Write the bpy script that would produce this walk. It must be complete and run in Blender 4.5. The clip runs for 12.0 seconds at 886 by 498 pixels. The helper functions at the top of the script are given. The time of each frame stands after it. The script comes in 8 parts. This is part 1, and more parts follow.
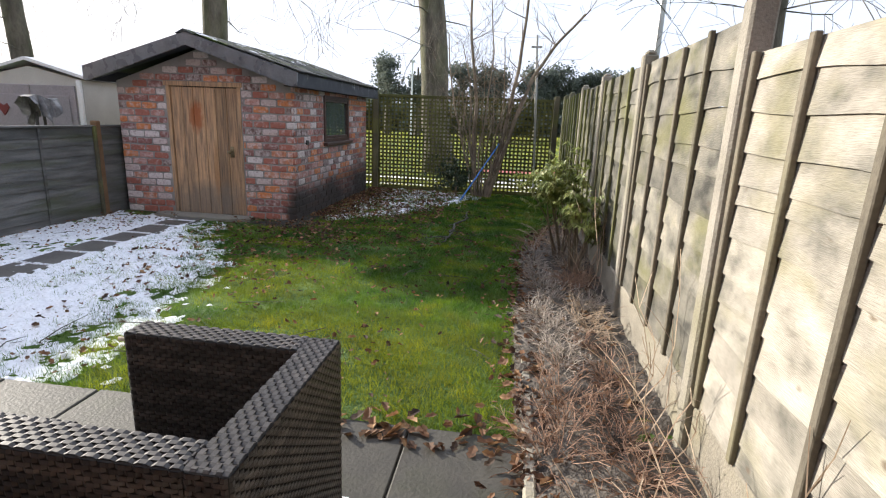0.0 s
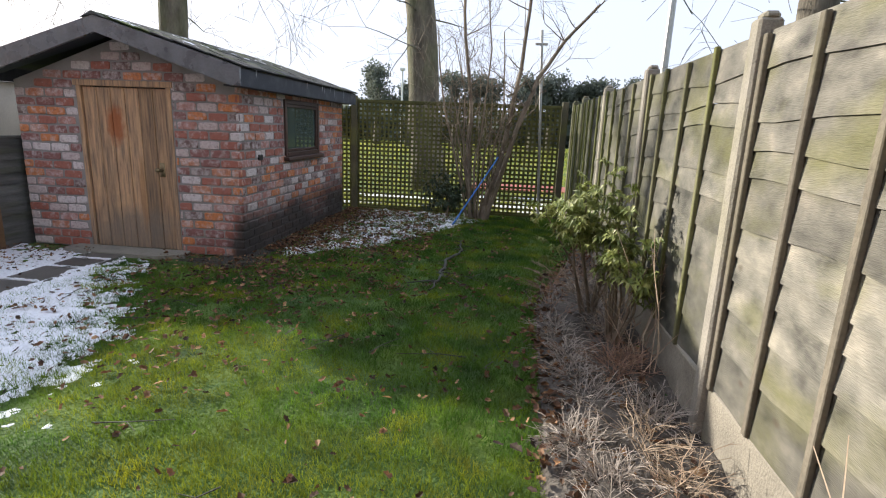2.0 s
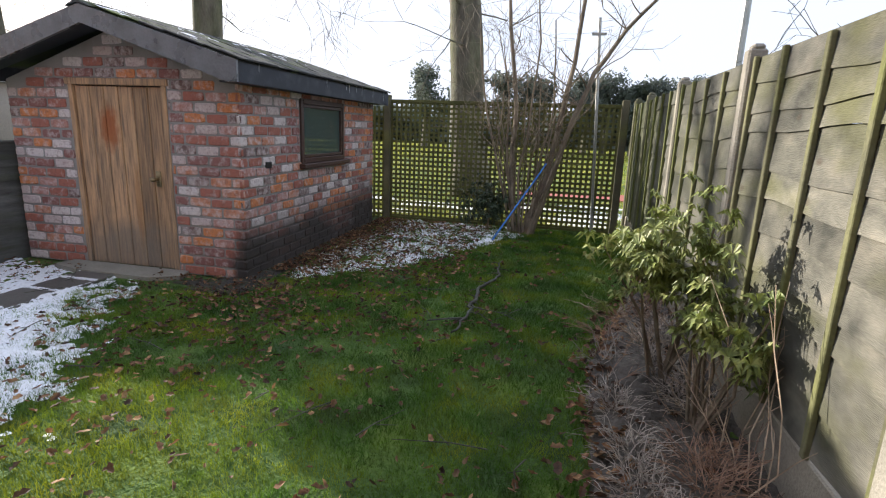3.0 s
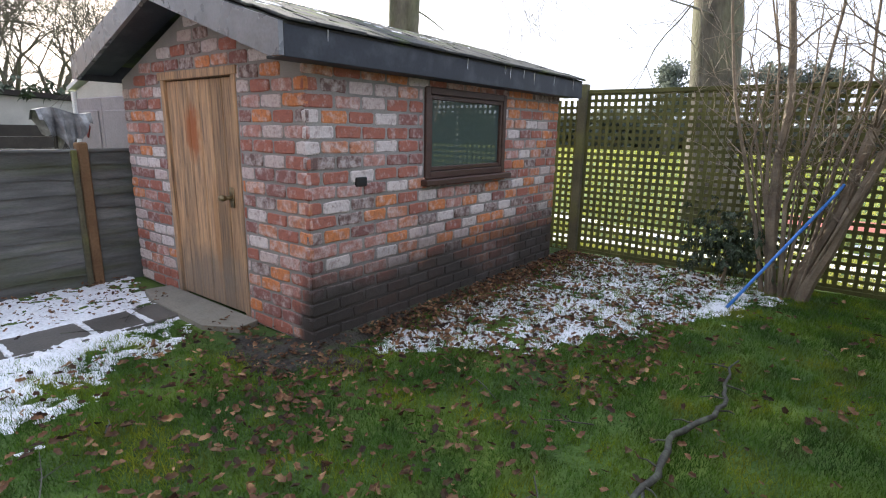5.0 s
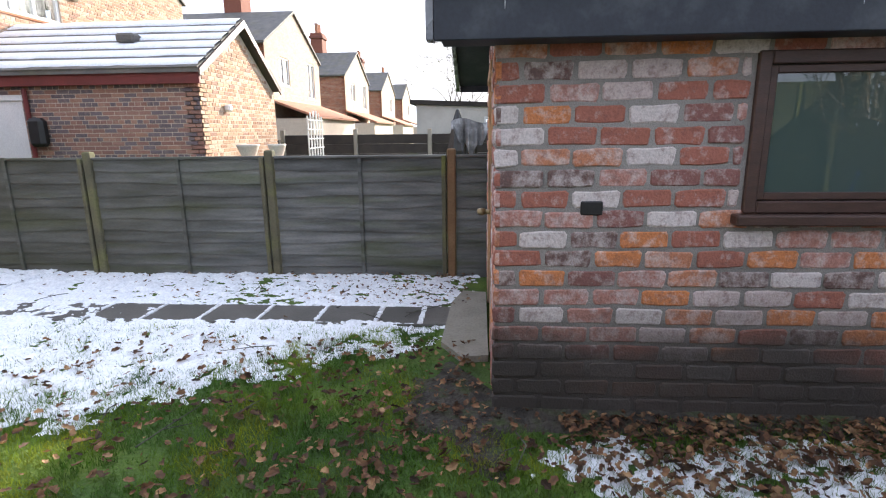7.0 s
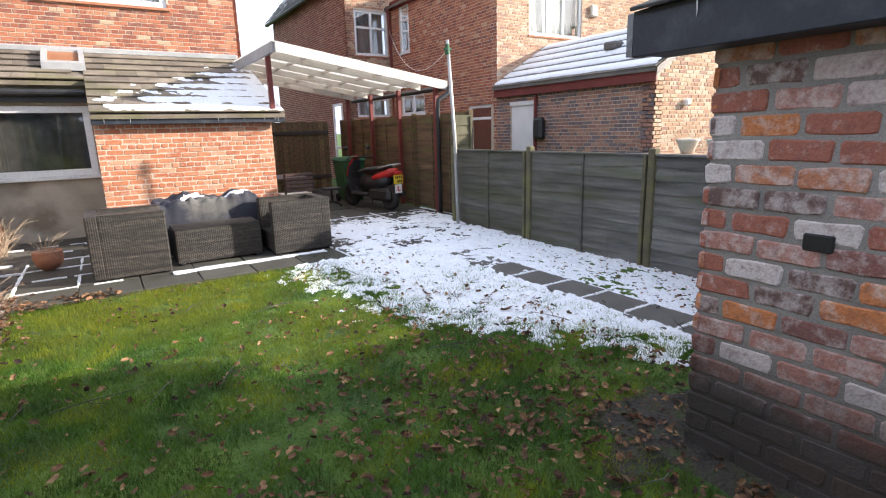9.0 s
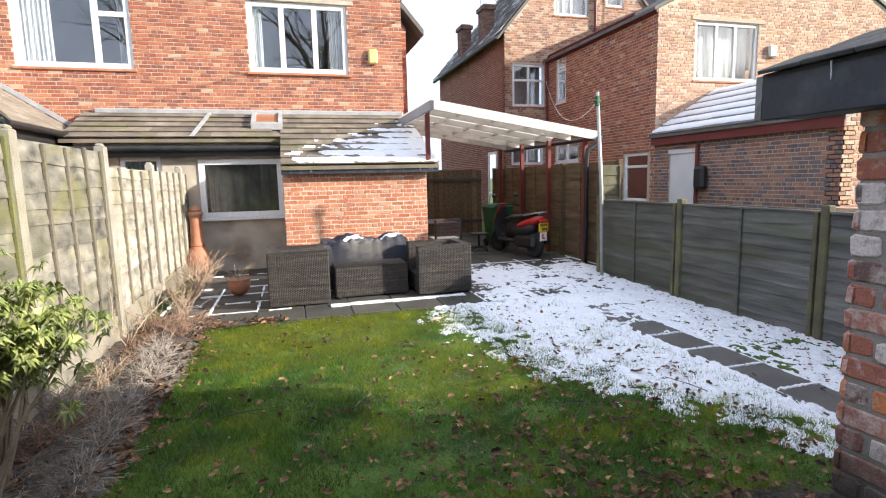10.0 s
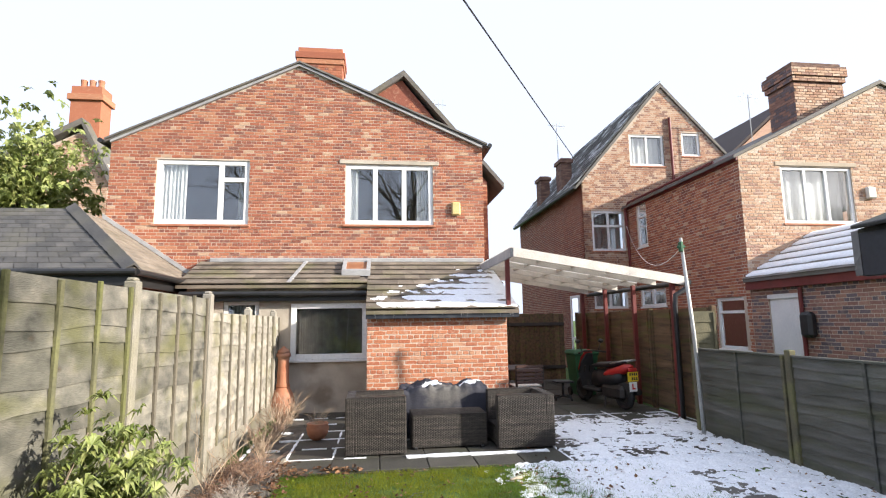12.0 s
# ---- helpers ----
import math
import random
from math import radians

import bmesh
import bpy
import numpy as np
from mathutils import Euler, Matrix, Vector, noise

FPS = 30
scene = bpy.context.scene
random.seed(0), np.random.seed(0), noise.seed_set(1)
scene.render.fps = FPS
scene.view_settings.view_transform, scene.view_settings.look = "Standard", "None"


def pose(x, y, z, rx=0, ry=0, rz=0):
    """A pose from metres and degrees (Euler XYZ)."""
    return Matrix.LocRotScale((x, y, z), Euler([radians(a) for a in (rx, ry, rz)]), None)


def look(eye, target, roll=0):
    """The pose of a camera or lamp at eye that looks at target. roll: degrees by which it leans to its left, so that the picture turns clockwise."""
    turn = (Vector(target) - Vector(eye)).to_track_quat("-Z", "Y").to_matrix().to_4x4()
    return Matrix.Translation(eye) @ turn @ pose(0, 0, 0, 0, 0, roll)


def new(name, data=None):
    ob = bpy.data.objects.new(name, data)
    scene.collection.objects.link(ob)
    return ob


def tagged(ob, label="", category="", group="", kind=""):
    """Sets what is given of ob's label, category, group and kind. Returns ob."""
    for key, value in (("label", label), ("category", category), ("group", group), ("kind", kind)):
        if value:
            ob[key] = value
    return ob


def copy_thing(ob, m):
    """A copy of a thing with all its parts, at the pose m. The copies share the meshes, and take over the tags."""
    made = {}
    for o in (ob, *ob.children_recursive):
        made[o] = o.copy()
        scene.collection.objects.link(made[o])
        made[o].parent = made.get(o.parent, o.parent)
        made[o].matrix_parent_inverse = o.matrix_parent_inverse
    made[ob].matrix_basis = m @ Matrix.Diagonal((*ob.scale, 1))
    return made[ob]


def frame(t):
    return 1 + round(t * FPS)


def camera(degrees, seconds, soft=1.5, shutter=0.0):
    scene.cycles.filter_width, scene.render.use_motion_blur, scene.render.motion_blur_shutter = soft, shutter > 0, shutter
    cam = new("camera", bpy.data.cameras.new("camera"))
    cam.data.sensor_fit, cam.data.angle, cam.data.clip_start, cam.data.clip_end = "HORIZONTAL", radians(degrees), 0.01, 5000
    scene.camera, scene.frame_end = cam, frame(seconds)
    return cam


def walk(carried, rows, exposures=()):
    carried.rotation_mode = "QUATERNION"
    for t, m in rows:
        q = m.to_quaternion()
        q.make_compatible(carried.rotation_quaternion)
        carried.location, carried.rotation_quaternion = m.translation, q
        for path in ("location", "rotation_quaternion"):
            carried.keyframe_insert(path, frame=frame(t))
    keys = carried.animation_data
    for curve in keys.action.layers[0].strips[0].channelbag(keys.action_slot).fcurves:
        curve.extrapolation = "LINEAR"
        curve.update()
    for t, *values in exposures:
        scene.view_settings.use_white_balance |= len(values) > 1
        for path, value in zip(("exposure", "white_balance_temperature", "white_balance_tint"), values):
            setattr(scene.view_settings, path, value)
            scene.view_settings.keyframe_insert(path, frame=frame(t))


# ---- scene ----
cam = camera(80.6, 12.0, soft=1.15)
METRES, EYE, TILT, LEAN, TURN = 9.2, 1.6, 0.0, 0.0, 7.5
ROWS = [
    (0.0, 0.0, 0.0, 0.0, 0.57, -14.12, -2.26),
    (0.5, -0.0013, 0.0337, 0.0001, -0.29, -13.89, -2.25),
    (1.0, 0.0006, 0.0801, -0.0007, -0.9, -13.59, -2.28),
    (1.5, 0.0002, 0.13, -0.0022, -1.22, -13.31, -2.26),
    (2.0, 0.004, 0.1833, -0.0021, -0.27, -13.02, -2.21),
    (2.5, 0.0164, 0.2383, -0.0013, 2.23, -12.96, -2.09),
    (4.5, 0.0318, 0.4892, -0.0056, 20.94, -12.9, -1.49),
    (5.0, 0.0363, 0.5577, -0.008, 30.42, -12.77, -1.04),
    (5.5, 0.042, 0.6176, -0.0076, 42.71, -12.71, -0.64),
    (6.0, 0.0402, 0.6828, -0.0061, 56.7, -12.73, -0.16),
    (6.5, 0.0417, 0.7391, -0.0069, 69.49, -12.72, 0.21),
    (7.0, 0.0448, 0.7909, -0.0077, 86.46, -12.64, 0.66),
    (7.5, 0.0472, 0.8367, -0.0031, 102.76, -12.53, 1.05),
    (9.5, 0.0229, 0.9726, 0.0054, 148.91, -11.23, 1.59),
    (10.0, 0.0192, 0.9781, 0.0114, 156.61, -7.67, 1.32),
    (10.5, 0.0185, 0.9783, 0.0158, 161.99, -2.4, 1.07),
    (11.0, 0.019, 0.9784, 0.0184, 164.8, 3.02, 0.83),
    (11.5, 0.0186, 0.9801, 0.0185, 165.13, 6.45, 0.8),
    (12.0, 0.0172, 0.9811, 0.018, 165.44, 7.92, 0.82),
]
walk(cam, [(t, pose(0, 0, EYE, TILT, LEAN, TURN) @ pose(METRES * x, METRES * y, METRES * z, 90 + pitch, roll, yaw)) for t, x, y, z, yaw, pitch, roll in ROWS],
     exposures=((0.0, 0.95), (2.0, 0.85), (2.7, 0.88), (4.5, 1.32), (6.5, 1.49), (7.5, 1.42), (9.5, 1.2), (10.5, 1.12), (12.0, 0.95)))

# ---- world and sun ----
SUN = Vector((-0.905, 0.425, 0.0)).normalized()
SUN_EL = radians(20)
to_sun = Vector((SUN.x * math.cos(SUN_EL), SUN.y * math.cos(SUN_EL), math.sin(SUN_EL)))
world = bpy.data.worlds.new("world")
scene.world = world
world.use_nodes = True
wn = world.node_tree.nodes
sky = wn.new("ShaderNodeTexSky")
sky.sky_type = "NISHITA"
sky.sun_disc = False
sky.sun_elevation = SUN_EL
sky.sun_rotation = math.atan2(to_sun.x, to_sun.y)
sky.air_density, sky.dust_density, sky.ozone_density = 0.8, 5.0, 0.4
haze = wn.new("ShaderNodeMix")
haze.data_type = "RGBA"
haze.inputs["Factor"].default_value = 0.8
haze.inputs["B"].default_value = (6.0, 6.65, 8.25, 1)
world.node_tree.links.new(sky.outputs["Color"], haze.inputs["A"])
wn["Background"].inputs["Strength"].default_value = 0.1
world.node_tree.links.new(haze.outputs["Result"], wn["Background"].inputs["Color"])
sun_data = bpy.data.lights.new("sun", "SUN")
sun_data.energy, sun_data.angle, sun_data.color = 5.0, radians(0.8), (1.0, 0.93, 0.82)
sun = new("sun", sun_data)
sun.matrix_world = look(to_sun * 60, (0, 0, 0))

# ---- mesh helpers ----
rng = random.Random(7)


class Geo:
    """Gathers faces for one mesh, in world coordinates."""

    def __init__(self):
        self.v, self.f = [], []

    def add(self, verts, faces):
        n = len(self.v)
        self.v += [tuple(p) for p in verts]
        self.f += [tuple(n + i for i in f) for f in faces]
        return self

    def box(self, a, b, c=0.0, m=None):
        lo = [min(p, q) for p, q in zip(a, b)]
        hi = [max(p, q) for p, q in zip(a, b)]
        c = min(c, *[(h - l) * 0.45 for l, h in zip(lo, hi)])
        pts, ids = [], {}
        signs = [(i, j, k) for i in (0, 1) for j in (0, 1) for k in (0, 1)]
        for s in signs:
            for ax in range(3):
                p = []
                for d in range(3):
                    off = 0 if d == ax else c
                    p.append(hi[d] - off if s[d] else lo[d] + off)
                ids[s, ax] = len(pts)
                pts.append(Vector(p))
        faces = []
        if c <= 0:
            pts = [Vector([hi[d] if s[d] else lo[d] for d in range(3)]) for s in signs]
            num = {s: i for i, s in enumerate(signs)}
            for ax in range(3):
                for e in (0, 1):
                    o = [d for d in range(3) if d != ax]
                    ring = []
                    for u, w in ((0, 0), (1, 0), (1, 1), (0, 1)):
                        s = [0, 0, 0]
                        s[ax], s[o[0]], s[o[1]] = e, u, w
                        ring.append(num[tuple(s)])
                    faces.append(ring)
        else:
            for ax in range(3):
                o = [d for d in range(3) if d != ax]
                for e in (0, 1):
                    ring = []
                    for u, w in ((0, 0), (1, 0), (1, 1), (0, 1)):
                        s = [0, 0, 0]
                        s[ax], s[o[0]], s[o[1]] = e, u, w
                        ring.append(ids[tuple(s), ax])
                    faces.append(ring)
                for u in (0, 1):
                    for w in (0, 1):
                        s0, s1 = [0, 0, 0], [0, 0, 0]
                        s0[o[0]] = s1[o[0]] = u
                        s0[o[1]] = s1[o[1]] = w
                        s1[ax] = 1
                        s0, s1 = tuple(s0), tuple(s1)
                        faces.append([ids[s0, o[0]], ids[s1, o[0]], ids[s1, o[1]], ids[s0, o[1]]])
            for s in signs:
                faces.append([ids[s, 0], ids[s, 1], ids[s, 2]])
        mid = sum(pts, Vector()) / len(pts)
        for f in faces:
            n = (pts[f[1]] - pts[f[0]]).cross(pts[f[2]] - pts[f[0]])
            if n.dot(pts[f[0]] - mid) < 0:
                f.reverse()
        if m is not None:
            pts = [m @ p for p in pts]
        return self.add(pts, faces)

    def weld(self):
        """Joins corners that lie on one another."""
        ids, place, pts = {}, [], []
        for p in self.v:
            k = (round(p[0], 3), round(p[1], 3), round(p[2], 3))
            if k not in ids:
                ids[k] = len(pts)
                pts.append(p)
            place.append(ids[k])
        self.v = pts
        self.f = [tuple(place[i] for i in f) for f in self.f]
        return self

    def tube(self, pts, radii, seg=8, caps=True):
        pts = [Vector(p) for p in pts]
        if not hasattr(radii, "__len__"):
            radii = [radii] * len(pts)
        n0 = len(self.v)
        side = None
        for i, p in enumerate(pts):
            d = (pts[min(i + 1, len(pts) - 1)] - pts[max(i - 1, 0)]).normalized()
            if side is None:
                side = d.orthogonal().normalized()
            side = (side - d * side.dot(d)).normalized()
            up = d.cross(side)
            for k in range(seg):
                a = 2 * math.pi * k / seg
                self.v.append(tuple(p + (side * math.cos(a) + up * math.sin(a)) * radii[i]))
        for i in range(len(pts) - 1):
            for k in range(seg):
                a, b = n0 + i * seg + k, n0 + i * seg + (k + 1) % seg
                self.f.append((a, b, b + seg, a + seg))
        if caps:
            self.f.append(tuple(n0 + k for k in reversed(range(seg))))
            e = n0 + (len(pts) - 1) * seg
            self.f.append(tuple(e + k for k in range(seg)))
        return self

    def lathe(self, centre, profile, seg=20):
        x, y, z = centre
        n0 = len(self.v)
        for r, h in profile:
            for k in range(seg):
                a = 2 * math.pi * k / seg
                self.v.append((x + r * math.cos(a), y + r * math.sin(a), z + h))
        for i in range(len(profile) - 1):
            for k in range(seg):
                a, b = n0 + i * seg + k, n0 + i * seg + (k + 1) % seg
                self.f.append((a, b, b + seg, a + seg))
        self.f.append(tuple(n0 + k for k in reversed(range(seg))))
        e = n0 + (len(profile) - 1) * seg
        self.f.append(tuple(e + k for k in range(seg)))
        return self

    def prism(self, ring, push):
        """A flat polygon pushed along a vector, closed."""
        ring = [Vector(p) for p in ring]
        push = Vector(push)
        nrm = Vector()
        for i in range(len(ring)):
            nrm += ring[i].cross(ring[(i + 1) % len(ring)])
        if nrm.dot(push) > 0:
            ring.reverse()
        n = len(ring)
        faces = [tuple(range(n)), tuple(reversed(range(n, 2 * n)))]
        for i in range(n):
            j = (i + 1) % n
            faces.append((j, i, n + i, n + j))
        return self.add(ring + [p + push for p in ring], faces)


def make_mesh(name, g, material, smooth=False):
    me = bpy.data.meshes.new(name)
    me.from_pydata(g.v, [], g.f)
    me.materials.append(material)
    if smooth:
        me.polygons.foreach_set("use_smooth", [True] * len(me.polygons))
    me.update()
    return me


BASE = {}


def thing(name, base, label, category, group="", kind=""):
    """An empty at the thing's base."""
    ob = new(name)
    ob.location = base
    ob.empty_display_size = 0.1
    BASE[ob] = Vector(base)
    return tagged(ob, label, category, group, kind)


def part(name, g, material, parent, label="", smooth=False):
    """Links the faces of g, given in the world, as one mesh under parent."""
    base = BASE[parent]
    g.v = [(x - base.x, y - base.y, z - base.z) for x, y, z in g.v]
    ob = new(name, make_mesh(name, g, material, smooth))
    ob.parent = parent
    BASE[ob] = base
    return tagged(ob, label)


def solid(name, g, material, label, category, kind="", group="", smooth=False):
    """A top-level thing of one mesh."""
    ob = new(name, make_mesh(name, g, material, smooth))
    BASE[ob] = Vector()
    return tagged(ob, label, category, group, kind)


def piece(name, me, place, parent, turn=None):
    """One of many alike pieces that share a mesh."""
    ob = new(name, me)
    ob.parent = parent
    ob.location = Vector(place) - BASE[parent]
    if turn is not None:
        ob.rotation_euler = turn
    return ob


def columns(length, top, holes):
    """Cuts a wall into upright strips with their open spans; top: list of (u, z)."""
    cuts = sorted({0.0, length, *[u for h in holes for u in h[:2]], *[u for u, _ in top if 0 < u < length]})
    for u0, u1 in zip(cuts, cuts[1:]):
        um = (u0 + u1) / 2
        spans = sorted((h[2], h[3]) for h in holes if h[0] < um < h[1])
        yield u0, u1, spans


def top_at(top, u):
    for (a, za), (b, zb) in zip(top, top[1:]):
        if a <= u <= b:
            return za + (zb - za) * (u - a) / (b - a)
    return top[-1][1] if u > top[-1][0] else top[0][1]


def wall_geo(origin, along, normal, length, top, holes=(), thick=0.2):
    """A wall with real openings. origin: foot of its outer face; top: (u, z) pairs."""
    g = Geo()
    o, al, n = Vector(origin), Vector(along), Vector(normal)
    for u0, u1, spans in columns(length, top, holes):
        z = 0.0
        for lo, hi in [*spans, (None, None)]:
            a, b = u0 + 1e-4, u1 - 1e-4
            t0, t1 = (top_at(top, a), top_at(top, b)) if lo is None else (lo, lo)
            if max(t0, t1) - z > 0.005:
                ring = [o + al * u0 + Vector((0, 0, z)), o + al * u1 + Vector((0, 0, z)),
                        o + al * u1 + Vector((0, 0, t1)), o + al * u0 + Vector((0, 0, t0))]
                g.prism(ring, -n * thick)
            z = hi if hi is not None else z
    return g.weld()


def brick_slots(length, top, holes, bl, bh, joint, headers=0):
    """Places (u, z, length) of the bricks of a wall."""
    height = max(z for _, z in top)
    row = 0
    z = joint / 2
    while z < height:
        head = headers and row % headers == headers - 1
        step = bl / 2 if head else bl
        u = -(step / 2 if row % 2 else 0.0)
        zm = z + (bh - joint) / 2
        blocked = [(h[0], h[1]) for h in holes if h[2] - 0.3 * bh < zm < h[3] + 0.3 * bh]
        while u < length:
            a, b = max(u, 0.0), min(u + step, length)
            u += step
            spans = [(a, b)]
            for h0, h1 in blocked:
                cutted = []
                for s, e in spans:
                    if h1 <= s or h0 >= e:
                        cutted.append((s, e))
                    else:
                        if h0 - s > 0.03:
                            cutted.append((s, h0))
                        if e - h1 > 0.03:
                            cutted.append((h1, e))
                spans = cutted
            for s, e in spans:
                if e - s < 0.045:
                    continue
                if z + (bh - joint) > min(top_at(top, s), top_at(top, e)) + 0.005:
                    continue
                ja = 0 if s <= 0.001 else joint / 2
                jb = 0 if e >= length - 0.001 else joint / 2
                yield s + ja, z, e - s - ja - jb
        z += bh
        row += 1


def brick_geo(g, origin, along, normal, s, z, w, h, proud, ch=0.006, rag=0.0):
    o, al, n = Vector(origin), Vector(along), Vector(normal)
    up = Vector((0, 0, 1))
    p = o + al * s + up * z
    q = proud + rng.uniform(-rag, rag)
    j = [rng.uniform(-rag, rag) * 0.9 for _ in range(4)]
    back = [p - n * 0.02, p + al * w - n * 0.02, p + al * w + up * h - n * 0.02, p + up * h - n * 0.02]
    mid = [p + n * (q - ch), p + al * w + n * (q - ch), p + al * w + up * h + n * (q - ch), p + up * h + n * (q - ch)]
    f = [p + al * (ch + j[0]) + up * ch, p + al * (w - ch + j[1]) + up * ch, p + al * (w - ch + j[2]) + up * (h - ch), p + al * (ch + j[3]) + up * (h - ch)]
    f = [x + n * q for x in f]
    faces = [(8, 9, 10, 11)]
    for k in range(4):
        m = (k + 1) % 4
        faces += [(k, m, 4 + m, 4 + k), (4 + k, 4 + m, 8 + m, 8 + k)]
    if al.cross(up).dot(n) < 0:
        faces = [tuple(reversed(x)) for x in faces]
    g.add(back + mid + f, faces)


def worn_brick(g, along, normal, w, h, proud):
    """A single brick with rounded corners and a ragged, chipped outline."""
    al, n, up = Vector(along), Vector(normal), Vector((0, 0, 1))
    q = proud + rng.uniform(-0.004, 0.004)
    c = min(0.012, w * 0.2)
    ring = [(c, 0), (w * 0.5, 0), (w - c, 0), (w, c), (w, h - c), (w - c, h), (w * 0.5, h), (c, h), (0, h - c), (0, c)]
    ring = [(u + rng.uniform(-0.005, 0.005), z + rng.uniform(-0.0045, 0.0045)) for u, z in ring]
    m = len(ring)
    vs = [al * u + up * z - n * 0.02 for u, z in ring] + [al * u + up * z + n * (q - 0.006) for u, z in ring]
    k = 0.006
    vs += [al * (u + k * (1 if u < w * 0.3 else -1 if u > w * 0.7 else 0)) + up * (z + k * (1 if z < h * 0.5 else -1)) + n * (q + rng.uniform(-0.002, 0.001)) for u, z in ring]
    fs = [tuple(range(2 * m, 3 * m))]
    for a in range(m):
        b = (a + 1) % m
        fs += [(a, b, m + b, m + a), (m + a, m + b, 2 * m + b, 2 * m + a)]
    if al.cross(up).dot(n) < 0:
        fs = [tuple(reversed(x)) for x in fs]
    g.add(vs, fs)


def bricks_joined(name, origin, along, normal, length, top, holes, material, parent, bl=0.225, bh=0.075, joint=0.013, proud=0.007, headers=4):
    """Bricks of a far wall as real geometry in one part."""
    g = Geo()
    for s, z, w in brick_slots(length, top, holes, bl, bh, joint, headers):
        brick_geo(g, origin, along, normal, s, z, w, bh - joint, proud, 0.003, 0.002)
    ob = part(name, g, material, parent)
    return tagged(ob, kind="stuff")


def bricks_single(origin, along, normal, length, top, holes, material, parent, bl, bh, joint, proud=0.012, headers=0, low=None, low_z=0.0):
    """Bricks as objects of their own, sharing meshes of equal length."""
    shapes = {}
    al = Vector(along)
    for s, z, w in brick_slots(length, top, holes, bl, bh, joint, headers):
        key = (round(w, 3), rng.randrange(8), low is not None and z < low_z + rng.uniform(-0.04, 0.04))
        if key not in shapes:
            g = Geo()
            worn_brick(g, along, normal, key[0], bh - joint, proud)
            shapes[key] = make_mesh("brick", g, low if key[2] else material)
        ob = piece("brick", shapes[key], Vector(origin) + al * s + Vector((0, 0, z + rng.uniform(-0.003, 0.003))), parent)
        ob.rotation_euler = Euler(Vector(normal) * rng.uniform(-0.009, 0.009))


# ---- materials ----
def material(name, colours, scale=4.0, rough=0.8, bump=0.3, fine=60.0, metal=0.0, spread=0.0, island=0.0, stretch=(1, 1, 1), rough2=None, stain=None, stain_scale=1.2, stain_amount=0.5, dist=0.01, spec=0.5, stops=None, grain=None):
    """A node material: colours mixed by coarse noise, fine grain, relief, and variation from piece to piece."""
    mt = bpy.data.materials.new(name)
    mt.use_nodes = True
    nt = mt.node_tree
    nd, ln = nt.nodes, nt.links
    bsdf = nd["Principled BSDF"]
    bsdf.inputs["Metallic"].default_value = metal
    bsdf.inputs["Specular IOR Level"].default_value = spec
    geo = nd.new("ShaderNodeNewGeometry")
    mp = nd.new("ShaderNodeMapping")
    mp.inputs["Scale"].default_value = stretch
    ln.new(geo.outputs["Position"], mp.inputs["Vector"])
    n1 = nd.new("ShaderNodeTexNoise")
    n1.inputs["Scale"].default_value, n1.inputs["Detail"].default_value = scale, 5.0
    ln.new(mp.outputs["Vector"], n1.inputs["Vector"])
    ramp = nd.new("ShaderNodeValToRGB")
    el = ramp.color_ramp.elements
    while len(el) < len(colours):
        el.new(0.5)
    for i, c in enumerate(colours):
        el[i].position = stops[i] if stops else 0.3 + 0.4 * i / max(1, len(colours) - 1)
        el[i].color = (*c, 1)
    ln.new(n1.outputs["Fac"], ramp.inputs["Fac"])
    colour = ramp.outputs["Color"]
    if stain is not None:
        n3 = nd.new("ShaderNodeTexNoise")
        n3.inputs["Scale"].default_value, n3.inputs["Detail"].default_value = stain_scale, 6.0
        ln.new(mp.outputs["Vector"], n3.inputs["Vector"])
        mr = nd.new("ShaderNodeMapRange")
        mr.inputs["From Min"].default_value, mr.inputs["From Max"].default_value = 0.5, 0.68
        mr.inputs["To Max"].default_value = stain_amount
        ln.new(n3.outputs["Fac"], mr.inputs["Value"])
        mx = nd.new("ShaderNodeMix")
        mx.data_type = "RGBA"
        ln.new(mr.outputs["Result"], mx.inputs["Factor"])
        ln.new(colour, mx.inputs["A"])
        mx.inputs["B"].default_value = (*stain, 1)
        colour = mx.outputs["Result"]
    if spread or island:
        hs = nd.new("ShaderNodeHueSaturation")
        src = geo.outputs["Random Per Island"]
        if spread:
            src = nd.new("ShaderNodeObjectInfo").outputs["Random"]
        mr2 = nd.new("ShaderNodeMapRange")
        amount = spread or island
        mr2.inputs["To Min"].default_value, mr2.inputs["To Max"].default_value = 1 - amount, 1 + amount
        ln.new(src, mr2.inputs["Value"])
        ln.new(mr2.outputs["Result"], hs.inputs["Value"])
        ln.new(colour, hs.inputs["Color"])
        colour = hs.outputs["Color"]
    n2 = nd.new("ShaderNodeTexNoise")
    n2.inputs["Scale"].default_value, n2.inputs["Detail"].default_value = fine, 3.0
    if grain:
        mg = nd.new("ShaderNodeMapping")
        mg.inputs["Scale"].default_value = grain
        ln.new(geo.outputs["Position"], mg.inputs["Vector"])
        ln.new(mg.outputs["Vector"], n2.inputs["Vector"])
    else:
        ln.new(mp.outputs["Vector"], n2.inputs["Vector"])
    gr = nd.new("ShaderNodeMix")
    gr.data_type, gr.blend_type = "RGBA", "MULTIPLY"
    gr.inputs["Factor"].default_value = 0.35
    gm = nd.new("ShaderNodeMapRange")
    gm.inputs["From Min"].default_value, gm.inputs["From Max"].default_value = 0.3, 0.6
    gm.inputs["To Min"].default_value, gm.inputs["To Max"].default_value = 0.5, 1.1
    ln.new(n2.outputs["Fac"], gm.inputs["Value"])
    ln.new(colour, gr.inputs["A"])
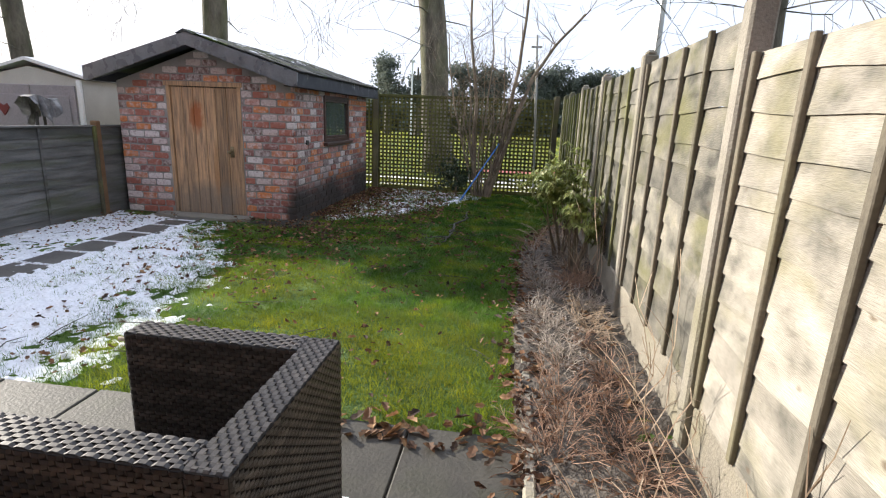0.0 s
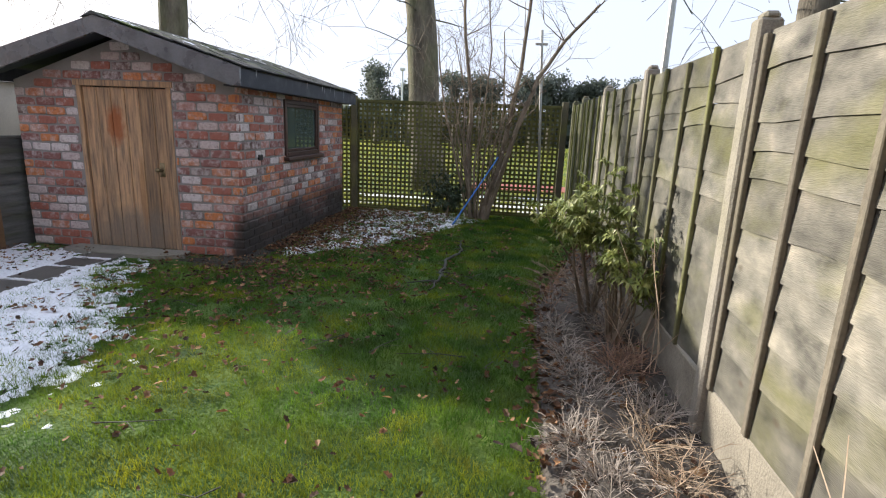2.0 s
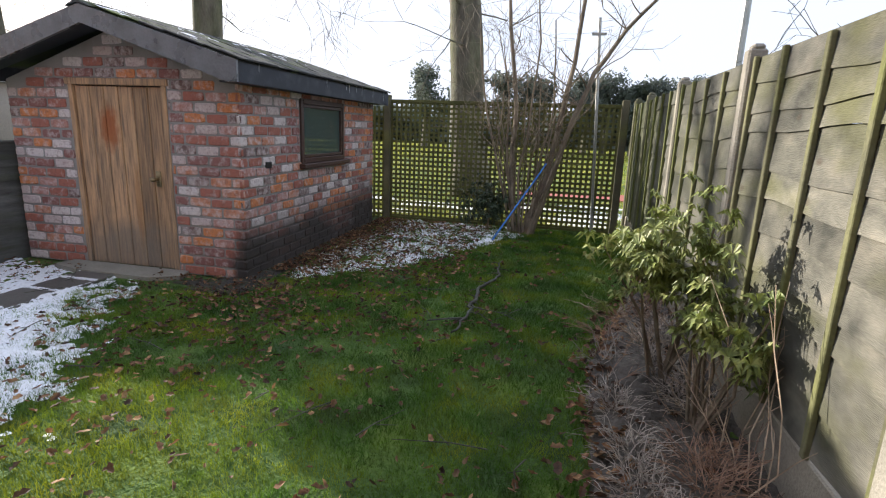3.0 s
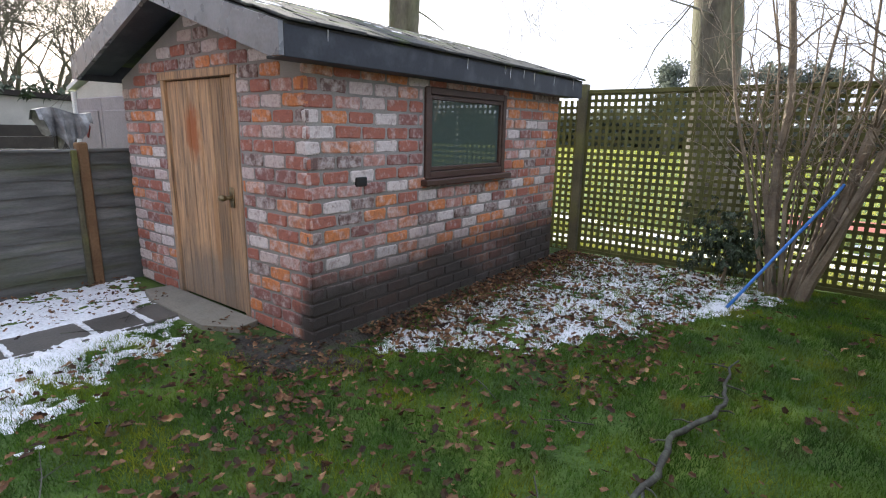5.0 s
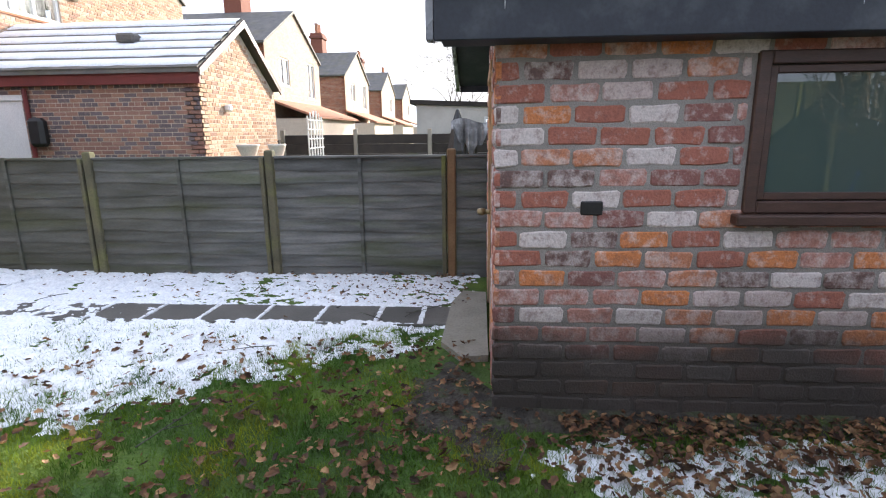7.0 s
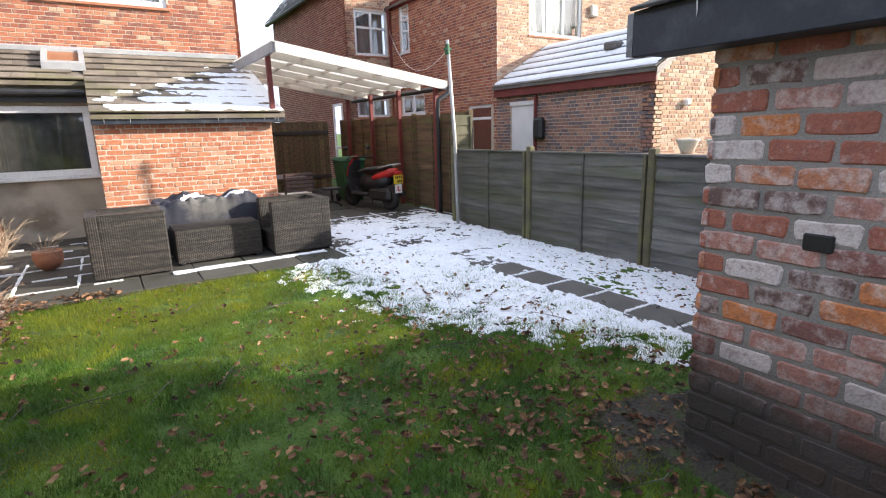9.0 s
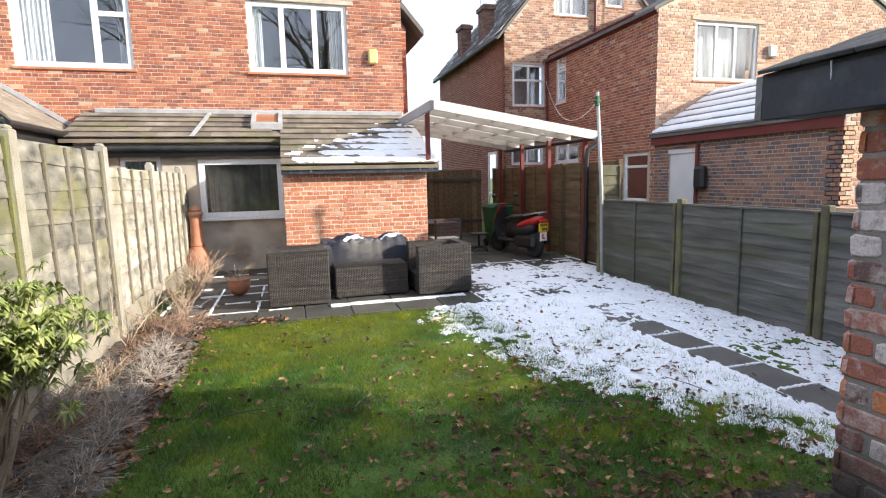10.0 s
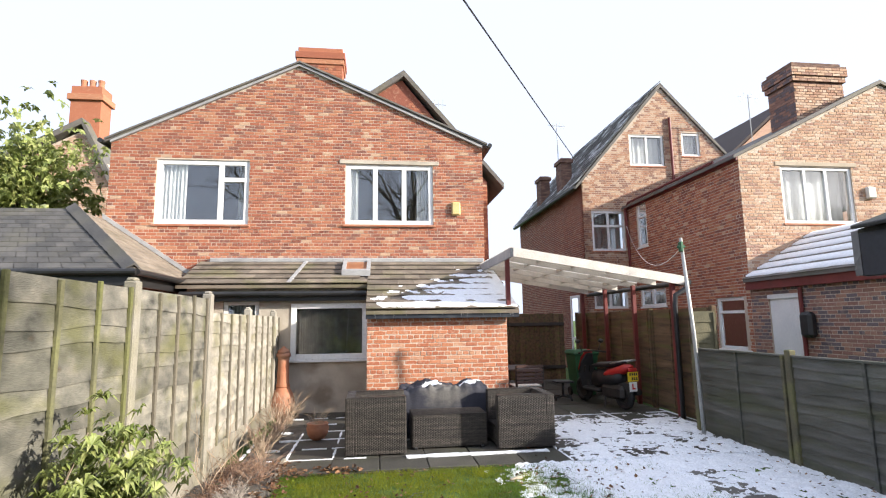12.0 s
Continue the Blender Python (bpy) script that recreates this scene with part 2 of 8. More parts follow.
    ln.new(gm.outputs["Result"], gr.inputs["B"])
    ln.new(gr.outputs["Result"], bsdf.inputs["Base Color"])
    rr = nd.new("ShaderNodeMapRange")
    rr.inputs["To Min"].default_value, rr.inputs["To Max"].default_value = rough, rough2 if rough2 is not None else min(1, rough + 0.12)
    ln.new(n1.outputs["Fac"], rr.inputs["Value"])
    ln.new(rr.outputs["Result"], bsdf.inputs["Roughness"])
    bp = nd.new("ShaderNodeBump")
    bp.inputs["Strength"].default_value, bp.inputs["Distance"].default_value = bump, dist
    ln.new(n2.outputs["Fac"], bp.inputs["Height"])
    ln.new(bp.outputs["Normal"], bsdf.inputs["Normal"])
    return mt


def brick_material(name, stops, by_object, wash=(0.6, 0.52, 0.5), wash_amount=0.6, lo=0.52, hi=0.6, patch=(0.20, 0.085, 0.06), patch_amount=0.35):
    """Bricks of many colours, one colour a brick, with worn paint or lime on the faces."""
    mt = material(name, [(1, 1, 1), (1, 1, 1)], rough=0.85, bump=0.5, fine=90)
    nd, ln = mt.node_tree.nodes, mt.node_tree.links
    ramp = nd.new("ShaderNodeValToRGB")
    ramp.color_ramp.interpolation = "CONSTANT"
    el = ramp.color_ramp.elements
    while len(el) < len(stops):
        el.new(0.5)
    for i, (p, c) in enumerate(stops):
        el[i].position = p
        el[i].color = (*c, 1)
    geo = nd.new("ShaderNodeNewGeometry")
    src = nd.new("ShaderNodeObjectInfo").outputs["Random"] if by_object else geo.outputs["Random Per Island"]
    ln.new(src, ramp.inputs["Fac"])
    nz = nd.new("ShaderNodeTexNoise")
    nz.inputs["Scale"].default_value, nz.inputs["Detail"].default_value, nz.inputs["Roughness"].default_value = 14.0, 8.0, 0.7
    ln.new(geo.outputs["Position"], nz.inputs["Vector"])
    add = nd.new("ShaderNodeMath")
    add.operation = "MULTIPLY_ADD"
    ln.new(src, add.inputs[0])
    add.inputs[1].default_value = 0.12
    ln.new(nz.outputs["Fac"], add.inputs[2])
    mr = nd.new("ShaderNodeMapRange")
    mr.inputs["From Min"].default_value, mr.inputs["From Max"].default_value = lo, hi
    mr.inputs["To Max"].default_value = wash_amount
    ln.new(add.outputs[0], mr.inputs["Value"])
    mx = nd.new("ShaderNodeMix")
    mx.data_type = "RGBA"
    ln.new(mr.outputs["Result"], mx.inputs["Factor"])
    ln.new(ramp.outputs["Color"], mx.inputs["A"])
    mx.inputs["B"].default_value = (*wash, 1)
    # worn patches inside each brick
    nw = nd.new("ShaderNodeTexNoise")
    nw.inputs["Scale"].default_value, nw.inputs["Detail"].default_value, nw.inputs["Roughness"].default_value = 27.0, 6.0, 0.65
    ln.new(geo.outputs["Position"], nw.inputs["Vector"])
    mw = nd.new("ShaderNodeMapRange")
    mw.inputs["From Min"].default_value, mw.inputs["From Max"].default_value = 0.5, 0.68
    mw.inputs["To Max"].default_value = patch_amount
    ln.new(nw.outputs["Fac"], mw.inputs["Value"])
    mp2 = nd.new("ShaderNodeMix")
    mp2.data_type = "RGBA"
    ln.new(mw.outputs["Result"], mp2.inputs["Factor"])
    ln.new(mx.outputs["Result"], mp2.inputs["A"])
    mp2.inputs["B"].default_value = (*patch, 1)
    mx = mp2
    mult = [n for n in nd if n.type == "MIX" and n.blend_type == "MULTIPLY"][0]
    ln.new(mx.outputs["Result"], mult.inputs["A"])
    return mt


def glass_material(name, tint=(0.9, 0.95, 0.95), rough=0.02, mixing=0.5):
    mt = bpy.data.materials.new(name)
    mt.use_nodes = True
    b = mt.node_tree.nodes["Principled BSDF"]
    b.inputs["Base Color"].default_value = (*tint, 1)
    b.inputs["Roughness"].default_value = rough
    b.inputs["Transmission Weight"].default_value = mixing
    b.inputs["IOR"].default_value = 2.0 if mixing else 1.85
    return mt


SHED_STOPS = [(0.0, (0.38, 0.14, 0.10)), (0.2, (0.56, 0.46, 0.44)), (0.31, (0.60, 0.22, 0.085)), (0.44, (0.26, 0.115, 0.10)), (0.6, (0.66, 0.59, 0.575)), (0.71, (0.45, 0.22, 0.18)), (0.85, (0.52, 0.215, 0.12)), (0.93, (0.16, 0.10, 0.09))]
HOUSE_STOPS = [(0.0, (0.32, 0.105, 0.058)), (0.2, (0.40, 0.145, 0.078)), (0.42, (0.25, 0.082, 0.052)), (0.6, (0.43, 0.185, 0.10)), (0.76, (0.20, 0.075, 0.055)), (0.86, (0.36, 0.11, 0.058)), (0.955, (0.50, 0.33, 0.22))]
EXT_STOPS = [(0.0, (0.46, 0.17, 0.085)), (0.3, (0.52, 0.21, 0.11)), (0.6, (0.42, 0.14, 0.07)), (0.85, (0.53, 0.27, 0.16))]
DARK_STOPS = [(0.0, (0.24, 0.085, 0.055)), (0.35, (0.30, 0.11, 0.07)), (0.65, (0.19, 0.07, 0.05)), (0.88, (0.34, 0.16, 0.10))]
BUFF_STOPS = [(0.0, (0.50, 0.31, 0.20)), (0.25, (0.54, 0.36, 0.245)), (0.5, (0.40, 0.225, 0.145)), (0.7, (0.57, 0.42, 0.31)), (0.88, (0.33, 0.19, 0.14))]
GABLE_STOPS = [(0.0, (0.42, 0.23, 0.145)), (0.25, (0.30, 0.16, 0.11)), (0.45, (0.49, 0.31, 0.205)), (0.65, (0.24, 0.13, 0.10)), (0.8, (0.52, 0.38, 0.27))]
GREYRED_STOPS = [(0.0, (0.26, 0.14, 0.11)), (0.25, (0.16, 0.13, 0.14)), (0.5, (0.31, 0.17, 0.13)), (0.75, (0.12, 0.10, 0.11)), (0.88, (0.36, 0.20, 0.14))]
M_SHED = brick_material("reclaimed_brick", SHED_STOPS, True, (0.68, 0.60, 0.58), 0.62, 0.54, 0.70, (0.19, 0.085, 0.07), 0.55)
M_HOUSE = brick_material("red_brick", HOUSE_STOPS, False, (0.55, 0.36, 0.25), 0.35, 0.6, 0.7)
M_EXT = brick_material("orange_brick", EXT_STOPS, True, (0.58, 0.42, 0.33), 0.4, 0.58, 0.68)
M_DARKBRICK = brick_material("dark_red_brick", DARK_STOPS, False, (0.4, 0.24, 0.17), 0.3, 0.62, 0.72)
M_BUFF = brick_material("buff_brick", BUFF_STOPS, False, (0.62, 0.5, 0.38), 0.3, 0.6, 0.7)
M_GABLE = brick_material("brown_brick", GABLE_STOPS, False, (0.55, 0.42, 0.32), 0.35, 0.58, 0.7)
# Darker mottled brick for faces turned from the sun, shade in its colour.
M_GREYRED = brick_material("shaded_mottled_brick", GREYRED_STOPS, False, (0.45, 0.33, 0.28), 0.3, 0.6, 0.7)
M_MORTAR = material("cement_mortar", [(0.23, 0.215, 0.20), (0.34, 0.32, 0.30)], 3, 0.9, 0.6, 140)
M_MORTAR_LOW = material("house_mortar", [(0.50, 0.41, 0.33), (0.62, 0.52, 0.43)], 3, 0.9, 0.6, 140)
M_FASCIA = material("black_fascia_paint", [(0.014, 0.018, 0.028), (0.024, 0.03, 0.042)], 5, 0.5, 0.12, 50, stain=(0.10, 0.11, 0.12), stain_scale=5, stain_amount=0.35)
M_STEP = material("worn_concrete", [(0.20, 0.185, 0.155), (0.32, 0.295, 0.25)], 3, 0.8, 0.5, 60, stain=(0.13, 0.12, 0.08), stain_scale=3, stain_amount=0.6)
# Base grey lifted above the fascia's to stand in for reflected sky.
M_BARGE = material("worn_sheen_barge_paint", [(0.10, 0.105, 0.115), (0.16, 0.165, 0.175)], 5, 0.22, 0.15, 50, stain=(0.03, 0.033, 0.04), stain_scale=4, stain_amount=0.6, spec=0.9)
M_FELT = material("roof_tile_dark", [(0.035, 0.036, 0.038), (0.075, 0.075, 0.07)], 6, 0.85, 0.6, 60, spread=0.25, stain=(0.07, 0.10, 0.02), stain_scale=3.0, stain_amount=0.9)
M_SNOW = material("snow", [(0.80, 0.83, 0.88), (0.88, 0.90, 0.93)], 9, 0.7, 0.5, 45, dist=0.02)
M_DOORWOOD = material("weathered_door_wood", [(0.19, 0.13, 0.09), (0.43, 0.265, 0.15), (0.58, 0.36, 0.195)], 4.5, 0.75, 0.4, 30, spread=0.25, stretch=(11, 11, 0.7), stain=(0.17, 0.125, 0.09), stain_scale=0.9, stain_amount=0.55)
M_BROWNWOOD = material("dark_brown_frame", [(0.055, 0.03, 0.024), (0.085, 0.045, 0.035)], 6, 0.4, 0.2, 40, stretch=(1, 1, 4))
M_FENCE = material("weathered_fence_board", [(0.055, 0.053, 0.045), (0.138, 0.13, 0.108), (0.197, 0.184, 0.152), (0.285, 0.258, 0.208)], 3.0, 0.85, 0.6, 22, spread=0.3, stretch=(2, 1.5, 2.6), stain=(0.135, 0.132, 0.045), stain_scale=1.1, stain_amount=0.75, grain=(3, 1.1, 14))
M_PALEFENCE = material("pale_fence_board", [(0.15, 0.142, 0.12), (0.28, 0.26, 0.22), (0.37, 0.34, 0.29), (0.44, 0.405, 0.345)], 3.0, 0.85, 0.5, 22, spread=0.18, stretch=(2, 1.5, 2.6), stain=(0.20, 0.185, 0.09), stain_scale=1.3, stain_amount=0.65, grain=(3, 1.1, 14))
M_BATTEN = material("fence_batten", [(0.098, 0.095, 0.052), (0.16, 0.152, 0.08)], 3, 0.85, 0.4, 50, spread=0.2, stain=(0.14, 0.15, 0.036), stain_scale=1.5, stain_amount=0.75)
M_BROWNBATTEN = material("brown_batten", [(0.115, 0.10, 0.075), (0.19, 0.165, 0.125)], 3, 0.85, 0.4, 50, spread=0.2, stain=(0.12, 0.115, 0.05), stain_scale=1.5, stain_amount=0.5)
M_GRAVELBOARD = material("stained_concrete_board", [(0.20, 0.18, 0.145), (0.31, 0.28, 0.225)], 4, 0.9, 0.6, 80, stain=(0.15, 0.135, 0.07), stain_scale=2.0, stain_amount=0.7)
M_LFENCE = material("grey_fence_board", [(0.074, 0.076, 0.07), (0.128, 0.13, 0.125), (0.195, 0.195, 0.185)], 2.2, 0.85, 0.45, 40, spread=0.2, stretch=(6, 0.7, 6), stain=(0.08, 0.10, 0.03), stain_scale=1.0, stain_amount=0.5)
M_LPOST = material("mossy_post", [(0.085, 0.08, 0.05), (0.15, 0.135, 0.085)], 4, 0.9, 0.4, 50, stain=(0.15, 0.165, 0.035), stain_scale=2.0, stain_amount=0.6)
M_CONCRETE = material("concrete_post", [(0.25, 0.23, 0.195), (0.355, 0.325, 0.275)], 4, 0.9, 0.5, 90, spread=0.08, stain=(0.20, 0.19, 0.085), stain_scale=1.5, stain_amount=0.5)
M_TRELLIS = material("mossy_trellis", [(0.085, 0.088, 0.028), (0.14, 0.138, 0.045)], 4, 0.9, 0.3, 60, spread=0.2)
M_GROUND = material("lawn_soil", [(0.03, 0.065, 0.013), (0.06, 0.115, 0.018), (0.12, 0.18, 0.025)], 1.6, 0.95, 0.8, 40, dist=0.03)
M_GRASS = material("grass", [(0.04, 0.105, 0.014), (0.074, 0.165, 0.016), (0.135, 0.225, 0.017), (0.29, 0.32, 0.02)], 2.4, 0.6, 0.1, 30, island=0.4, stain=(0.11, 0.10, 0.04), stain_scale=3.4, stain_amount=0.4, stops=(0.34, 0.46, 0.56, 0.68))
M_SOIL = material("bed_soil", [(0.05, 0.043, 0.037), (0.15, 0.13, 0.11)], 6, 0.95, 0.9, 40, dist=0.03)
M_MUD = material("mud", [(0.022, 0.019, 0.016), (0.055, 0.047, 0.038), (0.05, 0.07, 0.02)], 9, 0.9, 1.0, 40, dist=0.04)
M_SLAB = material("paving_slab", [(0.036, 0.033, 0.028), (0.066, 0.061, 0.05)], 3, 0.6, 0.4, 60, spread=0.2, stain=(0.045, 0.05, 0.025), stain_scale=2, stain_amount=0.6)
M_LEAF = material("dead_leaf", [(0.05, 0.024, 0.014), (0.14, 0.068, 0.034), (0.32, 0.20, 0.10)], 14, 0.7, 0.3, 60, island=0.8)
M_RATTAN = material("dark_rattan", [(0.018, 0.016, 0.015), (0.042, 0.036, 0.032), (0.085, 0.072, 0.062)], 5, 0.34, 0.2, 90, island=0.4, stretch=(0.25, 0.25, 6))
M_BARK = material("grey_bark", [(0.06, 0.052, 0.04), (0.12, 0.105, 0.08), (0.18, 0.16, 0.12)], 5, 0.9, 1.0, 30, stretch=(1, 1, 0.35), stain=(0.12, 0.14, 0.05), stain_scale=2, stain_amount=0.4, dist=0.02)
M_TWIG = material("shrub_bark", [(0.14, 0.11, 0.08), (0.28, 0.225, 0.16)], 6, 0.85, 0.5, 50)
# Distance haze is mixed into this pale grey-green.
M_PINE = material("hazy_pine_needles", [(0.12, 0.14, 0.12), (0.16, 0.18, 0.15)], 1.2, 0.8, 0.2, 20, island=0.22)
M_PVC = material("white_pvc", [(0.72, 0.73, 0.74), (0.80, 0.80, 0.80)], 3, 0.35, 0.05, 60)
M_RENDER = material("stained_stucco", [(0.36, 0.315, 0.255), (0.56, 0.50, 0.42)], 1.8, 0.9, 0.5, 70, stain=(0.20, 0.155, 0.115), stain_scale=1.6, stain_amount=0.8)
M_ROOFTILE = material("concrete_roof_tile", [(0.13, 0.105, 0.082), (0.23, 0.19, 0.15)], 2.5, 0.9, 0.5, 60, island=0.25, stain=(0.12, 0.12, 0.04), stain_scale=1.5, stain_amount=0.5)
M_SLATE = material("slate_roof", [(0.09, 0.086, 0.084), (0.165, 0.15, 0.135)], 3, 0.7, 0.4, 50, island=0.2, stain=(0.13, 0.12, 0.07), stain_scale=1.2, stain_amount=0.5)
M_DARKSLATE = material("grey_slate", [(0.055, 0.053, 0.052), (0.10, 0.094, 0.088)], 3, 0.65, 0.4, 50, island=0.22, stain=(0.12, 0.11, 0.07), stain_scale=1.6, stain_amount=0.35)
# Warm brown carries the sunlight on the side slope in its base colour.
M_BROWNSLATE = material("sunlit_brown_slate", [(0.17, 0.14, 0.11), (0.26, 0.215, 0.17)], 3, 0.85, 0.4, 50, island=0.12, stain=(0.13, 0.11, 0.07), stain_scale=1.2, stain_amount=0.4)
M_LEAD = material("lead_flashing", [(0.28, 0.28, 0.29), (0.38, 0.38, 0.38)], 4, 0.6, 0.2, 50)
M_BLACKPVC = material("black_gutter", [(0.012, 0.012, 0.013), (0.025, 0.025, 0.027)], 5, 0.35, 0.1, 50)
M_MAROON = material("maroon_paint", [(0.12, 0.02, 0.018), (0.18, 0.03, 0.027)], 4, 0.5, 0.2, 50)
M_GALV = material("galvanised_pole", [(0.36, 0.37, 0.36), (0.5, 0.5, 0.48)], 6, 0.45, 0.2, 50, metal=0.6)
M_TERRA = material("terracotta", [(0.34, 0.135, 0.075), (0.46, 0.20, 0.115)], 5, 0.85, 0.3, 60, stain=(0.45, 0.33, 0.25), stain_scale=3, stain_amount=0.4)
M_GLASS = glass_material("window_glass", (0.80, 0.86, 0.90), 0.0, 1.0)
M_FROST = glass_material("green_frosted_glass", (0.062, 0.092, 0.085), 0.015, 0.0)
M_GREYLIGHT = material("pale_render", [(0.42, 0.40, 0.37), (0.55, 0.53, 0.49)], 2, 0.9, 0.3, 60)
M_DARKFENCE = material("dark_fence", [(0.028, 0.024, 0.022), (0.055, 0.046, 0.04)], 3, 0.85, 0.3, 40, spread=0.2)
M_CEDAR = material("brown_fence_panel", [(0.06, 0.04, 0.024), (0.125, 0.078, 0.043), (0.17, 0.105, 0.06)], 2.5, 0.85, 0.4, 40, spread=0.25, stretch=(6, 0.7, 6), stain=(0.11, 0.12, 0.03), stain_scale=1.4, stain_amount=0.7)


def add_stain_or_light(mt, centre, size, colour, amount):
    """A stain, or a patch of painted light or shade, of its own place and shape, with a ragged edge."""
    nd, ln = mt.node_tree.nodes, mt.node_tree.links
    geo = nd.new("ShaderNodeNewGeometry")
    mp = nd.new("ShaderNodeMapping")
    mp.vector_type = "TEXTURE"
    mp.inputs["Location"].default_value = centre
    mp.inputs["Scale"].default_value = size
    ln.new(geo.outputs["Position"], mp.inputs["Vector"])
    ng = nd.new("ShaderNodeTexNoise")
    ng.inputs["Scale"].default_value, ng.inputs["Detail"].default_value = 2.5, 5.0
    ln.new(mp.outputs["Vector"], ng.inputs["Vector"])
    le = nd.new("ShaderNodeVectorMath")
    le.operation = "LENGTH"
    ln.new(mp.outputs["Vector"], le.inputs[0])
    ad = nd.new("ShaderNodeMath")
    ad.operation = "ADD"
    ln.new(le.outputs["Value"], ad.inputs[0])
    ln.new(ng.outputs["Fac"], ad.inputs[1])
    mr = nd.new("ShaderNodeMapRange")
    mr.inputs["From Min"].default_value, mr.inputs["From Max"].default_value = 1.0, 1.55
    mr.inputs["To Min"].default_value, mr.inputs["To Max"].default_value = amount, 0.0
    ln.new(ad.outputs[0], mr.inputs["Value"])
    mult = [n for n in nd if n.type == "MIX" and n.blend_type == "MULTIPLY"][0]
    old = mult.inputs["A"].links[0].from_socket
    mx = nd.new("ShaderNodeMix")
    mx.data_type = "RGBA"
    ln.new(mr.outputs["Result"], mx.inputs["Factor"])
    ln.new(old, mx.inputs["A"])
    mx.inputs["B"].default_value = (*colour, 1)
    ln.new(mx.outputs["Result"], mult.inputs["A"])


add_stain_or_light(M_SHED, (-3.15, 11.1, -0.1), (0.22, 2.9, 1.05), (0.045, 0.038, 0.034), 0.96)
add_stain_or_light(M_SHED, (-3.15, 8.2, -0.1), (0.22, 2.6, 0.92), (0.045, 0.038, 0.034), 0.96)
add_stain_or_light(M_SHED, (-3.15, 7.3, -0.1), (0.3, 1.0, 0.72), (0.045, 0.038, 0.034), 0.96)
add_stain_or_light(M_MORTAR, (-3.15, 7.3, -0.1), (0.3, 1.0, 0.72), (0.045, 0.04, 0.035), 0.93)
add_stain_or_light(M_MORTAR, (-3.15, 11.1, -0.1), (0.22, 2.9, 1.05), (0.045, 0.038, 0.034), 0.96)
add_stain_or_light(M_MORTAR, (-3.15, 8.2, -0.1), (0.22, 2.6, 0.92), (0.045, 0.038, 0.034), 0.96)
add_stain_or_light(M_DOORWOOD, (-4.72, 7.36, 1.48), (0.13, 0.5, 0.26), (0.36, 0.10, 0.025), 0.85)
add_stain_or_light(M_DOORWOOD, (-4.6, 7.36, 0.1), (0.75, 0.5, 0.5), (0.22, 0.185, 0.15), 0.7)
add_stain_or_light(M_DOORWOOD, (-4.45, 7.36, 0.7), (0.05, 0.5, 0.5), (0.40, 0.20, 0.08), 0.6)
# Farther panels darkened: moss, with shade mixed into the board colour.
add_stain_or_light(M_FENCE, (0.95, 9.2, 0.9), (1.0, 5.0, 2.8), (0.04, 0.045, 0.028), 0.55)
add_stain_or_light(M_LFENCE, (-6.5, 1.2, 0.8), (1.0, 4.5, 2.2), (0.055, 0.053, 0.03), 0.6)
# Far end: moss green plus painted shade on boards and posts.
add_stain_or_light(M_FENCE, (0.95, 11.2, 1.0), (1.0, 2.0, 3.0), (0.055, 0.062, 0.02), 0.8)
add_stain_or_light(M_CONCRETE, (0.95, 11.2, 1.0), (1.0, 2.0, 3.0), (0.07, 0.075, 0.03), 0.8)
add_stain_or_light(M_BATTEN, (0.95, 10.5, 1.0), (1.0, 3.5, 3.0), (0.13, 0.145, 0.035), 0.8)


def add_knots(mt, scale, colour):
    """Knots in the boards: small dark ovals with a paler ring."""
    nd, ln = mt.node_tree.nodes, mt.node_tree.links
    geo = nd.new("ShaderNodeNewGeometry")
    mp = nd.new("ShaderNodeMapping")
    mp.inputs["Scale"].default_value = scale
    ln.new(geo.outputs["Position"], mp.inputs["Vector"])
    vo = nd.new("ShaderNodeTexVoronoi")
    vo.inputs["Scale"].default_value = 1.0
    ln.new(mp.outputs["Vector"], vo.inputs["Vector"])
    mr = nd.new("ShaderNodeMapRange")
    mr.inputs["From Min"].default_value, mr.inputs["From Max"].default_value = 0.04, 0.11
    mr.inputs["To Min"].default_value, mr.inputs["To Max"].default_value = 0.8, 0.0
    ln.new(vo.outputs["Distance"], mr.inputs["Value"])
    mult = [n for n in nd if n.type == "MIX" and n.blend_type == "MULTIPLY"][0]
    old = mult.inputs["A"].links[0].from_socket
    mx = nd.new("ShaderNodeMix")
    mx.data_type = "RGBA"
    ln.new(mr.outputs["Result"], mx.inputs["Factor"])
    ln.new(old, mx.inputs["A"])
    mx.inputs["B"].default_value = (*colour, 1)
    ln.new(mx.outputs["Result"], mult.inputs["A"])


add_knots(M_FENCE, (0.5, 2.6, 4.5), (0.08, 0.06, 0.04))
add_knots(M_PALEFENCE, (0.5, 4.2, 7.0), (0.12, 0.085, 0.055))


def let_light_through(mt, share):
    """Thin leaves let part of the light through."""
    nd, ln = mt.node_tree.nodes, mt.node_tree.links
    bsdf = nd["Principled BSDF"]
    tr = nd.new("ShaderNodeBsdfTranslucent")
    ln.new(bsdf.inputs["Base Color"].links[0].from_socket, tr.inputs["Color"])
    mx = nd.new("ShaderNodeMixShader")
    mx.inputs["Fac"].default_value = share
    ln.new(bsdf.outputs["BSDF"], mx.inputs[1])
    ln.new(tr.outputs["BSDF"], mx.inputs[2])
    ln.new(mx.outputs["Shader"], nd["Material Output"].inputs["Surface"])


# Yellow moss patches, with the low sun's glow tinted into the grass colour.
add_stain_or_light(M_GRASS, (-1.1, 3.0, 0.0), (1.7, 1.15, 0.6), (0.24, 0.25, 0.016), 0.7)
add_stain_or_light(M_GRASS, (-2.2, 4.6, 0.0), (0.9, 0.8, 0.6), (0.20, 0.22, 0.016), 0.6)
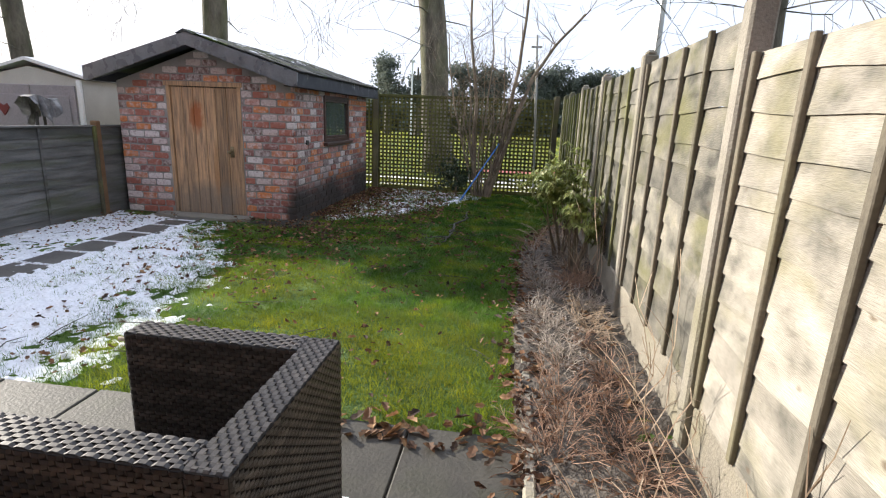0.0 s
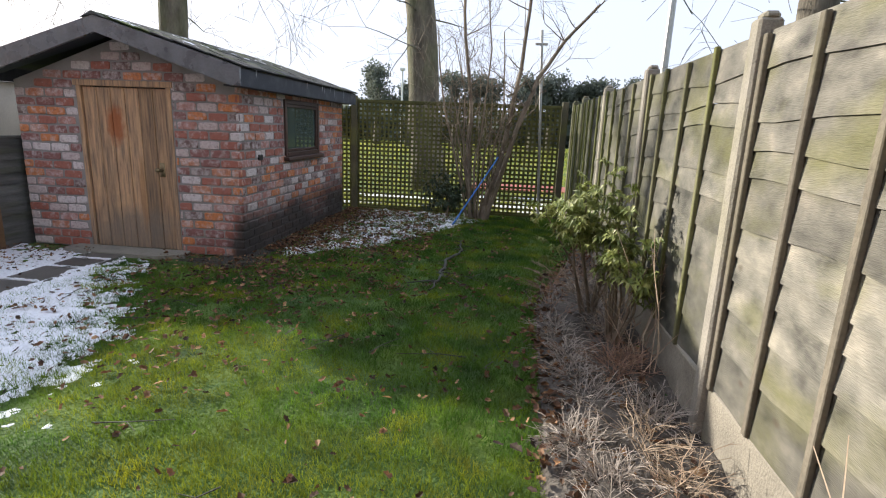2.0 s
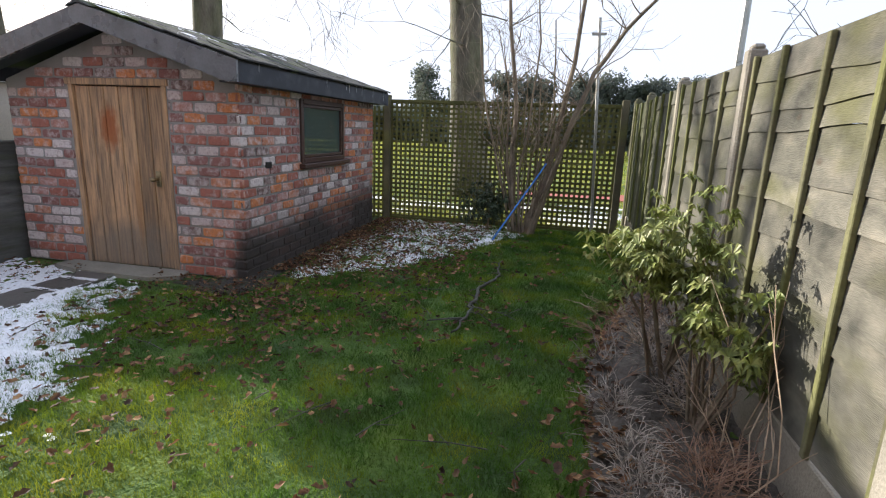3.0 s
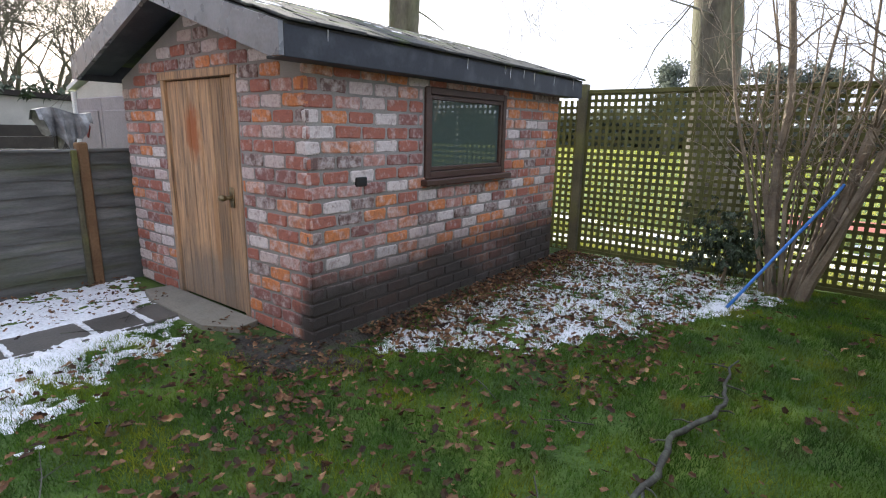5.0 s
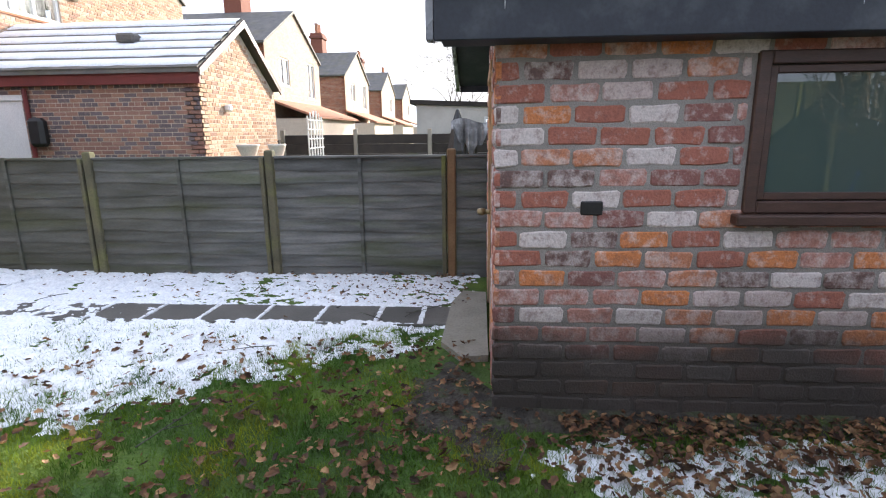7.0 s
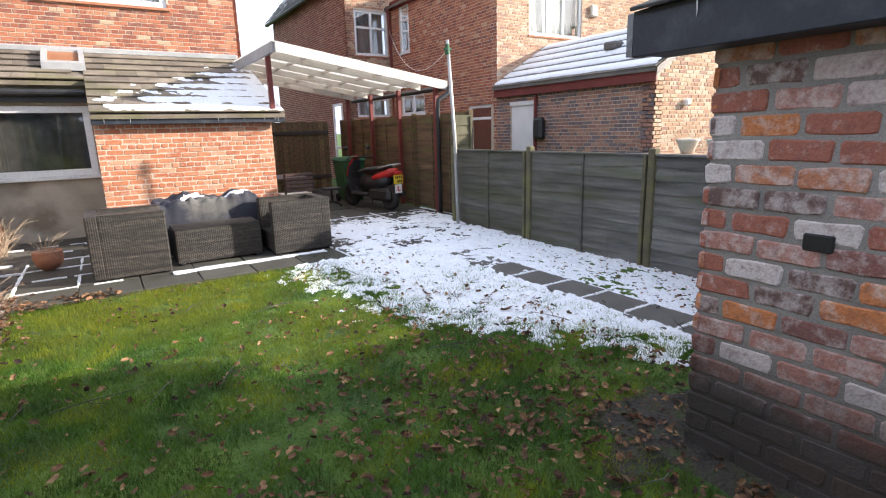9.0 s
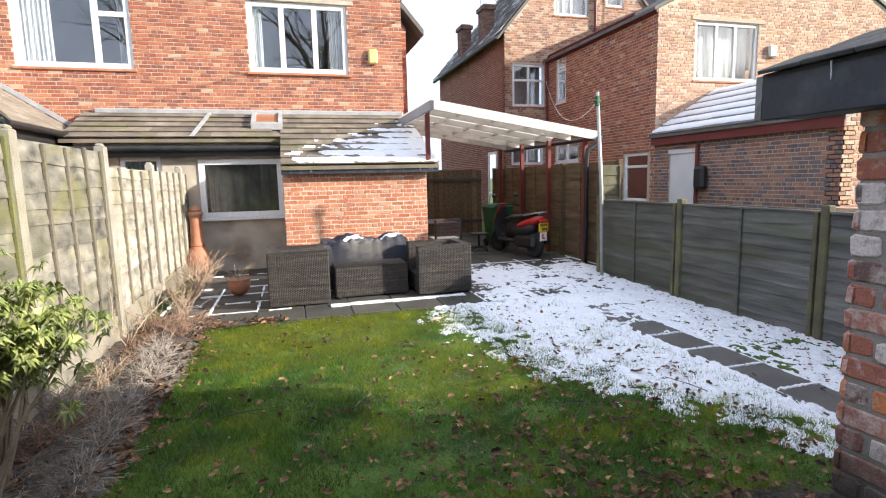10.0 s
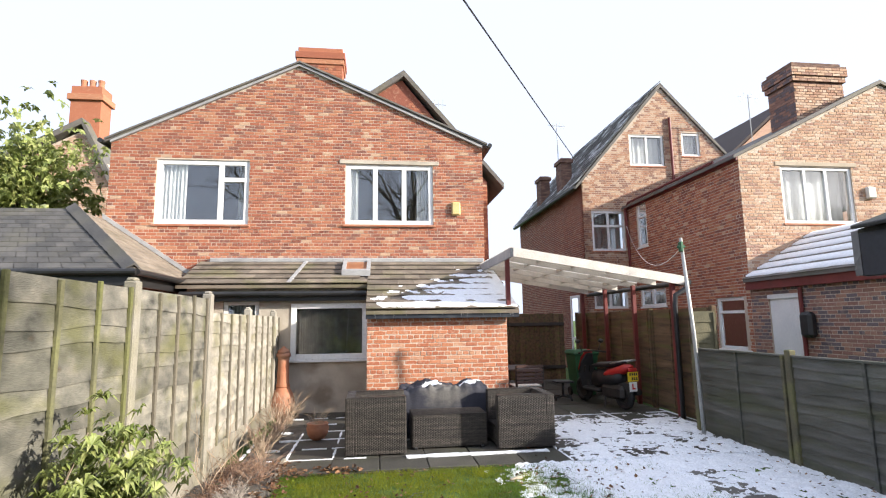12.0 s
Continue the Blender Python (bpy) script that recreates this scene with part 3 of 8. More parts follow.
let_light_through(M_GRASS, 0.55)
let_light_through(M_LEAF, 0.25)
let_light_through(M_PINE, 0.45)


# ---- snow: where it lies ----
def fbm(x, y, s, seed=0.0):
    return noise.fractal(Vector((x * s, y * s, seed)), 0.9, 2.1, 4)


def edge_x(y):
    """The lawn's edge of the snow beside the path."""
    pts = [(-1.0, -3.5), (1.8, -3.45), (2.4, -2.65), (3.1, -2.75), (4.6, -3.0), (5.5, -3.45), (6.0, -3.9), (6.9, -4.45), (8.0, -4.7)]
    for (a, xa), (b, xb) in zip(pts, pts[1:]):
        if a <= y <= b:
            return xa + (xb - xa) * (y - a) / (b - a)
    return -2.6 if y < 0 else -4.6


def snow_depth(x, y):
    """How strongly snow covers the ground, about 1 where it lies thick, under 0 where none lies."""
    best = -1.0
    if -6.3 < x and y < 7.3:
        d = edge_x(y) - x
        a = min(d * 0.8, 0.6 - 0.2 * max(0.0, min(1.0, y - 3.0)))
        if y < 2.4:
            a = min((-3.6 - x) * 1.5, (y + 0.3) * 0.7, 0.6)
        if x < -5.0 and y > 3:
            a -= 0.12
        if -4.9 < x < -4.52:
            a = min(a, (4.0 - y) * 0.45 - 0.15)
        if x < -4.86 and y > 6.0:
            a -= (y - 6.0) * 0.35
        best = max(best, a - 0.12)
    if -3.2 < x < -0.3 and 7.3 < y < 11.5:
        near = 7.55 + 0.95 * (x + 3.05) + max(0, x + 2.0) * 0.9
        a = min((y - near) * 1.2, (-1.0 - x) * 0.9, (11.6 - y) * 2, -0.03)
        a -= 0.6 * max(0, 1 - (x + 3.2) / 0.4)
        best = max(best, a)
    return best


def snow_mesh(name, x0, x1, y0, y1, step, base, label):
    nx, ny = int((x1 - x0) / step), int((y1 - y0) / step)
    g = Geo()
    ids = {}
    hs = {}
    for i in range(nx + 1):
        for j in range(ny + 1):
            x, y = x0 + i * step, y0 + j * step
            h = snow_depth(x, y) + 0.75 * fbm(x, y, 3.1) + 0.85 * fbm(x, y, 8.5, 4.0) + 0.6 * fbm(x, y, 24.0, 9.0)
            h -= 1.6 * max(0.0, -0.12 - snow_depth(x, y))
            hs[i, j] = base + (0.024 if y < 2.42 or (-4.94 < x < -4.48) else 0.0) + 0.022 * max(-0.8, min(1.0, h - 0.12)) + 0.006 * fbm(x, y, 24.0, 2.0)
    for i in range(nx):
        for j in range(ny):
            ring = ((i, j), (i + 1, j), (i + 1, j + 1), (i, j + 1))
            if max(hs[k] for k in ring) < base - 0.008 + (0.024 if y0 + j * step < 2.42 else 0.0):
                continue
            f = []
            for k in ring:
                if k not in ids:
                    ids[k] = len(g.v)
                    g.v.append((x0 + k[0] * step, y0 + k[1] * step, hs[k]))
                f.append(ids[k])
            g.f.append(tuple(f))
    return solid(name, g, M_SNOW, label, "snow", "stuff", smooth=True)


# ---- ground ----
def ground_z(x, y):
    if y > 13 or x > 2.5 or x < -7 or y < -1:
        return 0.0
    return 0.018 * fbm(x, y, 0.9, 3.0) - 0.01


def build_ground():
    xs = [-900, -300, -120, -60, -30, -15, -8] + [-7 + 0.1 * i for i in range(86)] + [2.5, 6, 15, 30, 60, 120, 300, 900]
    ys = [-900, -300, -120, -60, -30, -12, -5, -2] + [-1 + 0.1 * i for i in range(129)] + [14, 18, 24, 32, 45, 70, 120, 300, 900]
    g = Geo()
    for y in ys:
        for x in xs:
            g.v.append((x, y, ground_z(x, y)))
    n = len(xs)
    for j in range(len(ys) - 1):
        for i in range(n - 1):
            g.f.append((j * n + i, j * n + i + 1, (j + 1) * n + i + 1, (j + 1) * n + i))
    solid("ground", g, M_GROUND, "mossy green lawn and field, damp and uneven", "ground", "structure", smooth=True)


build_ground()

# ---- fences ----
def board_mesh(length, height, axis, normal, mat_, seed, wave=0.012, tilt=0.03):
    """A waney lap board: wavy lower edge standing proud, upper edge tucked in."""
    r = random.Random(seed)
    ph, ph2 = r.uniform(0, 6), r.uniform(0, 6)
    al, n = Vector(axis), Vector(normal)
    g = Geo()
    k = 9
    for i in range(k + 1):
        u = length * i / k
        lo = wave * (math.sin(u * 2.6 + ph) + 0.6 * math.sin(u * 6.1 + ph2))
        for z, p, b in ((lo, tilt, 0), (height, 0.003, 0), (height, -0.005, 0), (lo, tilt - 0.008, 0)):
            q = al * u + n * p
            g.v.append((q.x, q.y, z))
    for i in range(k):
        a, b = 4 * i, 4 * i + 4
        for c in range(4):
            d = (c + 1) % 4
            g.f.append((a + c, b + c, b + d, a + d))
    g.f += [(0, 1, 2, 3), (4 * k + 3, 4 * k + 2, 4 * k + 1, 4 * k)]
    if al.cross(Vector((0, 0, 1))).dot(n) < 0:
        g.f = [tuple(reversed(f)) for f in g.f]
    return make_mesh("fence_board", g, mat_)


def lap_panel(parent, start, axis, normal, length, z0, z1, heights, mats, battens, seed, bw=0.035, tilt=0.02, wave=0.012, bd=0.026):
    """Boards and battens of one panel; heights: board heights from the foot up."""
    r = random.Random(seed)
    al, n, s = Vector(axis), Vector(normal), Vector(start)
    total = sum(heights)
    z = z0
    for i, h in enumerate(heights):
        h = h * (z1 - z0) / total
        me = board_mesh(length, h + 0.022, axis, normal, mats[0], seed * 50 + i, wave, tilt)
        ob = piece("fence_board", me, s + Vector((0, 0, z)), parent)
        z += h
    for u in battens:
        g = Geo()
        lean = r.uniform(-0.012, 0.012)
        p = s + al * u + n * (tilt * 0.6)
        g.box((-bw / 2, -0.0, 0), (bw / 2, bd, z1 - z0 + r.uniform(0.01, 0.05)), 0.004)
        m = Matrix.Translation(p + Vector((0, 0, z0 - 0.01))) @ Matrix(((al.x, n.x, 0), (al.y, n.y, 0), (0, 0, 1))).to_4x4() @ Matrix.Rotation(lean, 4, "Y")
        g.v = [tuple(m @ Vector(v)) for v in g.v]
        part("batten", g, mats[1], parent)


def right_fence():
    f = thing("garden_fence", (0.98, 4, 0), "tall weathered waney-lap timber fence between concrete posts", "fence")
    posts = [-3.4, -1.42, 0.56, 2.5, 4.43, 6.46, 8.46, 10.45, 11.75]
    for i, y in enumerate(posts):
        g = Geo().box((0.905, y - 0.05, -0.1), (1.015, y + 0.05, 2.13 if y > 2 else 2.0), 0.012)
        g.box((0.925, y - 0.045, 2.12 if y > 2 else 1.99), (1.0, y + 0.045, 2.16 if y > 2 else 2.03), 0.015)
        part("post", g, M_CONCRETE, f, "grey concrete slotted post")
    for i, (a, b) in enumerate(zip(posts, posts[1:])):
        top = 2.08 if a > 2 else 1.92
        g = Geo().box((0.945, a + 0.052, -0.1), (0.985, b - 0.052, 0.30), 0.008)
        part("gravel_board", g, M_GRAVELBOARD, f, "concrete gravel board at the foot")
        r = random.Random(60 + i)
        hs = []
        for k in range(10 if a > 2 else 12):
            hs.append(r.choice((0.12, 0.15, 0.18, 0.22)) + r.uniform(-0.02, 0.02))
        ln_ = b - a - 0.104
        lap_panel(f, (0.965, a + 0.052, 0), (0, 1, 0), (-1, 0, 0), ln_, 0.305, top - 0.03, hs, (M_FENCE if a > 2 else M_PALEFENCE, M_BATTEN if a > 4 else M_BROWNBATTEN),
                  [0.03] + [ln_ * q for q in (0.25, 0.5, 0.75)] + [ln_ - 0.03] if ln_ > 1.5 else [0.03, ln_ / 2, ln_ - 0.03], 10 + i, 0.038, 0.016, 0.015, 0.027)


M_CEDARPOST = material("brown_post", [(0.16, 0.09, 0.045), (0.24, 0.145, 0.075)], 4, 0.85, 0.4, 50)


def left_fence():
    f = thing("low_fence", (-6.08, 4, 0), "low grey lap-board fence with mossy wooden posts", "fence")
    posts = [1.05, 3.0, 5.03, 6.97, 8.95, 10.9, 12.9]
    for i, y in enumerate(posts):
        g = Geo().box((-6.10, y - 0.045, -0.1), (-6.0, y + 0.045, 1.36), 0.012)
        part("post", g, M_CEDARPOST if i == 3 else M_LPOST, f, "mossy wooden post")
        if i:
            g = Geo().box((-6.03, y - 0.10, -0.05), (-5.985, y - 0.055, 1.29), 0.006)
            part("post_batten", g, M_LPOST, f)
    for i, (a, b) in enumerate(zip(posts, posts[1:])):
        ln_ = b - a - 0.096
        lap_panel(f, (-6.05, a + 0.048, 0), (0, 1, 0), (1, 0, 0), ln_, -0.03, 1.27, [0.13, 0.12, 0.14, 0.12, 0.13, 0.13, 0.12, 0.14, 0.13, 0.12], (M_LFENCE, M_LFENCE),
                  [ln_ * 0.5], 40 + i, 0.04)
        part("cap_rail", Geo().box((-6.075, a + 0.048, 1.272), (-6.015, b - 0.048, 1.30), 0.006), M_LFENCE, f)


def tall_fence():
    f = thing("boundary_fence", (-6.5, -2, 0), "tall brown mossy timber fence beside the carport", "fence")
    posts = [-5.2, -3.2, -1.2, 0.82]
    for y in posts:
        part("post", Geo().box((-6.60, y - 0.045, -0.1), (-6.51, y + 0.045, 1.97), 0.01), M_CEDAR, f)
    for i, (a, b) in enumerate(zip(posts, posts[1:])):
        ln_ = b - a - 0.1
        lap_panel(f, (-6.56, a + 0.05, 0), (0, 1, 0), (1, 0, 0), ln_, 0.03, 1.92, [0.15] * 12, (M_CEDAR, M_CEDAR),
                  [ln_ * q for q in (0.03, 0.35, 0.68, 0.97)], 70 + i)
    # short return to the low fence
    lap_panel(f, (-6.5, 0.95, 0), (1, 0, 0), (0, 1, 0), 0.44, 0.03, 1.85, [0.15] * 11, (M_LPOST, M_LPOST), [0.05, 0.4], 91)


def trellis():
    t = thing("trellis_screen", (-1.2, 11.6, 0), "mossy green square-lattice timber trellis screen between posts", "trellis")
    x0, x1, y = -3.07, 0.70, 11.58
    for x in (-3.13, 0.76):
        part("post", Geo().box((x - 0.055, y - 0.06, -0.1), (x + 0.055, y + 0.05, 2.12), 0.012), M_LPOST, t, "mossy square post")
    n = 45
    up = make_mesh("lath", Geo().box((-0.019, -0.006, 0), (0.019, 0.006, 2.0)), M_TRELLIS)
    for i in range(n + 1):
        piece("lath", up, (x0 + 0.02 + (x1 - x0 - 0.04) * i / n, y - 0.007, 0.03), t)
    m = 24
    across = make_mesh("lath", Geo().box((x0, -0.006, -0.019), (x1, 0.006, 0.019)), M_TRELLIS)
    for j in range(m + 1):
        piece("lath", across, (0, y + 0.007, 0.06 + 1.94 * j / m), t)
    part("top_rail", Geo().box((x0, y - 0.02, 2.0), (x1, y + 0.02, 2.05), 0.005), M_TRELLIS, t)
    part("bottom_rail", Geo().box((x0, y - 0.018, 0.0), (x1, y + 0.018, 0.045), 0.005), M_TRELLIS, t)
    s = thing("narrow_trellis", (-3.6, 11.62, 0), "narrow mossy trellis panel behind the shed", "trellis")
    for i in range(10):
        piece("lath", up, (-3.22 - 0.083 * i, y + 0.04, 0.03 - 0.1), s)
    side = make_mesh("lath", Geo().box((-0.85, -0.006, -0.018), (0, 0.006, 0.018)), M_TRELLIS)
    for j in range(m):
        piece("lath", side, (-3.19, y + 0.054, 0.06 + 1.94 * j / m - 0.08), s)


# ---- the brick shed ----
SX0, SX1, SY0, SY1 = -5.95, -3.21, 7.35, 11.05


def window_unit(name, parent, origin, along, normal, w, h, bars, m_frame, m_pane, fw=0.06, depth=0.06, sill=0.0, sill_mat=None, inner=True, lab=""):
    """A framed window, its bars given as fractions: ('v', at, lo, hi) or ('h', at, lo, hi)."""
    o, al, n = Vector(origin), Vector(along), Vector(normal)
    up = Vector((0, 0, 1))
    m = Matrix(((al.x, n.x, 0, o.x), (al.y, n.y, 0, o.y), (0, 0, 1, o.z), (0, 0, 0, 1)))
    g = Geo()
    for a, b in (((0, 0), (fw, h)), ((w - fw, 0), (w, h)), ((fw, 0), (w - fw, fw)), ((fw, h - fw), (w - fw, h))):
        g.box((a[0], -depth, a[1]), (b[0], 0.0, b[1]), 0.006, m)
    for kind, at, lo, hi in bars:
        if kind == "v":
            g.box((w * at - fw * 0.5, -depth + 0.006, h * lo), (w * at + fw * 0.5, 0.004, h * hi), 0.006, m)
        else:
            g.box((w * lo, -depth + 0.006, h * at - fw * 0.45), (w * hi, 0.005, h * at + fw * 0.45), 0.006, m)
    win = part(name, g, m_frame, parent, lab)
    pane = part("pane", Geo().box((fw * 0.8, -depth * 0.75, fw * 0.8), (w - fw * 0.8, -depth * 0.55, h - fw * 0.8), 0, m), m_pane, win)
    pane.visible_shadow = False
    if sill:
        part("sill", Geo().box((-0.05, -0.03, -0.055), (w + 0.05, sill, -0.002), 0.008, m), sill_mat or m_frame, win)
    return win


def shed():
    s = thing("garden_shed", ((SX0 + SX1) / 2, (SY0 + SY1) / 2, 0), "reclaimed-brick garden shed with a low tiled gable roof", "shed")
    ridge_x, ridge_z = -4.6, 2.60
    # walls
    L = SY1 - SY0
    win = (8.56 - SY0, 9.83 - SY0, 1.12, 1.88)
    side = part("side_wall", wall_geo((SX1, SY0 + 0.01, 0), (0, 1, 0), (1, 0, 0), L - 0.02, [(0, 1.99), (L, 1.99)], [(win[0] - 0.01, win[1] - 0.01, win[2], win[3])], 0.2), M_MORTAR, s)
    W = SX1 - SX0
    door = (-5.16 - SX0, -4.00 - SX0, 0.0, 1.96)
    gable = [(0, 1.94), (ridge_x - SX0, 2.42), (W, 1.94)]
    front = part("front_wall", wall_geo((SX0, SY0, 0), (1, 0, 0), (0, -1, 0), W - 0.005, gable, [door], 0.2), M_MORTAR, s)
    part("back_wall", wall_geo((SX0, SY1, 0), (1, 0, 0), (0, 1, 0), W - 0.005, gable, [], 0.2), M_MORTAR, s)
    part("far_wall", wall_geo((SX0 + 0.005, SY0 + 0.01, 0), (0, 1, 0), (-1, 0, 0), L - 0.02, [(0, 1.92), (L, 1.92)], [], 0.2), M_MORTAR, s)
    # roof
    ya, yb = 7.06, 11.2
    xr, xl = -3.00, -6.2
    slope = (ridge_z - 2.12) / (xr - ridge_x)
    g = Geo()
    for x in (xr, xl):
        g.prism([(ridge_x, ya, ridge_z), (x, ya, 2.12), (x, ya, 2.07), (ridge_x, ya, ridge_z - 0.05)], (0, yb - ya, 0))
    part("roof_deck", g, M_FELT, s)
    part("fascia", Geo().box((xr - 0.03, ya - 0.0, 1.925), (xr + 0.002, yb, 2.105), 0.004), M_FASCIA, s, "black painted eaves board")
    part("fascia", Geo().box((xl - 0.002, ya, 1.925), (xl + 0.03, yb, 2.105), 0.004), M_FASCIA, s)
    part("soffit", Geo().box((xr - 0.22, ya + 0.03, 1.93), (xr - 0.032, yb, 1.945)), M_FASCIA, s)
    for x in (xr, xl):
        d = 0.035
        part("barge_board", Geo().prism([(ridge_x, ya - d, ridge_z - 0.005), (x, ya - d, 2.115), (x, ya - d, 1.93), (x + (0.1 if x < -4 else -0.1), ya - d, 1.93), (ridge_x, ya - d, ridge_z - 0.17)], (0, d - 0.002, 0)), M_BARGE, s, "worn blue-black barge board, sky sheen lightened into its paint")
        part("verge_soffit", Geo().prism([(ridge_x, ya + 0.003, ridge_z - 0.13), (x, ya + 0.003, 1.99), (x, ya + 0.003, 1.975), (ridge_x, ya + 0.003, ridge_z - 0.145)], (0, SY0 - ya - 0.003, 0)), M_FASCIA, s)
    # tiles on the slope facing the lawn
    rows, cols = 8, 20
    run = math.hypot(xr - ridge_x, ridge_z - 2.12)
    ang = math.atan2(ridge_z - 2.12, xr - ridge_x)
    tw, th = (yb - ya) / cols, run / rows
    tiles = [make_mesh("roof_tile", Geo().box((-0.008, 0.003, 0), (th + 0.03, tw - 0.003, 0.013 + 0.004 * k), 0.004), M_FELT) for k in range(3)]
    for sgn in (1, -1):
        for i in range(rows):
            d = run - (i + 1) * th - 0.01
            for j in range(cols):
                if sgn < 0 and j > 0:
                    continue
                x = ridge_x + sgn * (d + th) * math.cos(ang)
                z = ridge_z - (d + th) * math.sin(ang)
                off = (tw / 2 if i % 2 else 0)
                y = ya + j * tw + off * 0.4
                if sgn > 0:
                    ob = piece("roof_tile", tiles[rng.randrange(3)], (x + 0.02 , y, z + 0.004), s, (0, ang + 0.03 - math.pi, 0))
                    ob.rotation_euler = Euler((0, ang + 0.03, 0))
                    ob.location.x = ob.location.x - th * math.cos(ang)
                    ob.location.z = ob.location.z + th * math.sin(ang) + 0.006
    part("ridge_cap", Geo().prism([(ridge_x - 0.13, ya - 0.05, ridge_z - 0.03), (ridge_x, ya - 0.05, ridge_z + 0.035), (ridge_x + 0.13, ya - 0.05, ridge_z - 0.03), (ridge_x, ya - 0.05, ridge_z + 0.0)], (0, yb - ya + 0.05, 0)), M_FELT, s)
    # door
    fx0, fx1 = -5.16, -4.00
    g = Geo().box((fx0, SY0 - 0.012, 0), (fx0 + 0.055, SY0 + 0.08, 1.96), 0.005)
    g.box((fx1 - 0.055, SY0 - 0.012, 0), (fx1, SY0 + 0.08, 1.96), 0.005)
    g.box((fx0 - 0.03, SY0 - 0.02, 1.90), (fx1 + 0.03, SY0 + 0.08, 1.965), 0.005)
    part("door_frame", g, M_DOORWOOD, s, "weathered wooden door frame")
    d = part("door", Geo().box((fx0 + 0.06, SY0 + 0.045, 0.03), (fx1 - 0.06, SY0 + 0.06, 1.89)), M_DOORWOOD, s, "weathered plank door, closed")
    n = 6
    w = (fx1 - fx0 - 0.125) / n
    for i in range(n):
        x = fx0 + 0.0625 + w * i
        part("plank", Geo().box((x + 0.003, SY0 + 0.012 + rng.uniform(0, 0.007), 0.03), (x + w - 0.003, SY0 + 0.045, 1.89), 0.005), M_DOORWOOD, d)
    g = Geo().tube([(-4.18, SY0 + 0.015, 0.98), (-4.18, SY0 - 0.05, 0.98)], [0.02, 0.017], 12).lathe((-4.18, SY0 - 0.07, 0.955), [(0.005, 0), (0.03, 0.01), (0.034, 0.025), (0.028, 0.045), (0.005, 0.05)], 14)
    g.box((-4.21, SY0 + 0.008, 0.9), (-4.15, SY0 + 0.016, 1.06), 0.003)
    part("door_knob", g, M_BRASS, d, "tarnished brass door knob", True)
    part("threshold", Geo().prism([(-5.32, SY0 - 0.02, -0.05), (-3.88, SY0 - 0.02, -0.05), (-3.84, SY0 - 0.2, -0.05), (-4.1, SY0 - 0.36, -0.05), (-5.0, SY0 - 0.33, -0.05), (-5.36, SY0 - 0.24, -0.05)], (0, 0, 0.088)), M_STEP, s, "worn concrete doorstep")
    # window
    wn_ = window_unit("window", s, (SX1 + 0.025, 8.56, 1.12), (0, 1, 0), (1, 0, 0), 1.27, 0.76, [], M_BROWNWOOD, M_FROST, 0.06, 0.07, 0.06, None, True, "dark brown framed frosted window")
    part("casement", Geo().box((SX1 - 0.02, 8.62, 1.185), (SX1 + 0.012, 8.655, 1.815), 0.004).box((SX1 - 0.02, 9.735, 1.185), (SX1 + 0.012, 9.77, 1.815), 0.004).box((SX1 - 0.02, 8.655, 1.185), (SX1 + 0.012, 9.735, 1.22), 0.004).box((SX1 - 0.02, 8.655, 1.78), (SX1 + 0.012, 9.735, 1.815), 0.004), M_BROWNWOOD, wn_)
    # small black vent in the brickwork
    part("vent", Geo().box((SX1 - 0.01, 7.775, 1.11), (SX1 + 0.018, 7.885, 1.18), 0.006), M_BLACKPVC, s, "small black vent")
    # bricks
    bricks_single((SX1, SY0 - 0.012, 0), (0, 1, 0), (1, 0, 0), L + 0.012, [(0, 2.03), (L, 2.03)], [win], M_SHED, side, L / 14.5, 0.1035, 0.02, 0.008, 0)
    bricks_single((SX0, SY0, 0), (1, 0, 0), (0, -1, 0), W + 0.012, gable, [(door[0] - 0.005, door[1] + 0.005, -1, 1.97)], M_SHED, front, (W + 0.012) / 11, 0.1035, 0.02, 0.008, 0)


def icicles():
    sh = bpy.data.objects["garden_shed"]
    r = random.Random(2)
    for k in range(8):
        y = r.uniform(7.15, 11.1)
        l = r.uniform(0.01, 0.07)
        part("icicle", Geo().tube([(-2.985, y, 2.115), (-2.99, y, 2.06), (-2.988, y, 2.06 - l)], [0.0035, 0.003, 0.001], 5), M_ICE, sh)


M_ICE = glass_material("ice", (0.9, 0.93, 0.96), 0.1, 0.6)
M_BRASS = material("tarnished_brass", [(0.22, 0.17, 0.10), (0.34, 0.27, 0.16)], 20, 0.4, 0.2, 60, metal=0.9)


# ---- our house ----
HY = -3.2


def brick_face(parent, wall_name, origin, along, normal, length, top, holes, m_brick, thick=0.25, m_back=None, **kw):
    w = part(wall_name, wall_geo(origin, along, normal, length, top, holes, thick), m_back or M_MORTAR_LOW, parent)
    bricks_joined("brickwork", origin, along, normal, length, top, holes, m_brick, w, **kw)
    return w


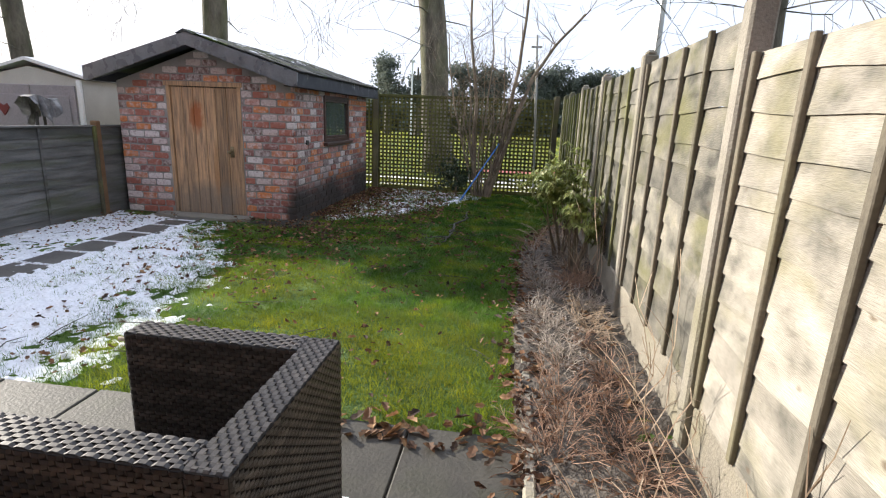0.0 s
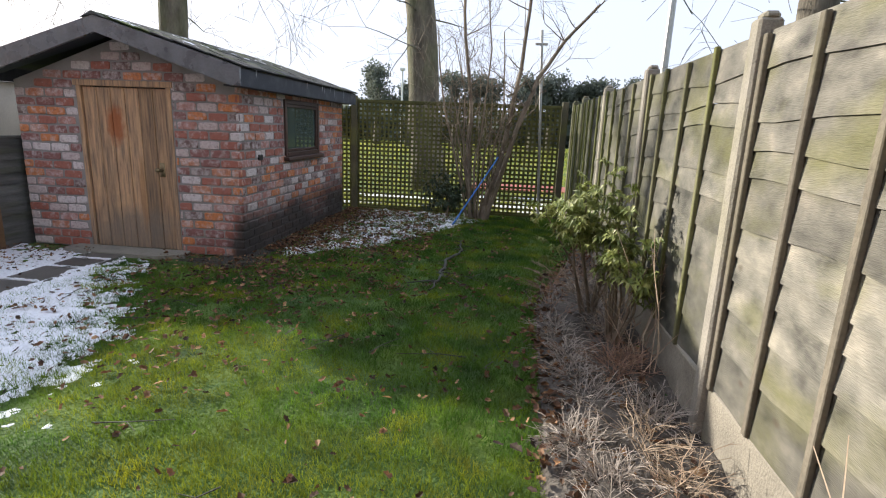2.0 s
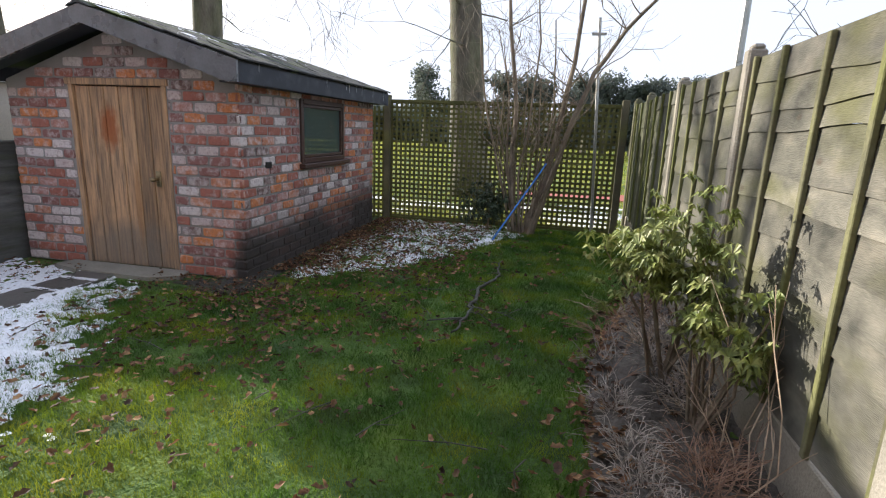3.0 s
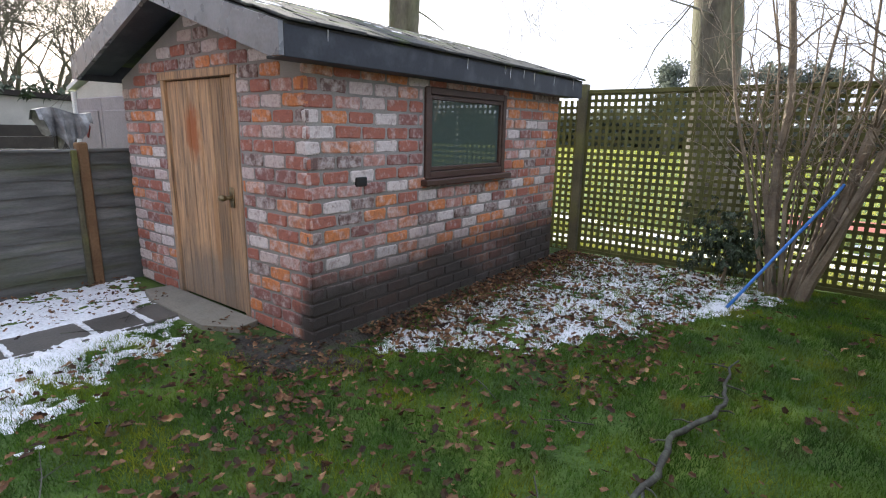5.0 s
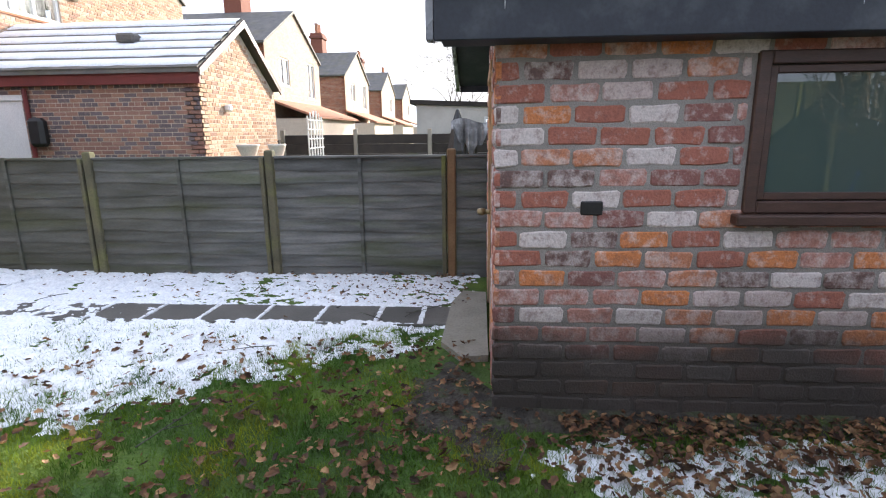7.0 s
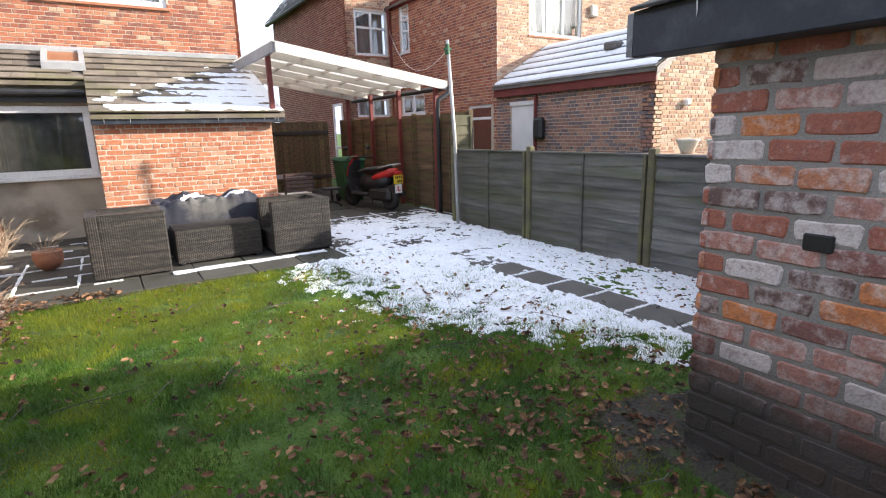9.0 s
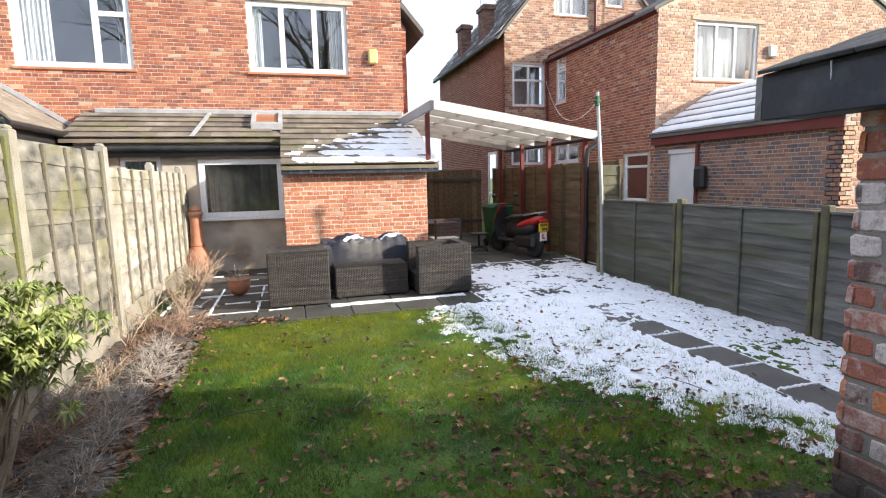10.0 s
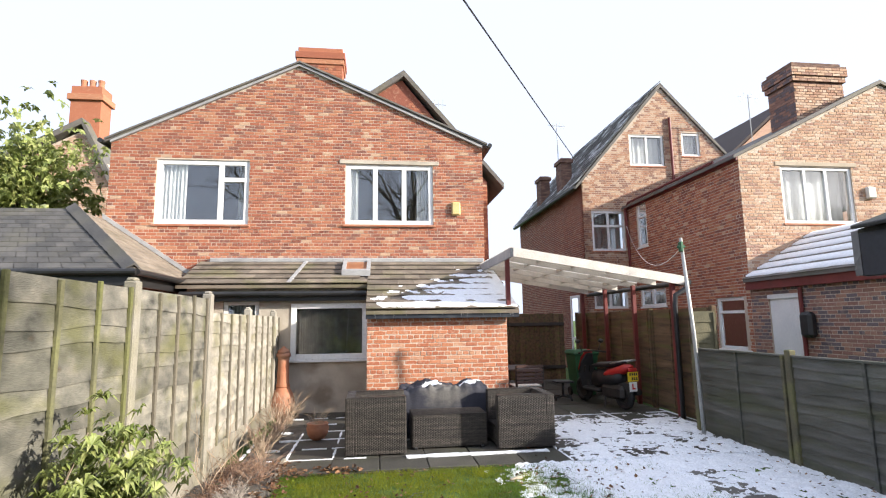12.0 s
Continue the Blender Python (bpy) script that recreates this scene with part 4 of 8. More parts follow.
def tiled_slope(parent, eave_a, eave_b, up, rows, cols, m_tile, thick=0.02, single=True, name="roof_tile", step=0.03):
    """Tiles on a slope: eave from a to b, up: vector from eave to top edge."""
    a, b, up = Vector(eave_a), Vector(eave_b), Vector(up)
    al = (b - a)
    W = al.length / cols
    H = up.length / rows
    ax, uy = al.normalized(), up.normalized()
    nz = ax.cross(uy)
    if nz.z < 0:
        nz = -nz
    g = Geo()
    for i in range(rows):
        for j in range(cols):
            p = a + uy * (H * i - 0.01) + ax * (W * (j + (0.5 if i % 2 and single else 0)))
            if (p - a).dot(ax) + W > al.length + 0.02:
                q = max(0.02, al.length - (p - a).dot(ax))
            else:
                q = W
            lift = nz * (step + rng.uniform(0, 0.004))
            c = [p + ax * 0.002 + lift + nz * 0.0, p + ax * (q - 0.002) + lift, p + ax * (q - 0.002) + uy * (H + 0.02), p + ax * 0.002 + uy * (H + 0.02)]
            d = [x + nz * thick for x in c]
            fs = [(4, 5, 6, 7), (0, 4, 7, 3), (1, 2, 6, 5), (0, 1, 5, 4)]
            if ax.cross(uy).dot(nz) < 0:
                fs = [tuple(reversed(f)) for f in fs]
            g.add(c + d, fs)
    ob = part(name, g, m_tile, parent)
    return tagged(ob, kind="stuff")


def curtain(parent, x0, x1, y, z0, z1, mat_):
    g = Geo()
    n = 24
    for i in range(n + 1):
        x = x0 + (x1 - x0) * i / n
        yy = y + 0.03 * math.sin(i * 1.7) + 0.012 * math.sin(i * 4.1)
        g.v += [(x, yy, z0), (x, yy, z1)]
    for i in range(n):
        g.f.append((2 * i, 2 * i + 2, 2 * i + 3, 2 * i + 1))
    part("curtain", g, mat_, parent, "pale gathered curtain", True)


M_CURTAIN = material("curtain_cloth", [(0.55, 0.54, 0.52), (0.68, 0.67, 0.65)], 6, 0.9, 0.2, 80)


M_NET = material("dark_net", [(0.16, 0.15, 0.15), (0.26, 0.25, 0.24)], 8, 0.9, 0.2, 80)


def our_house():
    y1_ = -2.0
    h = thing("brick_house", (0.7, -6.0, 0), "two-storey red-brick semi-detached house with white windows", "house")
    x0, x1 = -3.55, 4.95
    L = x1 - x0
    top = [(0, 6.12), (0.85 - x0, 7.9), (L, 6.0)]
    w1 = (1.93 - x0, 3.95 - x0, 4.02, 5.52)
    w2 = (-2.33 - x0, -0.26 - x0, 4.04, 5.50)
    brick_face(h, "rear_wall", (x0, HY, 0), (1, 0, 0), (0, 1, 0), L, top, [w1, w2, (0.3, L - 0.3, -1, 2.6)], M_HOUSE)
    brick_face(h, "side_wall", (x0 + 0.004, -6.405, 0), (0, 1, 0), (-1, 0, 0), 3.2, [(0, 6.1), (3.2, 6.1)], [(0.9, 1.5, 3.6, 4.9)], M_HOUSE)
    part("far_wall", Geo().box((x1 - 0.25, -12, 0), (x1, HY - 0.255, 6.0)), M_DARKBRICK, h)
    window_unit("window", h, (x0 - 0.02, -5.5, 3.6), (0, 1, 0), (-1, 0, 0), 0.6, 1.3, [], M_PVC, M_GLASS, 0.06, 0.07)
    # roof over the rear gable
    g = Geo()
    for x, z in ((x0 - 0.12, 6.06), (x1 + 0.12, 5.94)):
        g.prism([(0.85, HY + 0.06, 7.98), (x, HY + 0.06, z), (x, HY + 0.06, z - 0.07), (0.85, HY + 0.06, 7.9)], (0, -8, 0))
    part("roof", g, M_SLATE, h, "dark slate roof")
    part("verge", Geo().prism([(0.85, HY + 0.1, 8.0), (x0 - 0.12, HY + 0.1, 6.08), (x0 - 0.12, HY + 0.1, 6.035), (0.85, HY + 0.1, 7.955)], (0, -0.06, 0)), M_SLATE, h)
    for x, z in ((x0, 6.0), (x1, 5.9)):
        part("verge_mortar", Geo().prism([(0.85, HY + 0.07, 7.94), (x, HY + 0.07, z + 0.02), (x, HY + 0.07, z - 0.035), (0.85, HY + 0.07, 7.885)], (0, -0.066, 0)), M_LEAD, h, "pale mortar fillet under the roof edge")
    part("verge", Geo().prism([(0.85, HY + 0.1, 8.0), (x1 + 0.12, HY + 0.1, 5.96), (x1 + 0.12, HY + 0.1, 5.915), (0.85, HY + 0.1, 7.955)], (0, -0.06, 0)), M_SLATE, h)
    for x, z in ((x0 - 0.17, 6.0), (x1 + 0.17, 5.88)):
        part("gutter", Geo().tube([(x, HY + 0.16, z), (x, -11, z)], 0.055, 10), M_BLACKPVC, h, "black gutter")
    # taller main body behind
    part("main_body", wall_geo((-4.35, -6.4, 0), (1, 0, 0), (0, 1, 0), 9.0, [(0, 6.0), (2.6, 9.2), (9.0, 6.0)], [], 5.0), M_HOUSE, h)
    bricks_joined("brickwork", (-4.35, -6.4, 0), (1, 0, 0), (0, 1, 0), 2.4, [(0, 6.0), (2.4, 8.9)], [], M_HOUSE, h)
    g = Geo()
    for x, z in ((-4.85, 5.95), (3.0, 6.0)):
        g.prism([(-1.8, -6.25, 9.48), (x, -6.25, z), (x, -6.25, z - 0.16), (-1.8, -6.25, 9.28)], (0, -6, 0))
    part("main_roof", g, M_SLATE, h)
    # chimney
    c = part("chimney", Geo().box((0.0, -6.2, 6.6), (1.25, -5.4, 9.6), 0.01).box((-0.04, -6.24, 9.1), (1.29, -5.36, 9.25), 0.01).box((-0.07, -6.27, 9.25), (1.32, -5.33, 9.45), 0.01), M_HOUSE, h, "brick chimney stack")
    bricks_joined("brickwork", (0.0, -5.4, 6.6), (1, 0, 0), (0, 1, 0), 1.25, [(0, 2.5), (1.25, 2.5)], [], M_HOUSE, c)
    # windows of the rear wall
    bars1 = [("v", 0.31, 0.03, 0.97), ("h", 0.70, 0.0, 0.31)]
    a = window_unit("window", h, (1.93, HY - 0.03, 4.02), (1, 0, 0), (0, 1, 0), 2.02, 1.5, bars1, M_PVC, M_GLASS, 0.11, 0.07, 0.07, M_TERRA, True, "white three-light window with curtains")
    b = window_unit("window", h, (-2.33, HY - 0.03, 4.04), (1, 0, 0), (0, 1, 0), 2.07, 1.46, [("v", 0.335, 0.03, 0.97), ("v", 0.665, 0.03, 0.97)], M_PVC, M_GLASS, 0.11, 0.07, 0.09, M_TERRA, True, "white three-light window")
    curtain(a, 3.35, 3.9, HY - 0.2, 4.1, 5.48, M_CURTAIN)
    curtain(a, 1.98, 2.2, HY - 0.2, 4.1, 5.48, M_CURTAIN)
    curtain(b, -2.28, -1.95, HY - 0.2, 4.1, 5.48, M_CURTAIN)
    curtain(b, -0.55, -0.3, HY - 0.2, 4.1, 5.48, M_CURTAIN)
    curtain(h, -0.8, 0.72, y1_ - 0.2, 1.08, 2.16, M_NET)
    part("lintel", Geo().box((-2.48, HY - 0.02, 5.505), (-0.12, HY + 0.03, 5.60), 0.006), M_RENDER, h)
    part("alarm_box", Geo().box((-2.98, HY, 4.28), (-2.77, HY + 0.09, 4.6), 0.03), M_YELLOW, h, "cream-yellow alarm box")
    # ground-floor projection
    y1 = -2.0
    sx0, sx1 = -0.83, 2.75
    holes = [(-0.83 + 0.02 - sx0, 0.72 - sx0, 1.05, 2.17), (1.35 - sx0, 2.05 - sx0, 0.05, 2.25)]
    part("stucco_wall", wall_geo((sx0, y1, 0), (1, 0, 0), (0, 1, 0), sx1 - sx0, [(0, 2.5), (sx1 - sx0, 2.5)], holes, 0.22), M_RENDER, h, "stained beige stucco wall")
    window_unit("window", h, (sx0 + 0.02, y1 + 0.025, 1.05), (1, 0, 0), (0, 1, 0), 1.53, 1.12, [], M_PVC, M_GLASS, 0.105, 0.08, 0.05, M_PVC, True, "white window with closed curtains")
    dr = part("back_door", Geo().box((1.36, y1 - 0.1, 0.05), (1.44, y1 - 0.03, 2.24), 0.005).box((1.96, y1 - 0.1, 0.05), (2.04, y1 - 0.03, 2.24), 0.005).box((1.44, y1 - 0.1, 2.15), (1.96, y1 - 0.03, 2.24), 0.005).box((1.44, y1 - 0.1, 0.05), (1.96, y1 - 0.04, 1.0), 0.005), M_PVC, h, "white half-glazed back door")
    part("pane", Geo().box((1.44, y1 - 0.08, 1.0), (1.96, y1 - 0.06, 2.15)), M_GLASS, dr)
    curtain(h, 1.46, 1.94, y1 - 0.25, 0.9, 2.16, M_CURTAIN)
    # Added backing; the dark fence colour paints in the gloom of the rooms.
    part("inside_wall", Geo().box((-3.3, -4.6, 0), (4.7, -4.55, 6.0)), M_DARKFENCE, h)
    # brick projection
    ex0, ex1, ey = -3.42, -0.83, -0.7
    ef = part("projection_wall", wall_geo((ex0, ey, 0), (1, 0, 0), (0, 1, 0), ex1 - ex0, [(0, 1.86), (ex1 - ex0, 1.86)], [], 0.2), M_MORTAR_LOW, h)
    bricks_single((ex0, ey, 0), (1, 0, 0), (0, 1, 0), ex1 - ex0, [(0, 1.87), (ex1 - ex0, 1.87)], [], M_EXT, ef, 0.225, 0.077, 0.012, 0.007, 4)
    for x, n, sx in ((ex1, 1, 1), (ex0, -1, -1)):
        brick_face(h, "projection_side", (x, -3.19, 0), (0, 1, 0), (n, 0, 0), 2.48, [(0, 3.0), (2.48, 1.86)], [], M_HOUSE, 0.2)
    # lean-to roof
    k = (3.16 - 1.98) / (-3.2 + 0.5)
    za = lambda y: 1.98 + k * (y + 0.5)
    g = Geo().prism([(ex0 - 0.2, -0.5, 1.97), (ex1 + 0.02, -0.5, 1.97), (ex1 + 0.02, HY, za(HY) - 0.01), (ex0 - 0.2, HY, za(HY) - 0.01)], (0, 0, -0.06))
    g.prism([(ex1 + 0.02, -1.8, za(-1.8) - 0.01), (2.9, -1.8, za(-1.8) - 0.01), (2.9, HY, za(HY) - 0.01), (ex1 + 0.02, HY, za(HY) - 0.01)], (0, 0, -0.06))
    part("lean_to_deck", g, M_ROOFTILE, h)
    tiled_slope(h, (ex0 - 0.2, -0.5, 1.98), (ex1 + 0.02, -0.5, 1.98), (0, -2.7, 1.18), 9, 9, M_ROOFTILE, 0.016)
    tiled_slope(h, (ex1 + 0.02, -1.8, za(-1.8)), (2.9, -1.8, za(-1.8)), (0, -1.4, za(HY) - za(-1.8)), 5, 12, M_ROOFTILE, 0.016)
    part("flashing", Geo().box((ex0 - 0.1, HY + 0.0, za(HY) - 0.02), (2.7, HY + 0.09, za(HY) + 0.09), 0.02), M_LEAD, h, "pale lead flashing")
    part("eaves_board", Geo().box((ex0 - 0.2, -0.60, 1.83), (ex1 + 0.02, -0.53, 1.95), 0.005), M_FASCIA, h)
    part("gutter", Geo().tube([(ex1 + 0.05, -1.74, 2.36), (2.8, -1.74, 2.36)], 0.055, 10).box((ex1 + 0.03, -1.9, 2.22), (2.8, -1.83, 2.36)), M_BLACKPVC, h, "black gutter")
    def on_roof(x0_, x1_, y0_, y1_, lift, thick_):
        return Geo().prism([(x0_, y0_, za(y0_) + lift), (x1_, y0_, za(y0_) + lift), (x1_, y1_, za(y1_) + lift), (x0_, y1_, za(y1_) + lift)], (0, 0, thick_))
    sk = part("roof_window", on_roof(-0.86, -0.26, -2.22, -2.32, 0.02, 0.12), M_LEAD, h, "small skylight with copper-brown pane")
    part("frame_bar", on_roof(-0.86, -0.26, -2.90, -3.0, 0.02, 0.12), M_LEAD, sk)
    part("frame_bar", on_roof(-0.86, -0.78, -2.32, -2.90, 0.02, 0.125), M_LEAD, sk)
    part("frame_bar", on_roof(-0.34, -0.26, -2.32, -2.90, 0.02, 0.125), M_LEAD, sk)
    part("pane", on_roof(-0.78, -0.34, -2.32, -2.90, 0.05, 0.05), M_COPPERPANE, sk)
    ri = random.Random(71)
    for _ in range(26):
        xi, li = ri.uniform(ex0 - 0.1, ex1), ri.uniform(0.03, 0.11)
        part("icicle", Geo().tube([(xi, -0.505, 1.955), (xi, -0.505, 1.955 - li)], [0.006, 0.0015], 5), M_ICE, h)
    part("valley_lead", Geo().prism([(0.72, -1.78, za(-1.8) + 0.03), (0.8, -1.78, za(-1.8) + 0.03), (0.62, -3.15, za(-3.15) + 0.04), (0.54, -3.15, za(-3.15) + 0.04)], (0, 0, 0.015)), M_LEAD, h)
    return h


M_COPPERPANE = material("copper_blind_pane", [(0.26, 0.11, 0.055), (0.34, 0.16, 0.085)], 4, 0.25, 0.05, 40)
M_YELLOW = material("cream_yellow_plastic", [(0.58, 0.44, 0.17), (0.66, 0.52, 0.24)], 5, 0.4, 0.05, 40)


def hipped_extension():
    e = thing("neighbour_extension", (5, -1.6, 0), "single-storey brick extension with a hipped slate roof", "extension")
    brick_face(e, "front_wall", (3.1, -0.25, 0), (1, 0, 0), (0, 1, 0), 4.6, [(0, 2.6), (4.6, 2.6)], [], M_DARKBRICK)
    part("side_wall", Geo().box((3.1, -3.15, 0), (3.35, -0.52, 2.6)), M_HOUSE, e)
    ez, rz = 2.68, 4.1
    part("roof_deck", Geo().add([(2.9, 0, ez), (7.2, 0, ez), (7.2, -2.1, rz), (5.0, -2.1, rz), (2.9, -3.19, ez), (5.0, -3.19, rz), (7.2, -3.19, rz)], [(0, 1, 2, 3), (4, 0, 3, 5), (3, 2, 6, 5)]), M_SLATE, e)
    # slates in courses on both slopes
    front, side = Geo(), Geo()
    n = 13
    for i in range(n):
        t0, t1 = i / n, (i + 1.15) / n
        for (pa, pb, qa, qb) in (((2.9, 0, ez), (7.2, 0, ez), (5.0, -2.1, rz), (7.2, -2.1, rz)), ((2.9, -3.19, ez), (2.9, 0, ez), (5.0, -3.19, rz), (5.0, -2.1, rz))):
            pa, pb, qa, qb = map(Vector, (pa, pb, qa, qb))
            m = 12
            for j in range(m):
                def at(u, v):
                    u = min(1, u)
                    a, b = pa.lerp(qa, min(v, 1)), pb.lerp(qb, min(v, 1))
                    return a.lerp(b, u)
                s0 = (j + (0.5 if i % 2 else 0)) / m
                c = [at(s0, t0) + Vector((0, 0, 0.025)), at(s0 + 0.97 / m, t0) + Vector((0, 0, 0.025)), at(s0 + 0.97 / m, t1) + Vector((0, 0, 0.012)), at(s0, t1) + Vector((0, 0, 0.012))]
                d = [x - Vector((0, 0, 0.012)) for x in c]
                fs = [(0, 1, 2, 3), (4, 5, 1, 0)]
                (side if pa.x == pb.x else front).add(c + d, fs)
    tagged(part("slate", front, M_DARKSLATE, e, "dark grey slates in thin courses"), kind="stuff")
    tagged(part("slate", side, M_BROWNSLATE, e, "slates tinted warm brown as on a sunlit slope"), kind="stuff")
    part("flashing", Geo().prism([(2.9, -3.19, ez + 0.03), (5.0, -3.19, rz + 0.03), (5.0, -3.19, rz + 0.13), (2.9, -3.19, ez + 0.13)], (0, 0.05, 0)), M_LEAD, e, "lead flashing along the house wall")
    hip = make_mesh("hip_tile", Geo().prism([(0, -0.15, -0.07), (0, 0, 0.06), (0, 0.15, -0.07), (0, 0, 0.02)], (0.30, 0, 0.035)), M_DARKSLATE)
    d = Vector((5.0, -2.1, rz)) - Vector((2.9, 0, ez))
    for i in range(12):
        p = Vector((2.9, 0, ez)) + d * (i / 12) + Vector((0, 0, 0.05))
        piece("hip_tile", hip, p, e, Euler((0, -math.asin(d.z / d.length) + 0.05, math.atan2(d.y, d.x))))
    part("gutter", Geo().tube([(2.83, 0.07, 2.63), (7.2, 0.07, 2.63)], 0.055, 10).tube([(2.83, 0.05, 2.63), (2.83, -3.1, 2.63)], 0.055, 10).box((2.95, -0.1, 2.42), (7.2, -0.04, 2.6)).box((2.95, -3.1, 2.42), (3.0, -0.1, 2.6)), M_BLACKPVC, e, "black gutter and fascia")


# ---- carport ----
def carport():
    c = thing("carport", (-5, -2, 0), "lean-to carport with corrugated translucent roof on maroon posts", "carport")
    xa, xb, ya, yb = -3.4, -6.5, 0.05, -4.6
    za, zb = 2.98, 2.47
    def z(x):
        return za + (zb - za) * (x - xa) / (xb - xa)
    n = 40
    g = Geo()
    for i in range(n + 1):
        y = ya + (yb - ya) * i / n
        w = 0.018 * (i % 2)
        for x in (xa + 0.05, xb - 0.1):
            g.v += [(x, y, z(x) + 0.075 + w)]
    for i in range(n):
        g.f.append((2 * i, 2 * i + 1, 2 * i + 3, 2 * i + 2))
    part("roof_sheet", g, M_SHEET, c, "pale translucent corrugated sheet")
    part("front_beam", Geo().prism([(xa, ya, z(xa) + 0.07), (xb - 0.1, ya, z(xb - 0.1) + 0.07), (xb - 0.1, ya, z(xb - 0.1) - 0.09), (xa, ya, z(xa) - 0.09)], (0, -0.05, 0)), M_CREAM, c, "cream painted fascia beam")
    part("side_beam", Geo().box((xa - 0.0, yb, z(xa) - 0.09), (xa + 0.05, ya - 0.052, z(xa) + 0.07)), M_LEAD, c)
    for i in range(1, 6):
        y = ya + (yb - ya) * i / 5.5
        part("rafter", Geo().prism([(xa, y, z(xa) + 0.06), (xb, y, z(xb) + 0.06), (xb, y, z(xb) - 0.05), (xa, y, z(xa) - 0.05)], (0, -0.05, 0)), M_CREAM, c)
    for x in (-4.1, -4.8, -5.5, -6.2):
        part("purlin", Geo().box((x, yb, z(x) + 0.02), (x + 0.045, ya - 0.06, z(x) + 0.065)), M_CREAM, c)
    for y in (-0.1, -1.6, -3.0, -4.4):
        part("post", Geo().box((-6.46, y - 0.04, 0), (-6.38, y + 0.04, z(-6.42) - 0.01), 0.006), M_MAROON, c, "maroon square post")
    part("post", Geo().box((xa - 0.08, -0.64, 2.02), (xa, -0.56, z(xa) - 0.04), 0.006), M_MAROON, c)
    part("gutter", Geo().tube([(xb - 0.16, ya + 0.02, 2.42), (xb - 0.16, yb, 2.42)], 0.05, 10), M_BLACKPVC, c)
    part("downpipe", Geo().tube([(xb - 0.10, ya + 0.04, 2.42), (xb - 0.08, ya + 0.04, 2.3), (xb + 0.14, ya + 0.04, 2.18), (xb + 0.16, ya + 0.04, 2.0), (xb + 0.16, ya + 0.04, 0.02)], 0.045, 10), M_BLACKPVC, c, "black downpipe", True)


M_SNOWYTILE = material("snow_dusted_tile", [(0.09, 0.09, 0.09), (0.15, 0.145, 0.14)], 3, 0.8, 0.4, 40, island=0.3, stain=(0.75, 0.77, 0.80), stain_scale=1.6, stain_amount=0.9)
M_SOOT = material("sooty_brick", [(0.085, 0.055, 0.048), (0.15, 0.085, 0.065), (0.24, 0.15, 0.105)], 5, 0.9, 0.6, 40, stretch=(1, 1, 3))
M_PINKBRICK = material("pink_brick", [(0.42, 0.26, 0.19), (0.52, 0.34, 0.25)], 6, 0.9, 0.4, 40, stretch=(1, 1, 3))
M_DARKTILE = material("dark_brown_tile", [(0.05, 0.038, 0.036), (0.085, 0.065, 0.06)], 3, 0.85, 0.5, 30, stretch=(1, 3, 1))
M_CREAM = material("cream_paint", [(0.54, 0.50, 0.45), (0.66, 0.62, 0.57)], 4, 0.6, 0.15, 50)
M_SHEET = material("translucent_sheet", [(0.60, 0.575, 0.53), (0.70, 0.68, 0.64)], 2, 0.35, 0.1, 40)
let_light_through(M_SHEET, 0.65)


